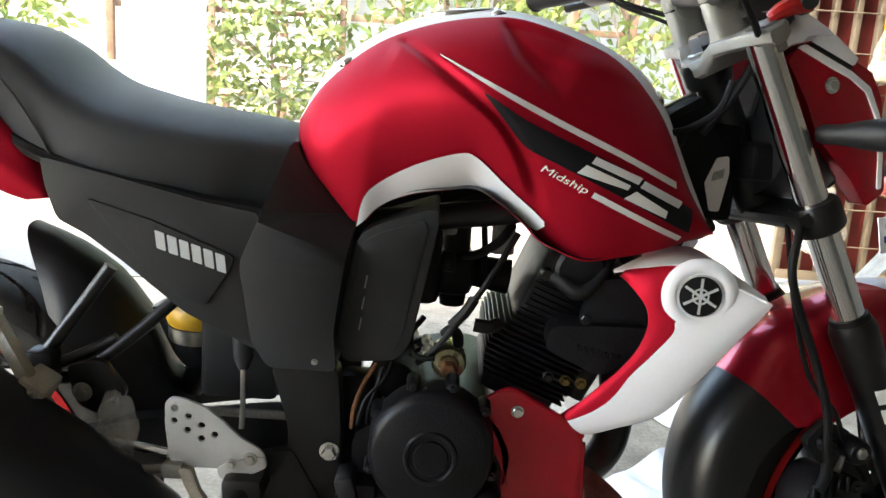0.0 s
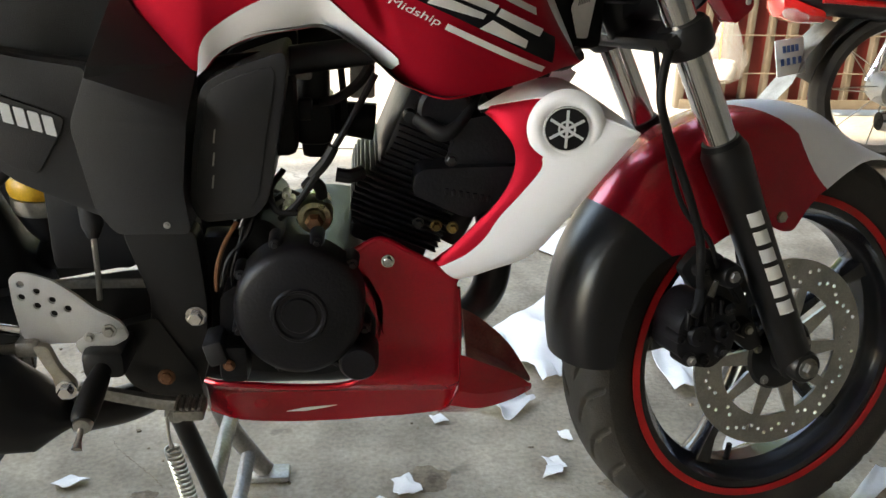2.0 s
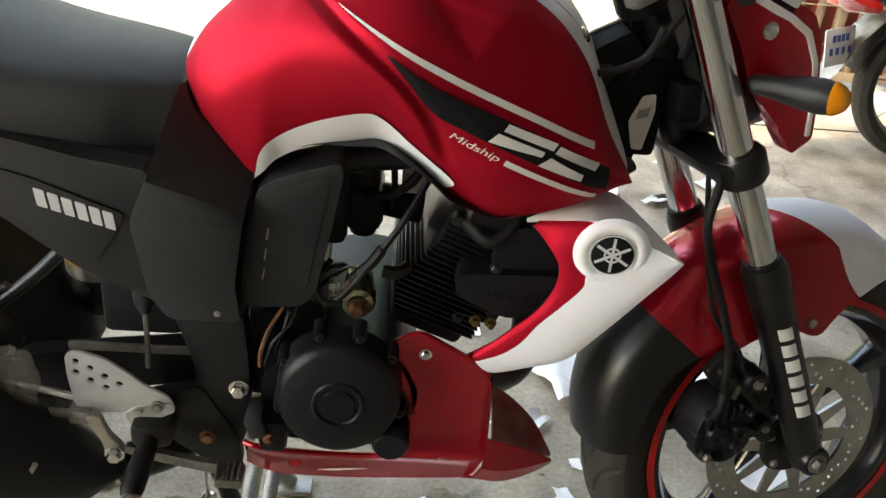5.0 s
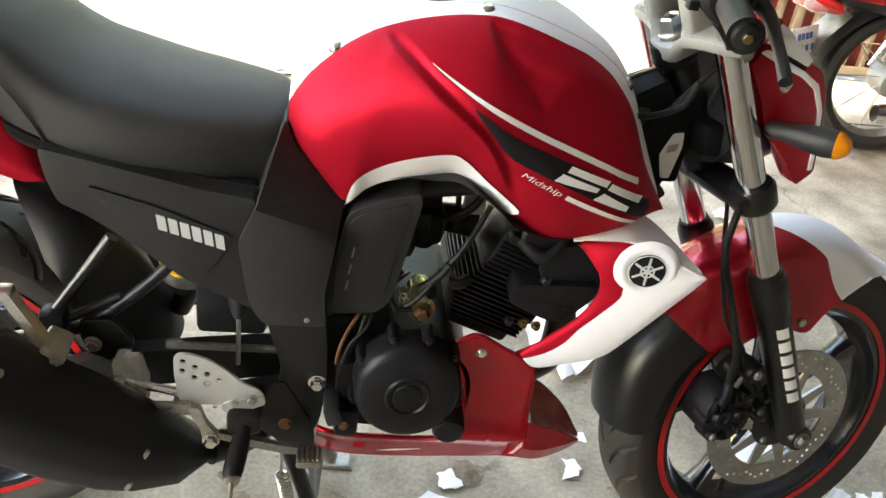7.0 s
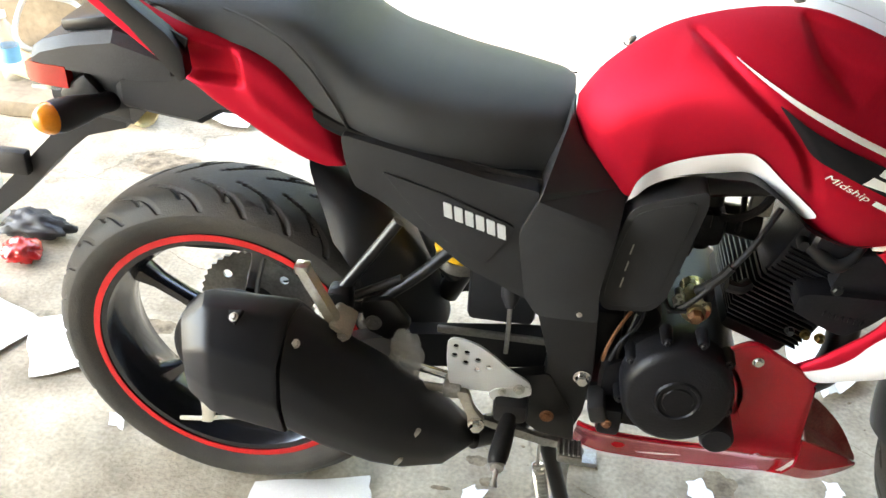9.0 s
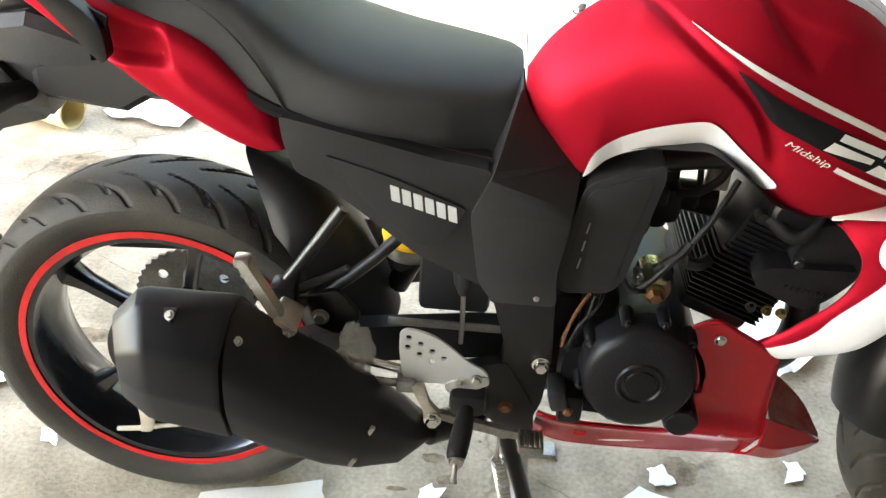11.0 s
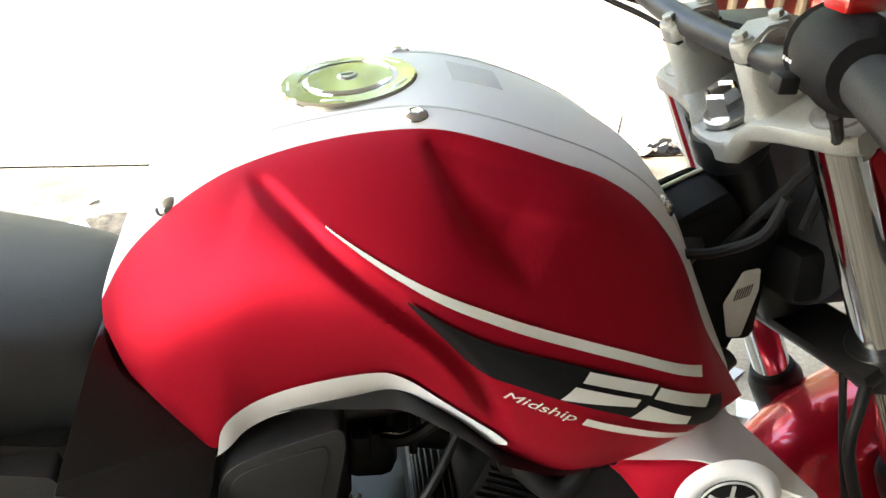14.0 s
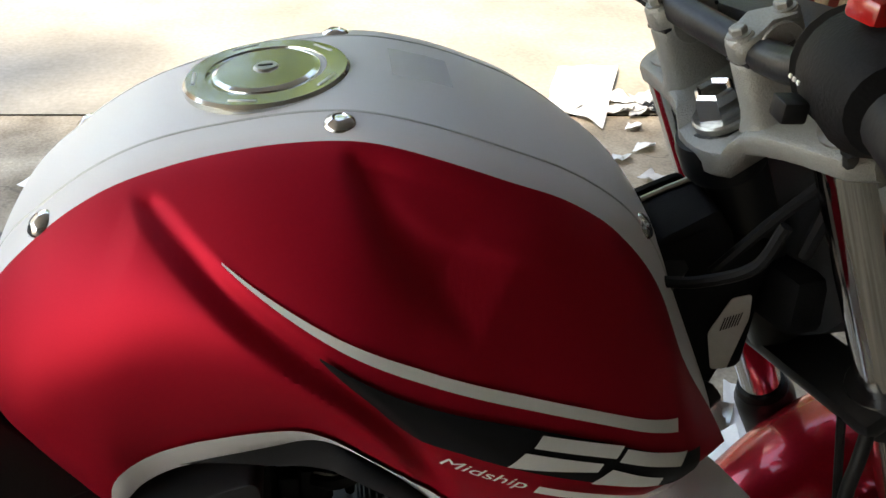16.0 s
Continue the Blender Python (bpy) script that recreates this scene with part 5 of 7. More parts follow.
part("banjo", tube([tuple(CALM @ Vector(p)) for p in ((-.172, -.108, .128), (-.180, -.116, .112), (-.190, -.118, .098))], .0075, 10), HOSE, CAL)
part("speed_cable", tube([tuple(CALM @ Vector(p)) for p in ((-.250, -.090, .430), (-.236, -.100, .330), (-.205, -.100, .240), (-.160, -.098, .190), (-.140, -.096, .150), (-.105, -.098, .100))], .0035, 8), HOSE, CAL)

# mudguard round the front wheel
G_OUT = curve_of([(58, .314), (62, .311), (66, .312), (72, .318), (84, .340), (99, .352), (108, .358), (121, .360), (131, .358), (141, .351), (153, .347), (165, .336), (177, .320)])
G_IN = curve_of([(58, .309), (62, .303), (66, .294), (72, .272), (79, .243), (84, .226), (88, .206), (92, .186), (97, .184), (105, .200), (120, .215), (134, .230), (140, .255), (150, .268), (165, .268), (177, .266)])


def guard(a0, a1, n=30, m=12):
    """Angles given as functions of the place across, from the crest (0) to the skirt (1)."""
    grid = []
    for j in range(-m, m + 1):
        u = abs(j) / m
        row = []
        for i in range(n + 1):
            deg = a0(u) + (a1(u) - a0(u)) * i / n
            ro, ri = G_OUT(deg), G_IN(deg)
            w = .066 - .010 * max(0, (84 - deg) / 18) - .006 * max(0, (deg - 140) / 37)
            if u < .5:
                q = u / .5
                y, r = w * math.sin(q * math.pi / 2), ro - (ro - max(ro - .034, ri)) * (1 - math.cos(q * math.pi / 2))
            else:
                q = (u - .5) / .5
                r0 = max(ro - .034, ri)
                y, r = w + .004 * q, r0 + (ri - r0) * q
            a = radians(deg)
            row.append(fm @ Vector((r * math.cos(a), math.copysign(y, j), r * math.sin(a))))
        grid.append(row)
    return grid


GUARD = part("front_mudguard", shell(guard(lambda u: 105 - 25 * u, lambda u: 140), .003), RED_GLOSS, BIKE, "glossy red front mudguard with white nose and black tail")
part("white_nose", shell(guard(lambda u: 59, lambda u: 105 - 25 * u), .003), WHITE_SATIN, GUARD, "white mudguard nose")
part("black_tail", shell(guard(lambda u: 140, lambda u: 177), .003), BLACK_SATIN, GUARD, "black mudguard extension")
for sg in (-1, 1):
    q = fm @ Vector((-.030, sg * .070, .2035))
    bolt("guard_bolt", q, fm.to_3x3() @ Vector((0, sg, 0)), .008, .007, STEEL, GUARD)

# headlamp cowl with indicators
COWLM = STEER @ Matrix.Translation((-.008, 0, -.004))
cowl = rounded([(1.049, .927), (1.064, .943), (1.075, .951), (1.094, .954), (1.138, .933), (1.167, .920), (1.183, .891), (1.188, .865), (1.197, .822), (1.201, .775), (1.176, .756), (1.152, .788), (1.099, .838), (1.081, .878)], .006)
COWL = part("headlamp_cowl", plate(cowl, -.110, .03, .006, to=COWLM), RED_GLOSS, BIKE, "red and white headlamp cowl")
part("cowl_side", plate(cowl, .110, -.03, .006, to=COWLM), RED_GLOSS, COWL)
for sg in (-1, 1):
    part("cowl_edge", plate(rounded([(1.060, .942), (1.070, .947), (1.113, .929), (1.137, .919), (1.165, .902), (1.183, .867), (1.192, .822), (1.195, .780), (1.189, .778), (1.186, .820), (1.177, .864), (1.160, .895), (1.135, .911), (1.111, .920)], .003), sg * .1125, -sg * .004, .001, to=COWLM), WHITE_SATIN, COWL, "white edge stripe")
    part("cowl_stripe", plate([(1.073, .948), (1.080, .950), (1.137, .926), (1.136, .9205), (1.113, .930)], sg * .1122, -sg * .004, .001, to=COWLM), BLACK_FILM, COWL, "black stripe")
    part("cowl_shoulder", plate(rounded([(1.078, .950), (1.085, .959), (1.110, .960), (1.144, .935), (1.138, .9255)], .003), sg * .113, -sg * .02, .002, to=COWLM), WHITE_SATIN, COWL, "white shoulder")
part("cowl_top", skin([[COWLM @ Vector((x, y, z)) for y in (-.10, -.05, 0, .05, .10)] for x, z in ((1.03, .985), (1.07, .988), (1.11, .968), (1.15, .925), (1.175, .88))], closed=False), WHITE_SATIN, COWL, "white cowl top")
part("headlamp", mapped(lathe([(0, .05), (.05, .045), (.085, .02), (.095, -.01), (.09, -.07), (0, -.08)], axis="x", n=36), lambda c: COWLM @ Vector((1.145 + c.x, c.y, .84 + c.z * .9))), BLACK_PLASTIC, COWL)
part("lens", mapped(lathe([(0, .062), (.05, .055), (.082, .03)], axis="x", n=36), lambda c: COWLM @ Vector((1.145 + c.x, c.y, .84 + c.z * .9))), CHROME, COWL)
bolt("cowl_bolt", COWLM @ Vector((1.111, -.111, .901)), COWLM.to_3x3() @ Vector((0, -1, 0)), .0075, .006, CHROME, COWL)


def indicator(parent, base, tip, label, fat=1.0):
    """A stalk with a teardrop body and an amber end."""
    a, b = Vector(base), Vector(tip)
    at = lambda s: tuple(a + (b - a) * s)
    I = part("indicator", tube([at(s) for s in (0, .10, .26, .48, .70, .84)], [r * fat for r in (.008, .011, .0115, .0155, .018, .0165)], 18), BLACK_PLASTIC, parent, label)
    part("amber_lens", tube([at(s) for s in (.835, .87, .93, .98, 1.0)], [r * fat for r in (.0172, .0165, .013, .008, .002)], 18, 3), AMBER, I, "amber lens")
    return I


for sg in (-1, 1):
    indicator(COWL, COWLM @ Vector((1.100, sg * .108, .842)), COWLM @ Vector((1.163, sg * .200, .844)), "black front indicator with amber tip", 1.1)
part("lamp_bracket", box(1.045, 1.10, -.062, .062, .780, .830, .010, to=COWLM), SWITCH_BLACK, COWL)
part("instrument", box(1.01, 1.085, -.075, .075, .975, 1.015, .012, to=COWLM ), BLACK_PLASTIC, COWL, "black instrument housing")
part("cable_tape", tube([(1.034, -.104, .981), (1.046, -.106, .990), (1.060, -.106, .997), (1.072, -.104, .994), (1.084, -.102, .996)], [.006, .010, .011, .008, .004], 9, 2), RED_LENS, FORK, "red tape wound round a cable")

# ---- rear end
def mir(ob):
    me = ob.data.copy()
    me.transform(Matrix.Diagonal((1, -1, 1, 1)))
    me.flip_normals()
    o = new(ob.name.split(".")[0], me)
    o.parent = ob.parent
    return o


SWING = part("swingarm", skin([[(x, y + q * .014, z + s * h) for q, s in ((-1, -1), (-1, 1), (1, 1), (1, -1))] for x, y, z, h in ((-.07, -.105, .302, .022), (-.01, -.105, .307, .026), (.12, -.10, .345, .028), (.28, -.095, .395, .032), (.46, -.10, .425, .030), (.52, -.10, .43, .028))]),
             BLACK_SATIN, BIKE, "black steel swingarm")
mir(SWING)
bolt("rear_axle_nut", (-.010, -.12, .306), (0, -1, 0), .013, .014, DULL_STEEL, SWING)
part("chain_guard", box(-.13, .30, .080, .115, .404, .436, .006, to=Matrix.Rotation(radians(-3), 4, "Y")), BLACK_PLASTIC, SWING)
CHAIN = part("chain", skin([[(x, y, z) for y, z in ((.079, z0 - .006), (.079, z0 + .006), (.091, z0 + .006), (.091, z0 - .006))] for x, z0 in ((-.01, .417), (.2, .432), (.52, .46))]), DULL_STEEL, SWING, "oily drive chain")
for k in range(44):
    x = -.005 + k * .0115
    z0 = .417 + (.46 - .417) * (x + .01) / .53
    part("link", box(x - .0045, x + .0045, .076, .094, z0 - .007, z0 + .007, .002, seg=1), DULL_STEEL, CHAIN)
# tyre hugger
hug = []
for j in range(-8, 9):
    u = j / 8
    row = []
    for k in range(13):
        deg = 71 - 16 * abs(u) ** 3 - (59 - 16 * abs(u) ** 3) * k / 12
        a = radians(deg)
        r = .362 - .075 * abs(u) ** 2.6 - .03 * max(0.0, (50 - deg) / 40) + .02 * max(0, (25 - deg) / 25)
        row.append((r * math.cos(a), .092 * u * (.80 + .20 * min(1.0, k / 2)), .3165 + r * math.sin(a)))
    hug.append(row)
HUG = part("hugger", shell(hug, .003), BLACK_PLASTIC, BIKE, "black plastic rear tyre hugger")
SHOCK = part("shock_absorber", tube([(.33, 0, .43), (.37, 0, .52), (.43, 0, .66)], .018, 14, 1), BLACK_SATIN, BIKE, "rear shock with yellow spring")
sx = []
for k in range(121):
    a = 2 * math.pi * 4 * k / 120
    t = k / 120
    c = Vector((.372, -.005, .54)) + (Vector((.425, -.005, .65)) - Vector((.372, -.005, .54))) * t
    sx.append((c.x + .034 * math.cos(a), c.y + .036 * math.sin(a), c.z - .015 * math.cos(a)))
part("spring", tube(sx, .007, 8, 1), YELLOW, SHOCK, "yellow coil spring")
part("spring_collar", lathe([(.012, 0), (.045, 0), (.047, .006), (.047, .018), (.044, .024), (.012, .024)], (.358, -.04, .545), axis="z", n=32), YELLOW, SHOCK)
part("preload_ring", lathe([(.012, 0), (.040, 0), (.042, .004), (.042, .020), (.012, .02)], (.355, -.04, .522), axis="z", n=32), STEEL, SHOCK)
part("reservoir", tube([(.30, .0, .56), (.33, .0, .50), (.345, .0, .47)], [.024, .026, .020], 16), BLACK_PLASTIC, SHOCK)
part("battery_box", box(.37, .47, -.10, .10, .46, .60, .01), BLACK_PLASTIC, BIKE)
part("brake_light_switch", tube([(.430, -.12, .56), (.432, -.125, .53), (.433, -.13, .515)], [.014, .013, .006], 12, 1), BLACK_PLASTIC, BIKE)
part("switch_spring", tube([(.433, -.13, .515), (.434, -.135, .47), (.434, -.14, .44)], .0035, 8), STEEL, BIKE)
part("swing_plate", box(.33, .49, -.118, -.112, .444, .456, .002), DULL_STEEL, BIKE)

# pillion bracket: two tubes, a joint and a folded peg
PB = part("pillion_bracket", tube([(.272, -.135, .640), (.235, -.145, .585), (.200, -.155, .535)], .0085, 12), BLACK_SATIN, BIKE, "black pillion footrest bracket")
part("bracket_tube", tube([(.345, -.125, .598), (.30, -.138, .555), (.235, -.15, .505), (.205, -.155, .50)], .0085, 12), BLACK_SATIN, PB)
part("bracket_web", tube([(.28, -.14, .55), (.24, -.146, .53), (.205, -.155, .515)], .007, 10), BLACK_SATIN, PB)
part("bracket_joint", box(.180, .215, -.180, -.145, .492, .540, .008), BLACK_SATIN, PB)
PEG = part("pillion_peg", skin([[(x + a * .8, y + b, z + a * .5) for a, b in ((-.007, -.010), (-.0085, .0), (-.007, .010), (.007, .010), (.0085, .0), (.007, -.010))] for x, y, z in ((.205, -.214, .512), (.200, -.212, .521), (.158, -.202, .590), (.154, -.201, .595))]), CREAM_METAL, PB, "worn cream folding pillion peg", smooth=40)
part("peg_tip", box(.146, .166, -.211, -.191, .586, .600, .003), STEEL, PEG)
part("peg_hinge", box(.188, .222, -.232, -.175, .488, .522, .005, to=Matrix.Translation((.205, 0, .505)) @ Matrix.Rotation(radians(32), 4, "Y") @ Matrix.Translation((-.205, 0, -.505))), CREAM_METAL, PB)
bolt("peg_bolt", (.214, -.234, .509), (0, -1, 0), .006, .006, STEEL, PB)
# muffler
def muffler(rows):
    rings = []
    for x, yc, zc, hy, hz in rows:
        o = rounded([(-hy * .35, hz), (-hy * .95, hz * .55), (-hy, -.1 * hz), (-hy * .75, -hz * .8), (-hy * .3, -hz), (hy * .5, -hz), (hy, -hz * .5), (hy, hz * .3), (hy * .3, hz)], min(hy, hz) * .25, 4)
        rings.append([(x, yc + a, zc + b) for a, b in o])
    return skin(rings)


MUF = part("muffler", muffler([(.158, -.256, .473, .076, .0890), (.20, -.246, .4385, .077, .0840), (.265, -.226, .389, .073, .0785), (.305, -.211, .3575, .066, .0685), (.36, -.186, .3185, .050, .0465),
                               (.386, -.173, .304, .035, .0165), (.402, -.165, .297, .02, .006)]), BLACK_MUFFLER, BIKE, "stubby black muffler with bolted end cap", smooth=24)


def cap_ring(x, yc, zc, hy, hz, skew):
    o = [(-hy * .30, hz), (-hy * .92, hz * .58), (-hy, -.12 * hz), (-hy * .72, -hz * .86), (-hy * .25, -hz), (hy * .5, -hz), (hy, -hz * .5), (hy, hz * .3), (hy * .3, hz)]
    o = rounded(o, min(hy, hz) * .10, 2)
    return [(x - skew * a, yc + a, zc + b) for a, b in o]


CAP_END = part("end_cap", skin([cap_ring(.034, -.292, .503, .020, .024, .35), cap_ring(.021, -.290, .503, .024, .030, .35), cap_ring(.019, -.289, .503, .040, .050, .35), cap_ring(.022, -.2885, .503, .043, .054, .33), cap_ring(.050, -.284, .506, .063, .081, .25),
                                cap_ring(.062, -.282, .505, .066, .085, .22), cap_ring(.152, -.258, .4775, .0775, .0915, -.08), cap_ring(.159, -.2565, .4735, .0772, .0905, -.1), cap_ring(.160, -.2565, .4735, .0760, .0893, -.1)]),
               BLACK_MUFFLER, MUF, "black faceted muffler end cap", smooth=32)
part("outlet", lathe([(0, .030), (.017, .030), (.017, -.002), (.020, -.003), (.021, .006)], (0, 0, 0), axis="x", n=24, m=Matrix.Translation((.030, -.290, .503)) @ Matrix.Rotation(radians(20), 4, "Z")), BLACK_SATIN, CAP_END)


def pocket(a, b, c, out):
    """A slightly raised black triangle that paints the shade of a bolt recess in the end cap."""
    out = Vector(out).normalized()
    mid = (Vector(a) + Vector(b) + Vector(c)) / 3
    ring = lambda k, d: [tuple(mid + (Vector(p) - mid) * k + out * d) for p in (a, b, c)]
    part("bolt_pocket_shade", skin([ring(1.0, -.004), ring(1.0, .0006), ring(.86, .0014), ring(.05, .0010)]), HOSE, CAP_END, smooth=10)


pocket((.070, -.293, .581), (.106, -.296, .586), (.098, -.311, .575), (-.15, -.45, .85))
pocket((.049, -.322, .515), (.074, -.335, .517), (.061, -.334, .499), (-.55, -.85, .1))
for p, w in (((.096, -.304, .580), (-.2, -.6, .8)), ((.066, -.333, .509), (-.5, -1, .1)), ((.170, -.293, .540), (0, -.7, .7)), ((.303, -.240, .412), (0, -.6, .8))):
    bolt("muffler_bolt", p, w, .0045, .005, STEEL, MUF)
for p in ((.325, -.257, .375), (.303, -.272, .330)):
    part("weld_tab", box(-.003, .003, -.003, .003, -.008, .008, .001, to=Matrix.Translation(p) @ Matrix.Rotation(radians(30), 4, "Y")), STEEL, MUF)
part("muffler_hanger", plate(rounded([(.225, .52), (.27, .53), (.30, .49), (.275, .455), (.235, .47)], .01), -.165, .01, .002), BLACK_SATIN, MUF)
bolt("hanger_bolt", (.245, -.167, .488), (0, -1, 0), .009, .008, DULL_STEEL, MUF)

# rider footrest, heel plate, brake pedal
HP = part("heel_plate", plate(rounded([(0.354, 0.463), (0.354, 0.493), (0.362, 0.500), (0.377, 0.499), (0.400, 0.491), (0.424, 0.473), (0.445, 0.453), (0.468, 0.440), (0.475, 0.430), (0.475, 0.417), (0.466, 0.412), (0.452, 0.414), (0.434, 0.410), (0.416, 0.411),
                                       (0.365, 0.410), (0.359, 0.421)], .007), -.194, .004, .0015,
                              [circle(a - .010, b + .006, .0042, 12) for a, b in ((0.376, 0.480), (0.392, 0.471), (0.375, 0.464), (0.408, 0.460), (0.391, 0.453), (0.424, 0.449), (0.408, 0.443))]), PALE_ALU, BIKE, "drilled silver heel guard plate", smooth=25)
part("plate_bracket", plate(rounded([(0.416, 0.411), (0.429, 0.421), (0.474, 0.431), (0.478, 0.417), (0.444, 0.398), (0.422, 0.397)], .005), -.196, .006, .0015), PALE_ALU, HP)
bolt("plate_bolt", (.459, -.201, .430), (0, -1, 0), .006, .007, STEEL, HP)
bolt("plate_bolt", (.436, -.201, .422), (0, -1, 0), .0045, .006, STEEL, HP)
part("lever_arm", plate(rounded([(.372, .414), (.389, .414), (.398, .385), (.415, .362), (.412, .347), (.402, .343), (.392, .350), (.390, .372), (.380, .392)], .006), -.206, .010, .003), CREAM_METAL, BIKE, "worn cream-silver brake lever arm")
bolt("lever_bolt", (.404, -.206, .357), (0, -1, 0), .009, .012, CHROME, HP)
part("brake_rod", tube([(.27, -.17, .430), (.32, -.178, .424), (.372, -.185, .418)], .005, 10, 1), STEEL, BIKE, "steel brake rod")
part("rod_sleeve", tube([(.285, -.172, .428), (.355, -.182, .421)], .0065, 10, 1), CHROME, BIKE)
part("rod_clevis", box(.352, .378, -.205, -.18, .398, .418, .004), DULL_STEEL, BIKE)
part("linkage_bolt", tube([(.31, -.18, .395), (.345, -.19, .403), (.372, -.195, .41)], [.006, .006, .008], 10, 1), DULL_STEEL, BIKE)
FP = part("footpeg_bracket", box(.425, .475, -.215, -.15, .372, .408, .010), BLACK_SATIN, BIKE, "black footrest bracket with rubber peg")
PG = part("footpeg", tube([(.450, -.205, .388), (.446, -.24, .377), (.441, -.268, .362), (.441, -.276, .357)], [.010, .0135, .014, .012], 14), HOSE, FP, "ribbed black rubber footpeg")
for k in range(5):
    part("rubber_rib", tube([(.449 - .010 + .005 * k, -.225, .390 - abs(k - 2) * .003), (.442 - .010 + .005 * k, -.268, .373 - abs(k - 2) * .003)], .002, 6, 1), HOSE, PG)
part("peg_end", lathe([(0, -.006), (.009, -.006), (.0105, -.002), (.0105, .004)], (.441, -.278, .355), n=18), STEEL, PG)
part("feeler", tube([(.440, -.282, .352), (.4395, -.294, .345), (.439, -.302, .339)], [.0035, .0035, .006], 10, 1), STEEL, PG)
PEDAL = part("brake_pedal", plate(rounded([(.410, .350), (.45, .340), (.50, .328), (.545, .321), (.545, .308), (.50, .313), (.45, .325), (.408, .338)], .005), -.186, .010, .003), DULL_STEEL, BIKE, "worn dull steel rear brake pedal")
part("pedal_pad", box(.524, .560, -.222, -.186, .318, .332, .004), DULL_STEEL, PEDAL)
for k in range(5):
    part("pad_tooth", box(.525 + k * .007, .529 + k * .007, -.220, -.188, .332, .336, .001, seg=1), DULL_STEEL, PEDAL)
panel("stay_plate", [(.43, .40), (.50, .42), (.545, .34), (.55, .29), (.52, .285), (.46, .33)], -.15, .02, BLACK_SATIN, BIKE, mirror=True, bevel=.004)
bolt("stay_bolt", (.505, -.15, .338), (0, -1, 0), .008, .006, RUST, BIKE)

# crumpled clear bag tied to the bracket
def crumple(name, c, r, h, seed, material, parent, label, squash=1.0, tip=.35, smooth=20):
    bm = bmesh.new()
    bmesh.ops.create_icosphere(bm, subdivisions=4, radius=1)
    for v in bm.verts:
        q = v.co.copy()
        k = 1 + .35 * noise.noise(q * 2.3 + Vector((seed, 0, 0))) + .18 * noise.noise(q * 6 + Vector((0, seed, 0)))
        taper = 1 - (1 - tip) * max(0, q.z)
        v.co = Vector((c[0] + q.x * r * k * taper, c[1] + q.y * r * squash * k * taper, c[2] + q.z * h * k))
    return part(name, bm, material, parent, label, smooth=smooth)


crumple("plastic_wrap", (.296, -.195, .452), .0225, .046, 3.0, CLEAR_PLASTIC, BIKE, "crumpled clear plastic tied to the bracket", .6, 1.1)

# centre stand
STAND = part("centre_stand", tube([(.50, -.12, .29), (.535, -.13, .19), (.575, -.135, .05), (.585, -.135, .012)], .013, 12), BLACK_SATIN, BIKE, "black centre stand resting on the floor")
part("stand_leg", tube([(.49, .10, .29), (.524, .10, .125), (.575, .10, .03), (.588, .10, .012)], .015, 12), DULL_STEEL, STAND)
part("stand_cross", tube([(.545, -.13, .15), (.545, .0, .15), (.55, .13, .15)], .012, 12, 1), DULL_STEEL, STAND)
part("stand_brace", tube([(.562, .09, .050), (.556, .02, .028), (.548, -.06, .016)], .012, 12), DULL_STEEL, STAND)
for y in (-.135, .10):
    part("stand_foot", box(.56, .625, y - .02, y + .02, .0, .012, .004), DULL_STEEL, STAND)
coil = [(.503 + .024 * t + .009 * math.cos(2 * math.pi * 17 * t), -.155 + .009 * math.sin(2 * math.pi * 17 * t), .237 - .118 * t) for t in np.linspace(0, 1, 205)]
part("stand_spring", tube([tuple(float(c) for c in p) for p in coil], .0022, 6, 1), STEEL, STAND, "steel return spring")
part("spring_hook", tube([(.500, -.15, .28), (.501, -.155, .26), (.503, -.155, .237)], .0025, 8, 1), STEEL, STAND)
bolt("stand_pivot", (.507, -.135, .275), (0, -1, 0), .010, .008, DULL_STEEL, STAND)

# tail: red flank, grab rail, undertail, rear lamp, plate holder, indicators
F_UP = cr([(-.20, 1.000), (-.12, .945), (-.06, .910), (.0, .884), (.062, .866), (.112, .844), (.150, .810), (.180, .779), (.196, .746), (.206, .722)], 16)
F_LO = cr([(-.215, .985), (-.14, .915), (-.07, .860), (-.025, .828), (.004, .808), (.032, .785), (.062, .767), (.101, .743), (.14, .724), (.17, .716), (.204, .712)], 16)


def flank_y(x, z):
    """Depth of the flank, with the scooped pocket behind the rail's tip."""
    lip = .815 - .03 * (x - .04)
    across = max(0.0, min(1.0, (x + .03) / .02)) * max(0.0, min(1.0, (.078 - x - .15 * (z - lip)) / .014))
    up = max(0.0, min(1.0, (z - lip) / .014))
    depth = .019 * across * up * up * (3 - 2 * up) * math.exp(-(max(0.0, z - lip - .024) / .030) ** 2)
    fold = .813 - .70 * (x - .073)
    ridge = .006 * math.exp(-((z - fold) / .016) ** 2) * max(0.0, min(1.0, (x - .06) / .03))
    return .146 + ridge - .02 * max(0.0, -x / .2) - .010 * max(0.0, (x - .12) / .09) ** 2 - depth


def flank(sign):
    grid = []
    for p, q in zip(F_UP, F_LO):
        row = []
        for j in range(57):
            u = j / 56
            x, z = p[0] + (q[0] - p[0]) * u, p[1] + (q[1] - p[1]) * u
            row.append((x, sign * (flank_y(x, z) - .020 * abs(2 * u - 1) ** 8), z))
        grid.append(row)
    return shell(grid, .004 * -sign)


TAIL = part("tail_flank", flank(-1), RED_SATIN, BIKE, "satin red tail flank with a scooped pocket")
part("tail_flank", flank(1), RED_SATIN, BIKE)
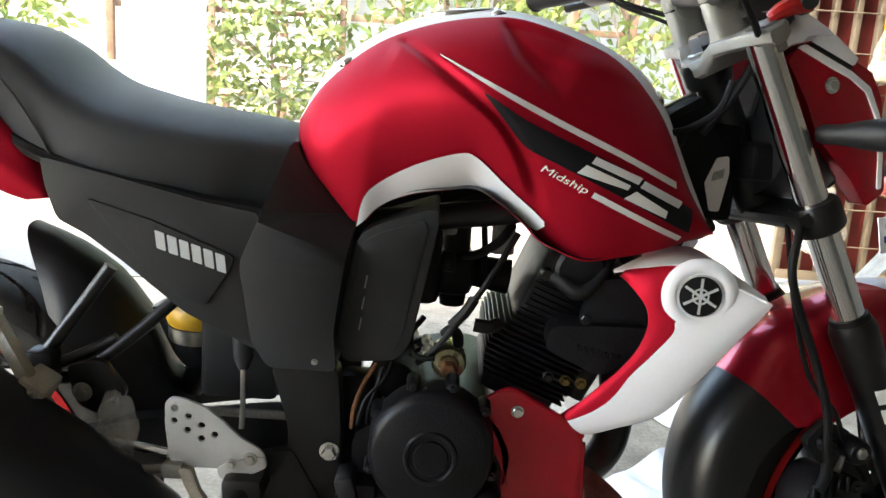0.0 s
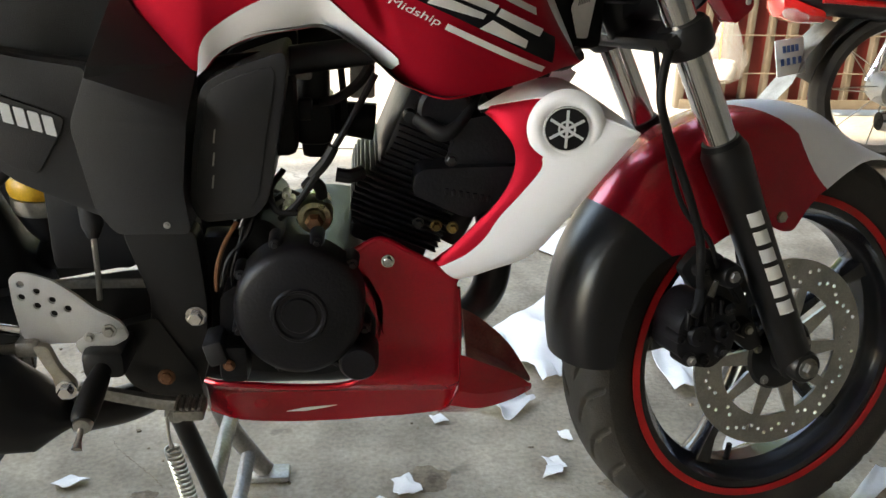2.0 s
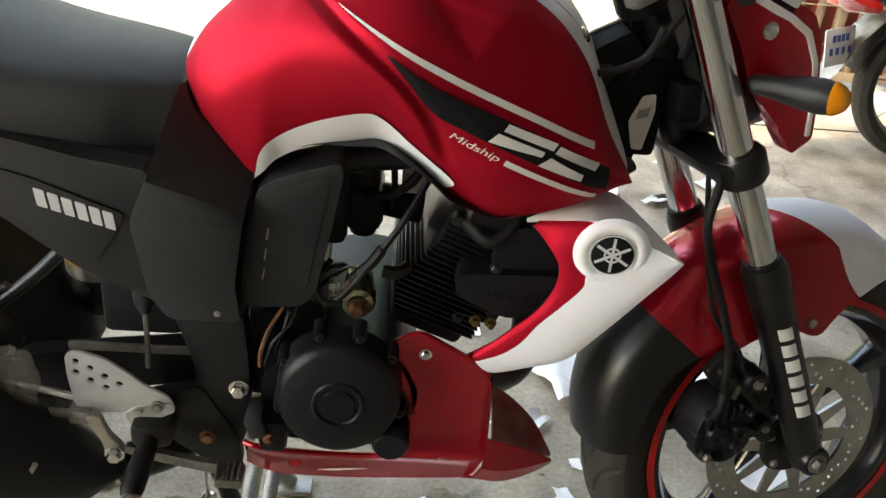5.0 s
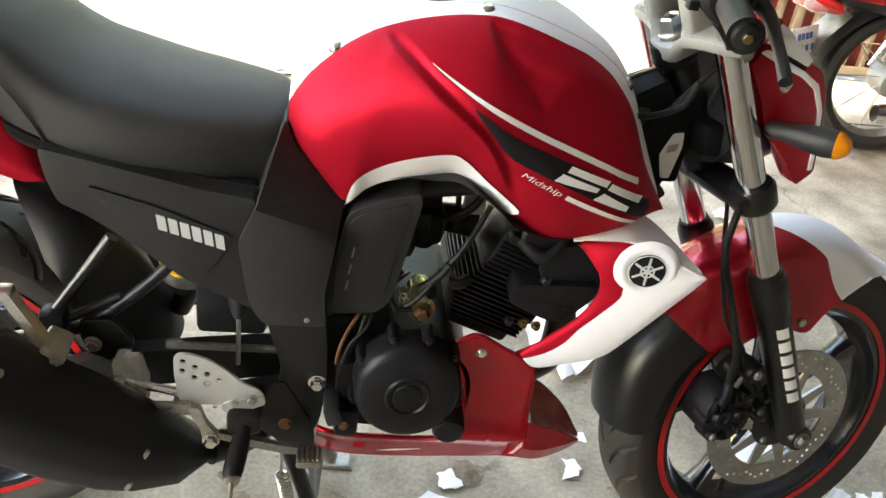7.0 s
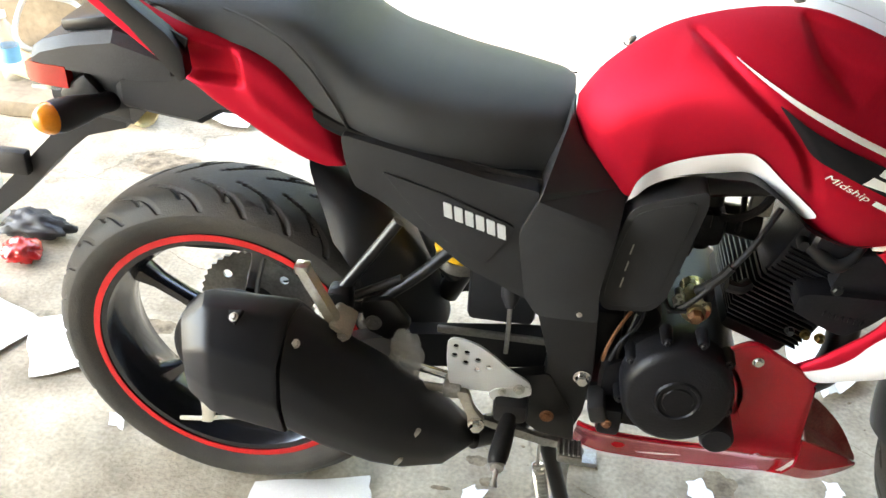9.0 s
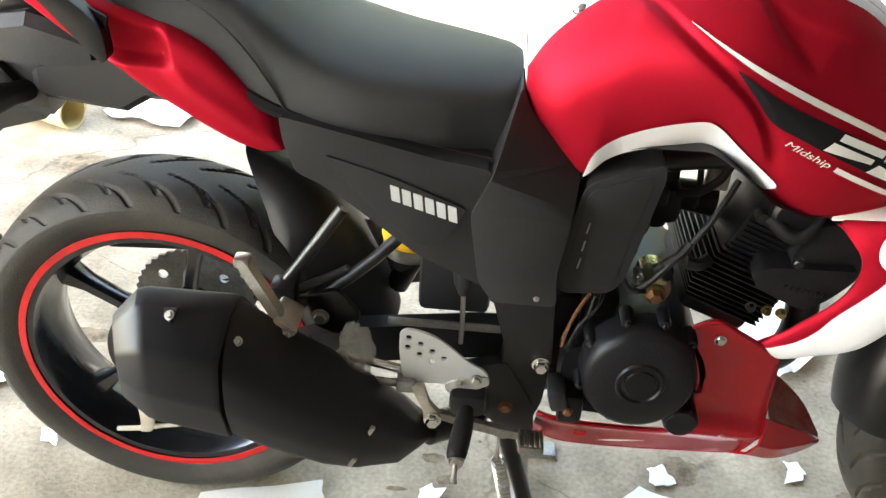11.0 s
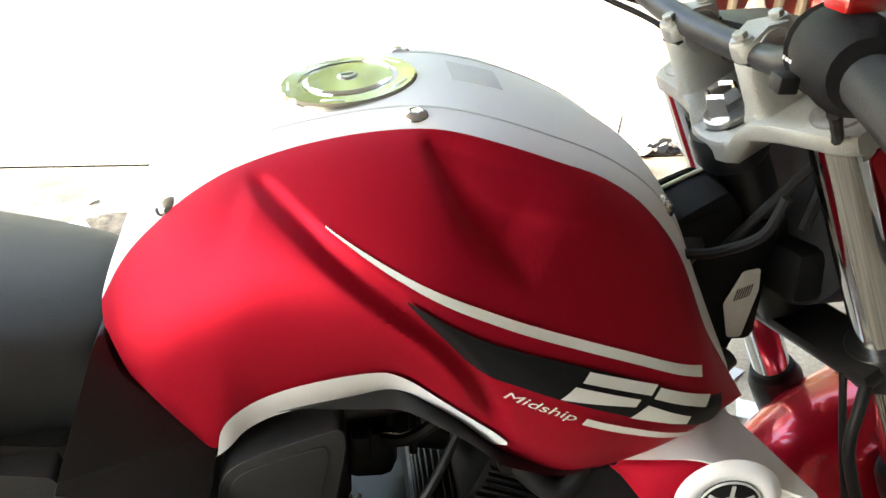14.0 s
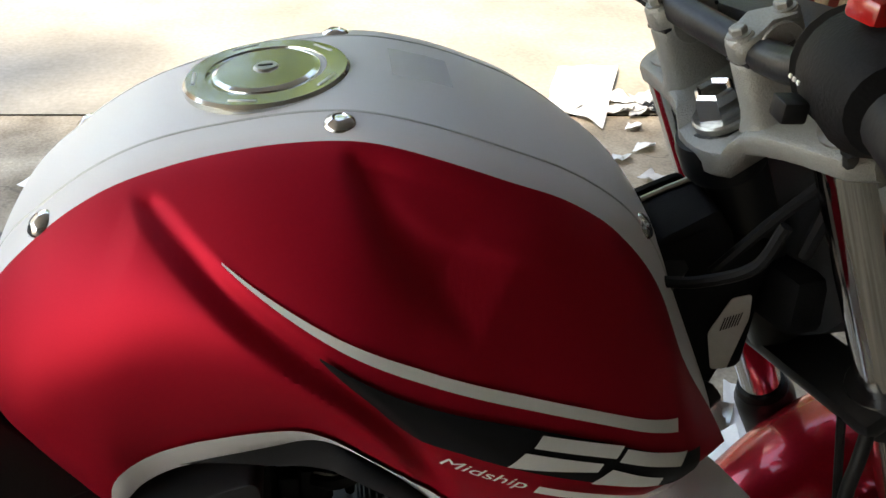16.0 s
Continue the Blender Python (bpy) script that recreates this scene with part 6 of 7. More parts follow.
for sg in (-1, 1):
    part("grab_rail", plate(rounded([(-.16, .985), (-.115, .940), (-.06, .890), (-.015, .838), (.0, .822), (.007, .830), (.005, .862), (-.012, .884), (-.05, .914), (-.10, .965), (-.13, .99)], .006), sg * .150 - .011, .022, .006), BLACK_SATIN, BIKE, "black passenger grab rail")
part("rail_infill", plate(rounded([(-.06, .902), (-.03, .893), (.008, .874), (.004, .855), (.006, .826), (-.02, .85)], .003), -.1475, .004, .001), BLACK_PLASTIC, TAIL)
UNDER = part("undertail", skin([[(x, y, z) for y, z in ((-w, z0 + .012), (-w, z1), (w, z1), (w, z0 + .012), (w * .8, z0), (-w * .8, z0))] for x, w, z0, z1 in ((.11, .08, .735, .80), (.012, .080, .738, .80), (-.02, .08, .718, .795), (-.06, .08, .722, .790), (-.125, .075, .728, .775), (-.135, .07, .737, .765))]), BLACK_PLASTIC, BIKE, "black plastic undertail", smooth=20)
TL = part("tail_lamp_housing", skin([[(x, y, z) for y, z in ((-w, z0), (-w, z1 - .014), (-w + .012, z1), (w - .012, z1), (w, z1 - .014), (w, z0))] for x, w, z0, z1 in ((-.05, .08, .785, .822), (-.095, .085, .782, .838), (-.125, .085, .782, .846), (-.185, .08, .784, .834), (-.235, .074, .784, .818), (-.252, .07, .786, .806))]), GREY_PLASTIC, BIKE, "dark grey rear lamp housing with red lens", smooth=20)
part("rear_lens", skin([[(x, y, z) for y, z in ((-w, z0), (-w, z1), (w, z1), (w, z0))] for x, w, z0, z1 in ((-.200, .079, .757, .788), (-.235, .077, .758, .788), (-.258, .072, .760, .789), (-.264, .068, .763, .785))]), RED_LENS, TL, "red rear lamp lens")
part("rear_reflector", box(-.258, -.205, -.074, .074, .749, .7565, .002), CLEAR_PLASTIC, TL)
part("lamp_lid", box(-.205, -.115, -.062, .062, .838, .856, .006, to=Matrix.Translation((-.16, 0, .846)) @ Matrix.Rotation(radians(-10), 4, "Y") @ Matrix.Translation((.16, 0, -.846))), BLACK_SATIN, TL)
part("lamp_stem", skin([[(x, y, z) for y, z in ((-.055, z0), (-.062, z0 + .012), (-.062, z1), (.062, z1), (.062, z0 + .012), (.055, z0))] for x, z0, z1 in ((-.236, .722, .757), (-.205, .724, .780), (-.185, .706, .785), (-.125, .70, .786))]), GREY_PLASTIC, TL, smooth=20)
part("stem_boss", box(-.215, -.160, -.076, -.055, .728, .766, .008, to=Matrix.Translation((-.19, 0, .747)) @ Matrix.Rotation(radians(-38), 4, "Y") @ Matrix.Translation((.19, 0, -.747))), BLACK_PLASTIC, TL)
HOLD = part("plate_holder", skin([[(x, y, z) for y, z in ((-w, z0), (-w, z1), (w, z1), (w, z0))] for x, w, z0, z1 in ((-.14, .05, .69, .752), (-.20, .052, .672, .722), (-.256, .054, .624, .668), (-.317, .055, .560, .606), (-.373, .056, .514, .550), (-.46, .06, .436, .462))]), BLACK_PLASTIC, BIKE, "black number plate holder arm")
part("side_reflector", box(-.345, -.296, -.070, -.05, .600, .640, .006), BLACK_PLASTIC, HOLD)
part("reflector_lens", box(-.349, -.343, -.068, -.052, .604, .634, .002), RED_LENS, HOLD)
part("number_plate", box(-.45, -.435, -.09, .09, .40, .52, .002, to=Matrix.Translation((-.02, 0, .02))), PAPER, HOLD)
for sg in (-1, 1):
    indicator(HOLD, (-.145, sg * .05, .735), (-.200, sg * .172, .750), "black rear indicator with amber tip", 1.3)

# ---------------------------------------------------------------- yard planting and fence
def leaves(n, centre, size, seed, leaf=.05, hollow=.35):
    """Many small folded leaves in an uneven cloud."""
    rnd = np.random.RandomState(seed)
    verts, faces = [], []
    c = np.array(centre)
    while len(faces) < 2 * n:
        d = rnd.normal(size=3)
        d /= np.linalg.norm(d)
        r = rnd.uniform(hollow, 1) ** .6
        lump = 1 + .45 * noise.noise(Vector(d * 2.1) + Vector((seed, 0, 0))) + .25 * noise.noise(Vector(d * 5) + Vector((0, seed, 0)))
        p = c + d * r * lump * np.array(size)
        if p[2] < .02:
            continue
        a = rnd.normal(size=3)
        a /= np.linalg.norm(a)
        b = np.cross(a, rnd.normal(size=3))
        b /= np.linalg.norm(b)
        s = leaf * rnd.uniform(.6, 1.4)
        k = len(verts)
        verts += [tuple(p - a * s), tuple(p + b * s * .42 + np.array((0, 0, .15 * s))), tuple(p + a * s), tuple(p - b * s * .42 + np.array((0, 0, .15 * s)))]
        faces += [(k, k + 1, k + 2), (k, k + 2, k + 3)]
    me = bpy.data.meshes.new("leaves")
    me.from_pydata(verts, [], faces)
    return me


def plant(name, label, x, y, h, w, n, seed, leaf=.05, trunk=.04, clear=.3, flowers=0):
    T = thing(name, label, "tree" if name == "tree" else "shrub", "planting behind the yard")
    rnd = random.Random(seed)
    part("trunk", tube([(x, y, 0), (x + .04, y + .02, h * .3), (x - .03, y, h * .6), (x + .02, y, h * .85)], [trunk, trunk * .8, trunk * .55, trunk * .25], 10), BARK, T)
    for k in range(6):
        a = rnd.uniform(0, 6.28)
        z = h * rnd.uniform(.25, .6)
        part("limb", tube([(x, y, z), (x + w * .4 * math.cos(a), y + w * .4 * math.sin(a), z + h * .18), (x + w * .75 * math.cos(a), y + w * .75 * math.sin(a), z + h * .3)], [trunk * .5, trunk * .3, trunk * .12], 8), BARK, T)
    me = leaves(n, (x, y, h * (clear + (1 - clear) / 2)), (w, w * .8, h * (1 - clear) * .55), seed, leaf)
    me.materials.append(LEAF)
    o = new("crown", me)
    o.parent = T
    if flowers:
        me = leaves(flowers, (x, y - w * .25, h * .75), (w * .9, w * .6, h * .3), seed + 50, .045, .7)
        me.materials.append(PETAL)
        o = new("blossom", me)
        o.parent = T
    return T


plant("shrub", "bright green shrub with red blossoms", -3.3, 6.4, 1.9, .95, 1500, 11, .06, flowers=60)
plant("shrub", "sunlit yellow-green shrub before the trellis", -.75, 6.2, 1.15, .75, 1300, 12, .045, .02, .05)
plant("shrub", "sunlit climbing shrub on the fence", .6, 6.8, 2.1, 1.0, 1700, 13, .05, .03, .1)
plant("shrub", "leafy shrub beside the fence", 2.1, 6.6, 2.2, 1.05, 1700, 14, .055, .03, .1)
plant("shrub", "low leafy shrub by the fence", 3.7, 6.9, 1.8, 1.0, 1300, 15, .055, .03, .1)
plant("tree", "broad green tree behind the fence", -2.4, 9.6, 8.0, 2.9, 6500, 16, .13, .14, .22)
plant("tree", "tall green tree behind the fence", 1.2, 9.9, 8.6, 3.0, 7000, 17, .13, .15, .2)
plant("tree", "tall green tree behind the fence", 4.8, 9.6, 8.0, 2.9, 6000, 18, .13, .14, .22)
FENCE = thing("wooden_fence", "weathered wooden fence with a slatted trellis", "fence")
for k in range(13):
    x = -2.6 + k * .55
    part("post", box(x - .035, x + .035, 7.65, 7.72, 0, 1.75, .006), WOOD, FENCE)
for z in (.35, 1.0, 1.62):
    part("rail", box(-2.6, 4.0, 7.72, 7.75, z - .03, z + .03, .004), WOOD, FENCE)
for k in range(15):
    z = .22 + k * .1
    part("slat", box(-1.55, -.42, 7.62, 7.645, z, z + .055, .003), PLASTER if k % 2 else CARD, FENCE)
for k in range(5):
    part("picket", box(-2.05 + k * .10, -1.99 + k * .10, 7.60, 7.63, .05, 1.7, .004), WOOD, FENCE)
POTS = thing("plant_pots", "stacked pots and bundles beside the pillar", "pots")
for k in range(5):
    part("pot", lathe([(0, 0), (.10, 0), (.14, .24), (.15, .25), (.13, .25), (.12, .05), (0, .04)], (-2.05 + .16 * (k % 3), 5.9 + .12 * (k // 3), .30 * (k // 3)), axis="z", n=18), (CARD, PLASTER, GATE_RED)[k % 3], POTS)

# ---------------------------------------------------------------- the other motorcycle by the gate
B2 = thing("parked_scooter", "dark underbone motorcycle parked along the gate", "motorcycle")
BY = 1.78


def old_wheel(x, z, r):
    m = Matrix.Translation((x, BY, z))
    W = part("wheel", lathe([(r - .055, -.035), (r - .03, -.045), (r - .008, -.035), (r, -.012), (r, .012), (r - .008, .035), (r - .03, .045), (r - .055, .035)], n=56, closed=True, m=m), RUBBER, B2)
    part("rim", lathe([(r - .057, -.030), (r - .05, -.03), (r - .06, 0), (r - .05, .03), (r - .057, .03), (r - .072, 0)], n=56, closed=True, m=m), DULL_STEEL, W)
    part("hub", lathe([(0, -.06), (.05, -.055), (.055, -.03), (.055, .03), (.05, .055), (0, .06)], n=28, m=m), CAST_ALU, W)
    for k in range(9):
        a = 2 * math.pi * k / 9
        for s in (-1, 1):
            b = a + s * .35
            part("wire_spoke", tube([(x + .05 * math.cos(a), BY - .03 * s, z + .05 * math.sin(a)), (x + (r - .062) * math.cos(b), BY, z + (r - .062) * math.sin(b))], .002, 5, 1), STEEL, W)
    return W


old_wheel(2.53, .272, .27)
old_wheel(3.68, .272, .27)
part("seat", skin([[(x, BY + w * math.cos(a) , z + h * math.sin(a)) for a in np.linspace(0, 2 * math.pi, 15)[:-1]] for x, z, w, h in ((2.12, .655, .05, .015), (2.22, .655, .10, .03), (2.5, .665, .115, .04), (2.75, .645, .11, .04), (2.95, .64, .08, .04), (3.02, .64, .04, .02))]), SEAT_VINYL, B2, "black seat")
part("tail_body", skin([[(x, BY + w * math.cos(a), z + h * math.sin(a)) for a in np.linspace(0, 2 * math.pi, 17)[:-1]] for x, z, w, h in ((2.08, .585, .05, .03), (2.2, .575, .085, .055), (2.45, .56, .10, .065), (2.8, .53, .11, .09), (3.05, .47, .10, .11), (3.2, .46, .07, .10))]), BLACK_SATIN, B2, "black and red tail bodywork")
part("body_stripe", tube([(2.2, BY - .098, .575), (2.45, BY - .112, .562), (2.75, BY - .122, .545)], .010, 8), RED_LENS, B2)
LAMP = part("tail_lamp", skin([[(x, BY + w * math.cos(a), z + h * math.sin(a)) for a in np.linspace(0, 2 * math.pi, 13)[:-1]] for x, z, w, h in ((2.075, .555, .03, .02), (2.088, .550, .07, .042), (2.14, .535, .10, .045), (2.22, .52, .098, .03))]), RED_LENS, B2, "red tail lamp with clear centre")
part("clear_lens", skin([[(x, BY - .082 + w * math.cos(a), z + h * math.sin(a)) for a in np.linspace(0, 2 * math.pi, 13)[:-1]] for x, z, w, h in ((2.085, .532, .012, .012), (2.11, .528, .03, .022), (2.16, .52, .022, .014))]), CLEAR_PLASTIC, LAMP)
part("grab_handle", tube([(2.20, BY - .10, .685), (2.24, BY - .12, .675), (2.32, BY - .125, .635), (2.55, BY - .12, .625)], .011, 10), CHROME, B2, "chrome grab rail")
part("grab_handle", tube([(2.20, BY + .10, .685), (2.24, BY + .12, .675), (2.32, BY + .125, .635), (2.55, BY + .12, .625)], .011, 10), CHROME, B2)
part("handle_pad", tube([(2.10, BY - .07, .69), (2.15, BY - .09, .69), (2.20, BY - .10, .686)], .015, 10), HOSE, B2)
fend = [[(2.53 + (.305) * math.cos(radians(d)), BY + .055 * u, .272 + (.305 - .03 * u * u) * math.sin(radians(d))) for d in range(30, 186, 12)] for u in np.linspace(-1, 1, 7)]
part("mudguard", shell(fend, .003), BLACK_PLASTIC, B2, "black rear mudguard")
part("plate_bracket", skin([[(x, BY + s * w, z) for s in (-1, 1)] for x, z, w in ((2.28, .50, .06), (2.20, .40, .065), (2.16, .30, .06), (2.05, .16, .05))], closed=False), DULL_STEEL, B2)
PL = part("number_plate", mapped(box(-.085, .085, -.002, .002, -.058, .058, .004), lambda c: Matrix.Translation((2.135, BY - .07, .392)) @ Matrix.Rotation(radians(35), 4, "Z") @ Matrix.Rotation(radians(-14), 4, "X") @ c), PAPER, B2, "white number plate with blue bars")
INK = mat("plate_ink", (0.05, 0.12, 0.35), 0.5)
for z, w in ((.026, .05), (-.014, .07)):
    for k in range(4):
        part("plate_bar", mapped(box(-.009, .009, -.004, -.0025, -.011, .011, 0), lambda c: Matrix.Translation((2.135, BY - .07, .392)) @ Matrix.Rotation(radians(35), 4, "Z") @ Matrix.Rotation(radians(-14), 4, "X") @ (c + Vector((w * (k - 1.5) * .5, 0, z)))), INK, PL)
for dy in (-.13, .13):
    SH = part("shock", tube([(2.53, BY + dy, .27), (2.57, BY + dy, .36), (2.60, BY + dy, .44)], [.014, .022, .022], 14, 1), CHROME, B2, "chrome shock absorber")
    part("shock_cap", tube([(2.60, BY + dy, .44), (2.625, BY + dy, .51)], .026, 14, 1), BLACK_SATIN, SH)
part("swingarm", tube([(2.50, BY - .10, .27), (2.75, BY - .10, .29), (2.98, BY - .09, .31)], .018, 12), DULL_STEEL, B2)
part("silencer", tube([(2.42, BY - .17, .205), (2.5, BY - .17, .205), (2.9, BY - .165, .19), (3.05, BY - .14, .185), (3.25, BY - .08, .19)], [.030, .037, .036, .022, .018], 18), CHROME, B2, "chrome silencer")
part("heat_shield", tube([(2.50, BY - .19, .225), (2.85, BY - .187, .215)], [.028, .028], 14, 1), STEEL, B2)
part("step_bracket", tube([(2.68, BY - .13, .30), (2.74, BY - .155, .245), (2.80, BY - .13, .30)], .009, 8), CAST_ALU, B2)
part("step_rubber", tube([(2.74, BY - .16, .27), (2.86, BY - .21, .27)], .016, 12, 1), HOSE, B2)
part("engine", box(2.95, 3.30, BY - .12, BY + .12, .20, .40, .03), DULL_STEEL, B2)
part("leg_shield", skin([[(x, BY + y, z) for y in (-.17, -.08, 0, .08, .17)] for x, z in ((3.30, .30), (3.36, .50), (3.42, .70), (3.40, .85))], closed=False), GATE_RED, B2)
part("fork", tube([(3.68, BY - .08, .272), (3.60, BY - .08, .50), (3.48, BY - .05, .86)], .016, 12), DULL_STEEL, B2)
part("fork", tube([(3.68, BY + .08, .272), (3.60, BY + .08, .50), (3.48, BY + .05, .86)], .016, 12), DULL_STEEL, B2)
part("handlebar", tube([(3.36, BY - .30, .93), (3.42, BY - .12, .92), (3.44, BY, .90), (3.42, BY + .12, .92), (3.36, BY + .30, .93)], .012, 10), BLACK_SATIN, B2)
part("side_stand", tube([(3.0, BY + .08, .20), (2.98, BY + .16, .06), (2.97, BY + .19, .008)], .009, 8), DULL_STEEL, B2)

# plastic bags hanging on the gate
def bag(x, z0, z1, w, seed, tint=None):
    B = thing("plastic_bag", "clear plastic bag hanging from the gate", "bag", "bags on the gate")
    rows = []
    for k in range(13):
        t = k / 12
        z = z0 + (z1 - z0) * t
        r = w * (.25 + .75 * min(1, (1 - t) * 1.5)) * (1 if k else .5)
        rows.append([(x + r * math.cos(a) * (1 + .25 * noise.noise(Vector((math.cos(a) * 2, math.sin(a) * 2, t * 4 + seed)))), GY - .06 + .45 * r * math.sin(a), z) for a in np.linspace(0, 2 * math.pi, 29)[:-1]])
    part("film", skin(rows), CLEAR_PLASTIC, B)
    part("handle", tube([(x - .01, GY - .05, z1 - .01), (x, GY - .03, z1 + .07), (x + .01, GY - .02, z1 + .10)], .004, 6), CLEAR_PLASTIC, B)
    part("straw", tube([(x - .02, GY - .06, z0 + .06), (x - .03, GY - .06, z1 + .03)], .004, 8, 1), AMBER, B)
    part("contents", lathe([(0, 0), (w * .5, .01), (w * .6, .05), (w * .45, .08), (0, .085)], (x, GY - .06, z0 + .01), axis="z", n=20), tint or PAPER_GREY, B)


bag(2.21, .15, .43, .09, 1.0)
bag(2.35, .84, 1.09, .07, 2.0, CARD)
bag(2.61, .75, 1.04, .08, 3.0, CARD)

# ---------------------------------------------------------------- papers and litter on the floor
def sheet(name, corners, label, category, material=PAPER, curl=.02, seed=1, lift=.003, n=10, group=""):
    """A sheet of paper with four corners on the floor, creased and curled."""
    a, b, c, d = (np.array((*q, 0)[:3], float) for q in corners)
    g = []
    for i in range(n + 1):
        row = []
        for j in range(n + 1):
            u, v = i / n, j / n
            p = (a * (1 - u) + b * u) * (1 - v) + (d * (1 - u) + c * u) * v - np.array((.0, .028, .0))
            w = noise.noise(Vector((u * 2.5 + seed * 7.1, v * 2.5, seed)))
            fold = abs(((u * 1.3 + v * .8 + seed * .37) % 1) - .5) * 2
            p = p + np.array((.3 * curl * w, .3 * curl * w, lift + curl * (.55 + .45 * w) * (.25 + .75 * max(u * (1 - v), .3 * fold))))
            row.append(tuple(p))
        g.append(row)
    return tagged(part(name, shell(g, .0012), material, None, smooth=25), label, category, group)


G1 = "papers scattered on the floor"
sheet("paper_sheet", [(.672, -.050), (.773, .053), (.966, -.012), (.90, -.082)], "large folded white paper sheet on the concrete floor", "paper", PAPER, .03, 1, group=G1)
sheet("card_sheet", [(1.08, -.16), (1.12, -.070), (1.50, -.040), (1.52, -.17)], "pale wrapping sheet under the front tyre", "paper", PAPER_GREY, .006, 2, .002, group=G1)
sheet("paper_sheet", [(1.02, .61), (1.20, .72), (1.19, .45), (1.09, .37)], "crumpled drawing sheet standing up behind the belly pan", "paper", PAPER, .10, 3, group=G1)
sheet("paper_sheet", [(.945, .313), (1.035, .345), (1.075, .338), (1.01, .258)], "folded white sheet lying under the belly pan", "paper", PAPER, .05, 4, group=G1)
sheet("paper_sheet", [(1.335, .60), (1.46, .62), (1.41, .345), (1.34, .34)], "white paper seen through the front wheel", "paper", PAPER, .06, 5, group=G1)
sheet("paper_sheet", [(1.405, .52), (1.50, .585), (1.545, .735), (1.50, .77)], "bright torn sheet on the floor behind the fork", "paper", PAPER, .03, 17, group=G1)
sheet("paper_sheet", [(1.36, .14), (1.41, .23), (1.57, .21), (1.46, .11)], "torn white paper behind the front wheel", "paper", PAPER, .03, 6, group=G1)
sheet("paper_sheet", [(1.51, .00), (1.61, .09), (1.64, .07), (1.55, .00)], "narrow folded paper strip by the wheel", "paper", PAPER, .02, 7, group=G1)
sheet("paper_sheet", [(.005, -.10), (.009, -.045), (.209, .008), (.225, -.05)], "white sheet lying behind the stand", "paper", PAPER, .01, 8, group=G1)
sheet("paper_sheet", [(-.62, .30), (-.50, .36), (-.40, .20), (-.52, .14)], "rounded pale sheet behind the rear wheel", "paper", PAPER, .03, 9, group=G1)
sheet("paper_sheet", [(-.95, .20), (-.80, .42), (-.58, .30), (-.66, .10)], "rounded pale sheet beside the rear wheel", "paper", PAPER_GREY, .03, 10, group=G1)
sheet("paper_sheet", [(.79, .10), (.82, .11), (.84, .07), (.80, .06)], "white paper under the belly pan", "paper", PAPER, .02, 11, group=G1)
sheet("paper_sheet", [(1.422, 2.10), (1.511, 2.34), (1.733, 2.39), (1.56, 1.91)], "bright white sheet lying in the sun", "paper", PAPER, .05, 12, group=G1)
sheet("paper_sheet", [(-.06, 1.60), (-.02, 1.64), (.09, 1.56), (.05, 1.52)], "torn paper on the floor", "paper", PAPER, .03, 13, group=G1)
sheet("paper_sheet", [(1.36, .66), (1.42, .72), (1.49, .69), (1.43, .58)], "crumpled silver foil behind the wheel", "foil", STEEL, .07, 14, group=G1)
sheet("paper_sheet", [(1.34, .83), (1.44, .92), (1.56, .86), (1.40, .74)], "newspaper sheet on the floor", "paper", PAPER_GREY, .03, 15, group=G1)
sheet("paper_sheet", [(1.18, 1.10), (1.32, 1.22), (1.46, 1.10), (1.28, .95)], "newspaper sheet on the floor", "paper", PAPER, .02, 16, group=G1)
rnd = random.Random(4)
for x, y, s in ((1.063, .115, .028), (.394, 0, .024), (.277, .124, .03), (.881, .276, .02), (1.102, .213, .018), (1.66, .06, .026), (1.70, .075, .02), (.409, 0, .026), (1.066, .135, .024), (-.30, .055, .03), (.0, 1.774, .022), (.94, .62, .02), (1.28, .45, .02)):
    a = rnd.uniform(0, 3)
    ca, sa = math.cos(a) * s, math.sin(a) * s
    sheet("paper_scrap", [(x - ca, y - sa), (x + sa * .6, y - ca * .6), (x + ca, y + sa), (x - sa * .6, y + ca * .6)], "small torn scrap of white paper on the floor", "paper scrap", PAPER, .012, rnd.random() * 9, n=4, group="paper scraps")
for k in range(26):
    x, y = (1.35 + .5 * rnd.random(), 1.15 + .95 * rnd.random()) if k < 16 else (1.62 + .2 * rnd.random(), 2.02 + .13 * rnd.random())
    s, a = .03 + .04 * rnd.random(), rnd.uniform(0, 3)
    ca, sa = math.cos(a) * s, math.sin(a) * s
    sheet("paper_scrap", [(x - ca, y - sa), (x + sa * .6, y - ca * .6), (x + ca, y + sa), (x - sa * .6, y + ca * .6)], "crumpled litter scrap near the yard edge", "litter", (PAPER, PAPER_GREY, BLACK_FILM, SILVER_DECAL)[k % 4], .04, rnd.random() * 9, n=5, group="litter near the yard edge")
for k in range(9):
    x, y, s = .22 + .16 * rnd.random(), 2.00 + .07 * rnd.random(), .02 + .03 * rnd.random()
    sheet("paper_scrap", [(x - s, y), (x, y - s * .5), (x + s, y), (x, y + s * .6)], "crumpled wrapper on the floor joint", "litter", (PAPER_GREY, SILVER_DECAL)[k % 2], .03, rnd.random() * 9, n=4, group="wrappers on the joint")
BG = thing("plastic_bag", "knotted clear bag of purple cloth on the ground", "bag")
crumple("film", (1.90, 2.03, .045), .085, .055, 5.0, CLEAR_PLASTIC, BG, "")
crumple("cloth", (1.90, 2.02, .032), .06, .03, 7.0, mat("purple_cloth", (0.15, 0.13, 0.32), 0.8), BG, "")
# clutter behind the tail: pipe, cloth, bundle, ledge
LEDGE = tagged(part("ledge", box(-3.2, -1.0, 1.20, 1.62, 0, .055, .012), WALL_TAN), "low worn concrete ledge", "ledge", kind="structure")
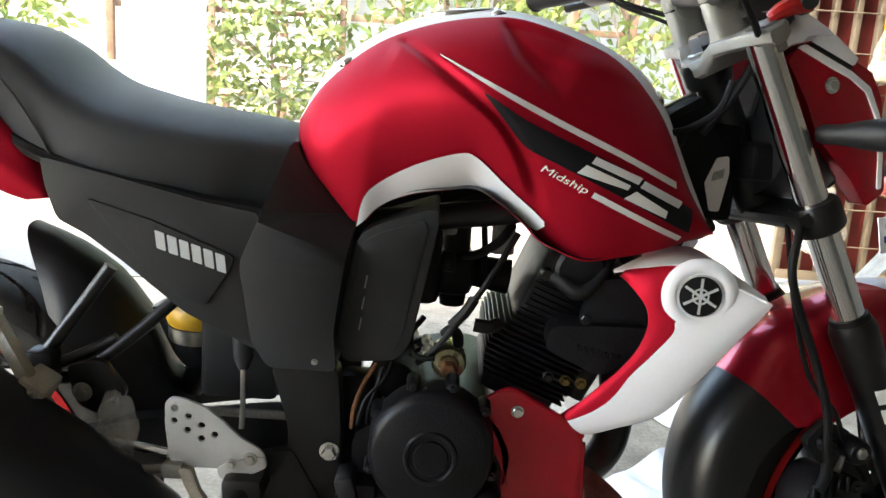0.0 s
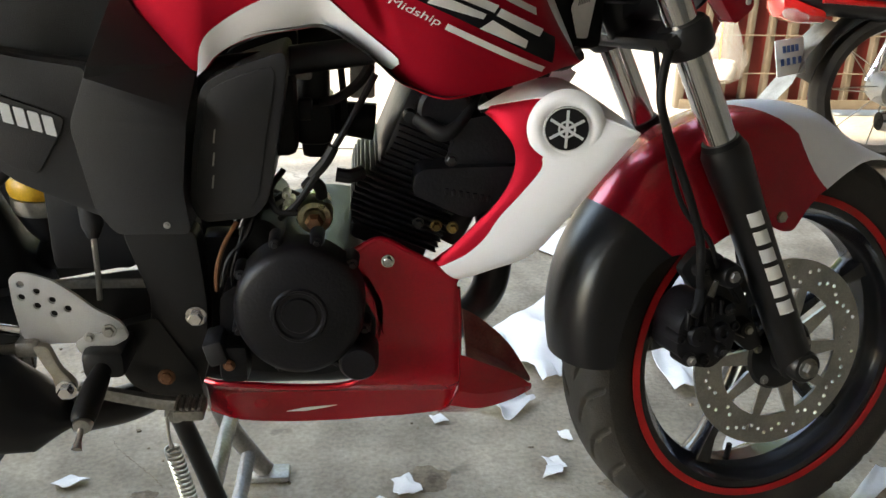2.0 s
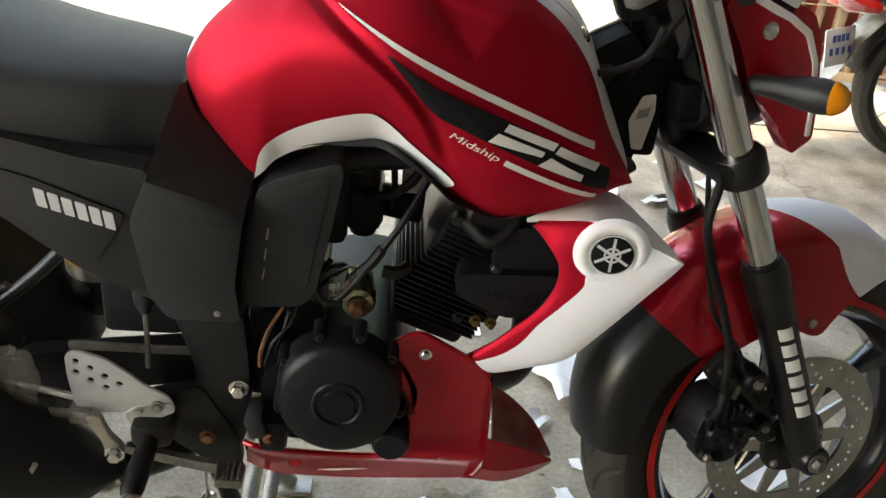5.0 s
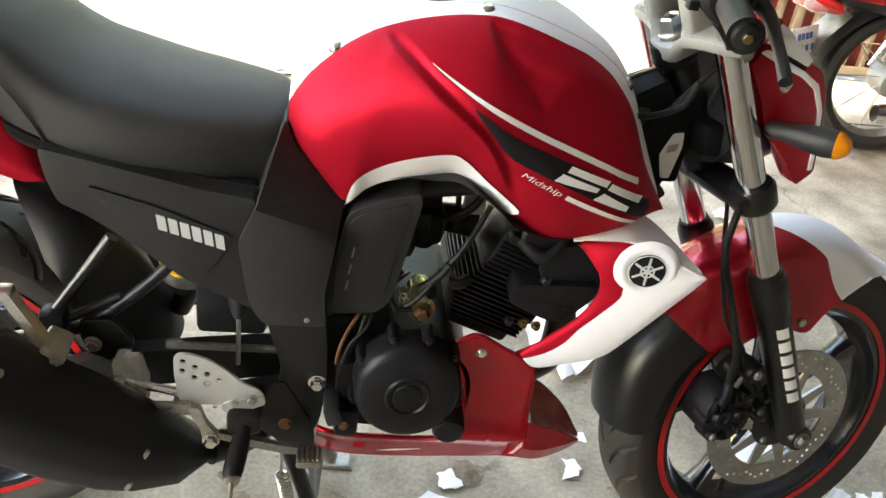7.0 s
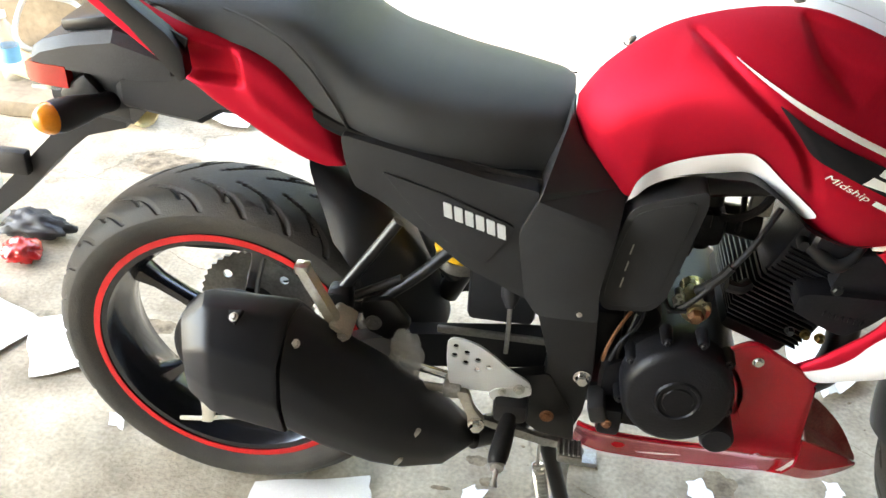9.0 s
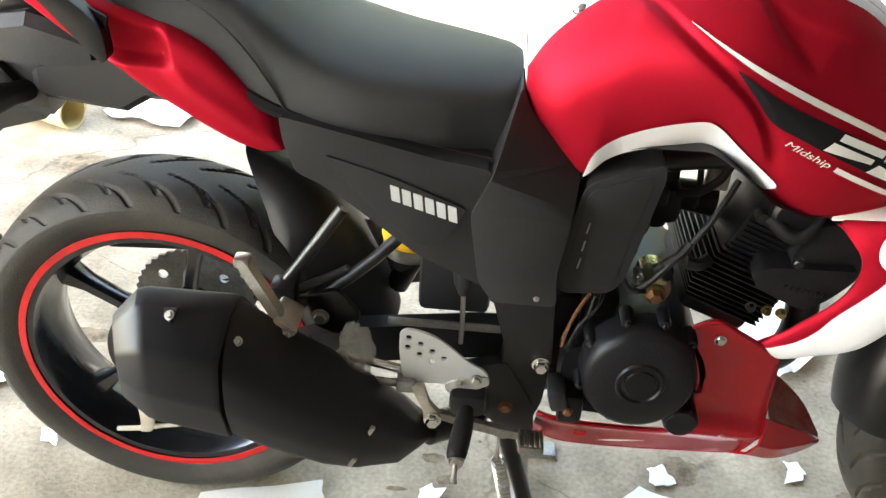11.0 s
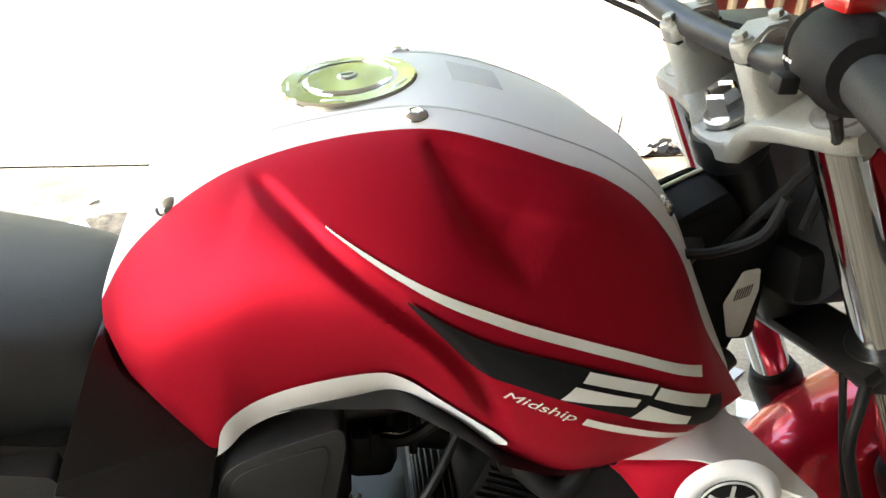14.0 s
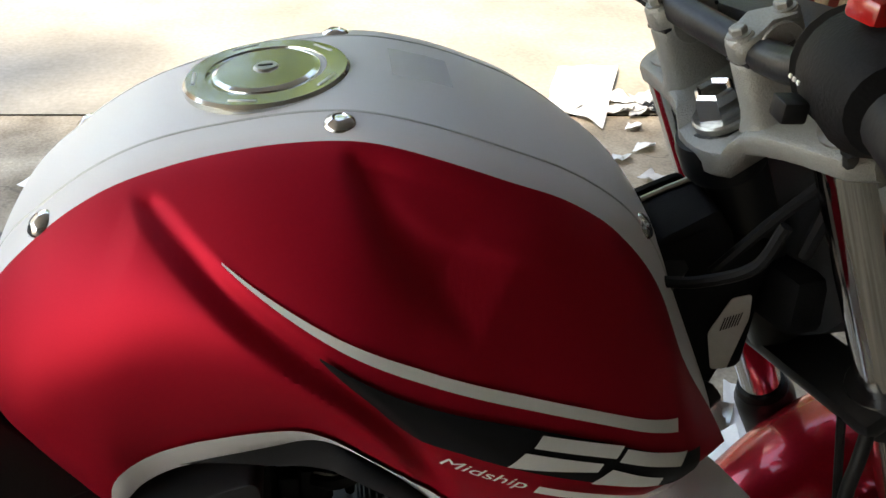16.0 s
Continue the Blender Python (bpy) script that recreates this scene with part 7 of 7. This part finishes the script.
PIPE = tagged(part("plastic_pipe", lathe([(.045, -.35), (.052, -.35), (.052, .35), (.045, .35)], n=30, closed=True, m=Matrix.Translation((-.745, 1.235, .052)) @ Matrix.Rotation(radians(-112), 4, "Z") @ Matrix.Translation((0, -.35, 0))), mat("yellowed_pipe", (0.62, 0.5, 0.25), 0.5)), "yellowed plastic pipe lying on the floor", "pipe")
sheet("cloth", [(-.70, 1.36), (-.594, 1.50), (-.40, 1.44), (-.455, 1.28)], "crumpled white cloth on the floor", "cloth", PAPER, .07, 21)
BUN = tagged(crumple("black_bundle", (-.775, .60, .035), .10, .036, 9.0, BLACK_PLASTIC, None, "", .4, .8, 70), "rolled black plastic bundle on the floor", "bundle")
tagged(crumple("red_bag", (-.75, .50, .028), .05, .026, 2.0, RED_LENS, None, "", .8, .9, 70), "small red plastic bag on the floor", "bag")
BOT = thing("plastic_bottle", "clear plastic bottle with a blue label", "bottle")
part("bottle_body", lathe([(0, 0), (.03, 0), (.033, .01), (.033, .14), (.028, .16), (.014, .19), (.013, .205), (0, .205)], (-1.24, 1.36, .055), axis="z", n=28), CLEAR_PLASTIC, BOT)
part("label_band", lathe([(.0335, .06), (.0338, .06), (.0338, .11), (.0335, .11)], (-1.24, 1.36, .055), axis="z", n=28, closed=True), mat("blue_label", (0.15, 0.42, 0.65), 0.5), BOT)
part("bottle_cap", lathe([(0, .22), (.014, .22), (.015, .205), (.015, .2)], (-1.24, 1.36, .055), axis="z", n=20), PAPER, BOT)
HOSEC = tagged(part("hose_coil", tube([(-1.18 + .12 * math.cos(a), 1.52 + .03 * math.sin(a * 3), .175 + .11 * math.sin(a)) for a in np.linspace(0, 12, 50)], .009, 8, 1), PAPER_GREY), "loops of pale hose against the ledge", "hose")

# broken spot in the floor with loose dirt, and grit lying about
DIRT = mat("brown_dirt", (0.17, 0.125, 0.08), 0.95, 0.0, 0.4, 40, 200, 1.0, color2=(0.30, 0.235, 0.16))


def dirt_patch(cx, cy, rx, ry, seed):
    grid = []
    for j in range(7):
        f = j / 6
        row = []
        for i in range(40):
            a = 2 * math.pi * i / 40
            k = f * (1 + .32 * noise.noise(Vector((math.cos(a) * 1.6, math.sin(a) * 1.6, seed))) + .12 * noise.noise(Vector((math.cos(a) * 6, math.sin(a) * 6, seed))))
            x, y = cx + rx * k * math.cos(a), cy + ry * k * math.sin(a)
            row.append((x, y, .0008 + (1 - f) * .0025 + .0018 * (1 - f * f) * noise.noise(Vector((x * 70, y * 70, seed)))))
        grid.append(row)
    return skin(grid)


def crack(line, width, seed):
    """A jagged hairline crack filled with dirt."""
    pts = cr(line, 14)
    rows = []
    for k, (x, y) in enumerate(pts):
        jx, jy = .004 * noise.noise(Vector((k * .7, seed, 0))), .004 * noise.noise(Vector((k * .7, seed, 5)))
        w = width * (.35 + .65 * abs(noise.noise(Vector((k * .31, seed, 9))))) * min(1.0, k / 4, (len(pts) - 1 - k) / 4 + .05)
        rows.append([(x + jx, y + jy - w, .0009), (x + jx, y + jy + w, .0009)])
    return skin(rows, closed=False)


for line, width, seed in (([(.58, .035), (.604, .018), (.633, .004), (.652, -.009), (.689, -.013), (.726, -.021)], .0026, 1.0), ([(.314, .217), (.334, .184), (.372, .142), (.408, .102), (.426, .076)], .0022, 2.0),
                          ([(1.10, .26), (1.17, .21), (1.22, .22), (1.30, .16)], .0020, 3.0), ([(-.45, .62), (-.33, .55), (-.25, .57), (-.10, .46)], .0028, 4.0), ([(-.90, .95), (-.72, .90), (-.60, .97), (-.42, .92)], .003, 5.0)):
    part("crack", crack(line, width, seed), DIRT, FLOOR)
for cx, cy, rx, ry, seed in ((.40, .06, .022, .012, 3.0), (.425, .01, .016, .012, 4.0), (.34, -.02, .020, .005, 5.0), (1.16, .05, .03, .015, 6.0), (-.35, .32, .05, .03, 7.0), (-.60, 1.02, .11, .06, 8.0), (.30, 1.25, .09, .05, 9.0), (.12, 1.62, .13, .06, 10.0)):
    part("dirt_patch", dirt_patch(cx, cy, rx, ry, seed), DIRT, FLOOR)
part("dirt_patch", dirt_patch(.853, .078, .034, .034, 2.0), DIRT, FLOOR)
rnd = random.Random(77)
grit = bmesh.new()
for k in range(90):
    x, y, r = rnd.uniform(.1, 2.0), rnd.uniform(-.35, 1.0), rnd.choice((.002, .003, .003, .005))
    q = bmesh.ops.create_icosphere(grit, subdivisions=1, radius=r, matrix=Matrix.Translation((x, y, r * .35)) @ Matrix.Rotation(rnd.uniform(0, 6.2), 4, "Z") @ Matrix.Diagonal((rnd.uniform(.8, 1.8), 1, .55, 1)))
    for v in q["verts"]:
        v.co += Vector((rnd.uniform(-.25, .25) * r, rnd.uniform(-.25, .25) * r, 0))
tagged(part("grit", grit, DIRT), "small brown grit scattered on the concrete floor", "grit", kind="stuff")
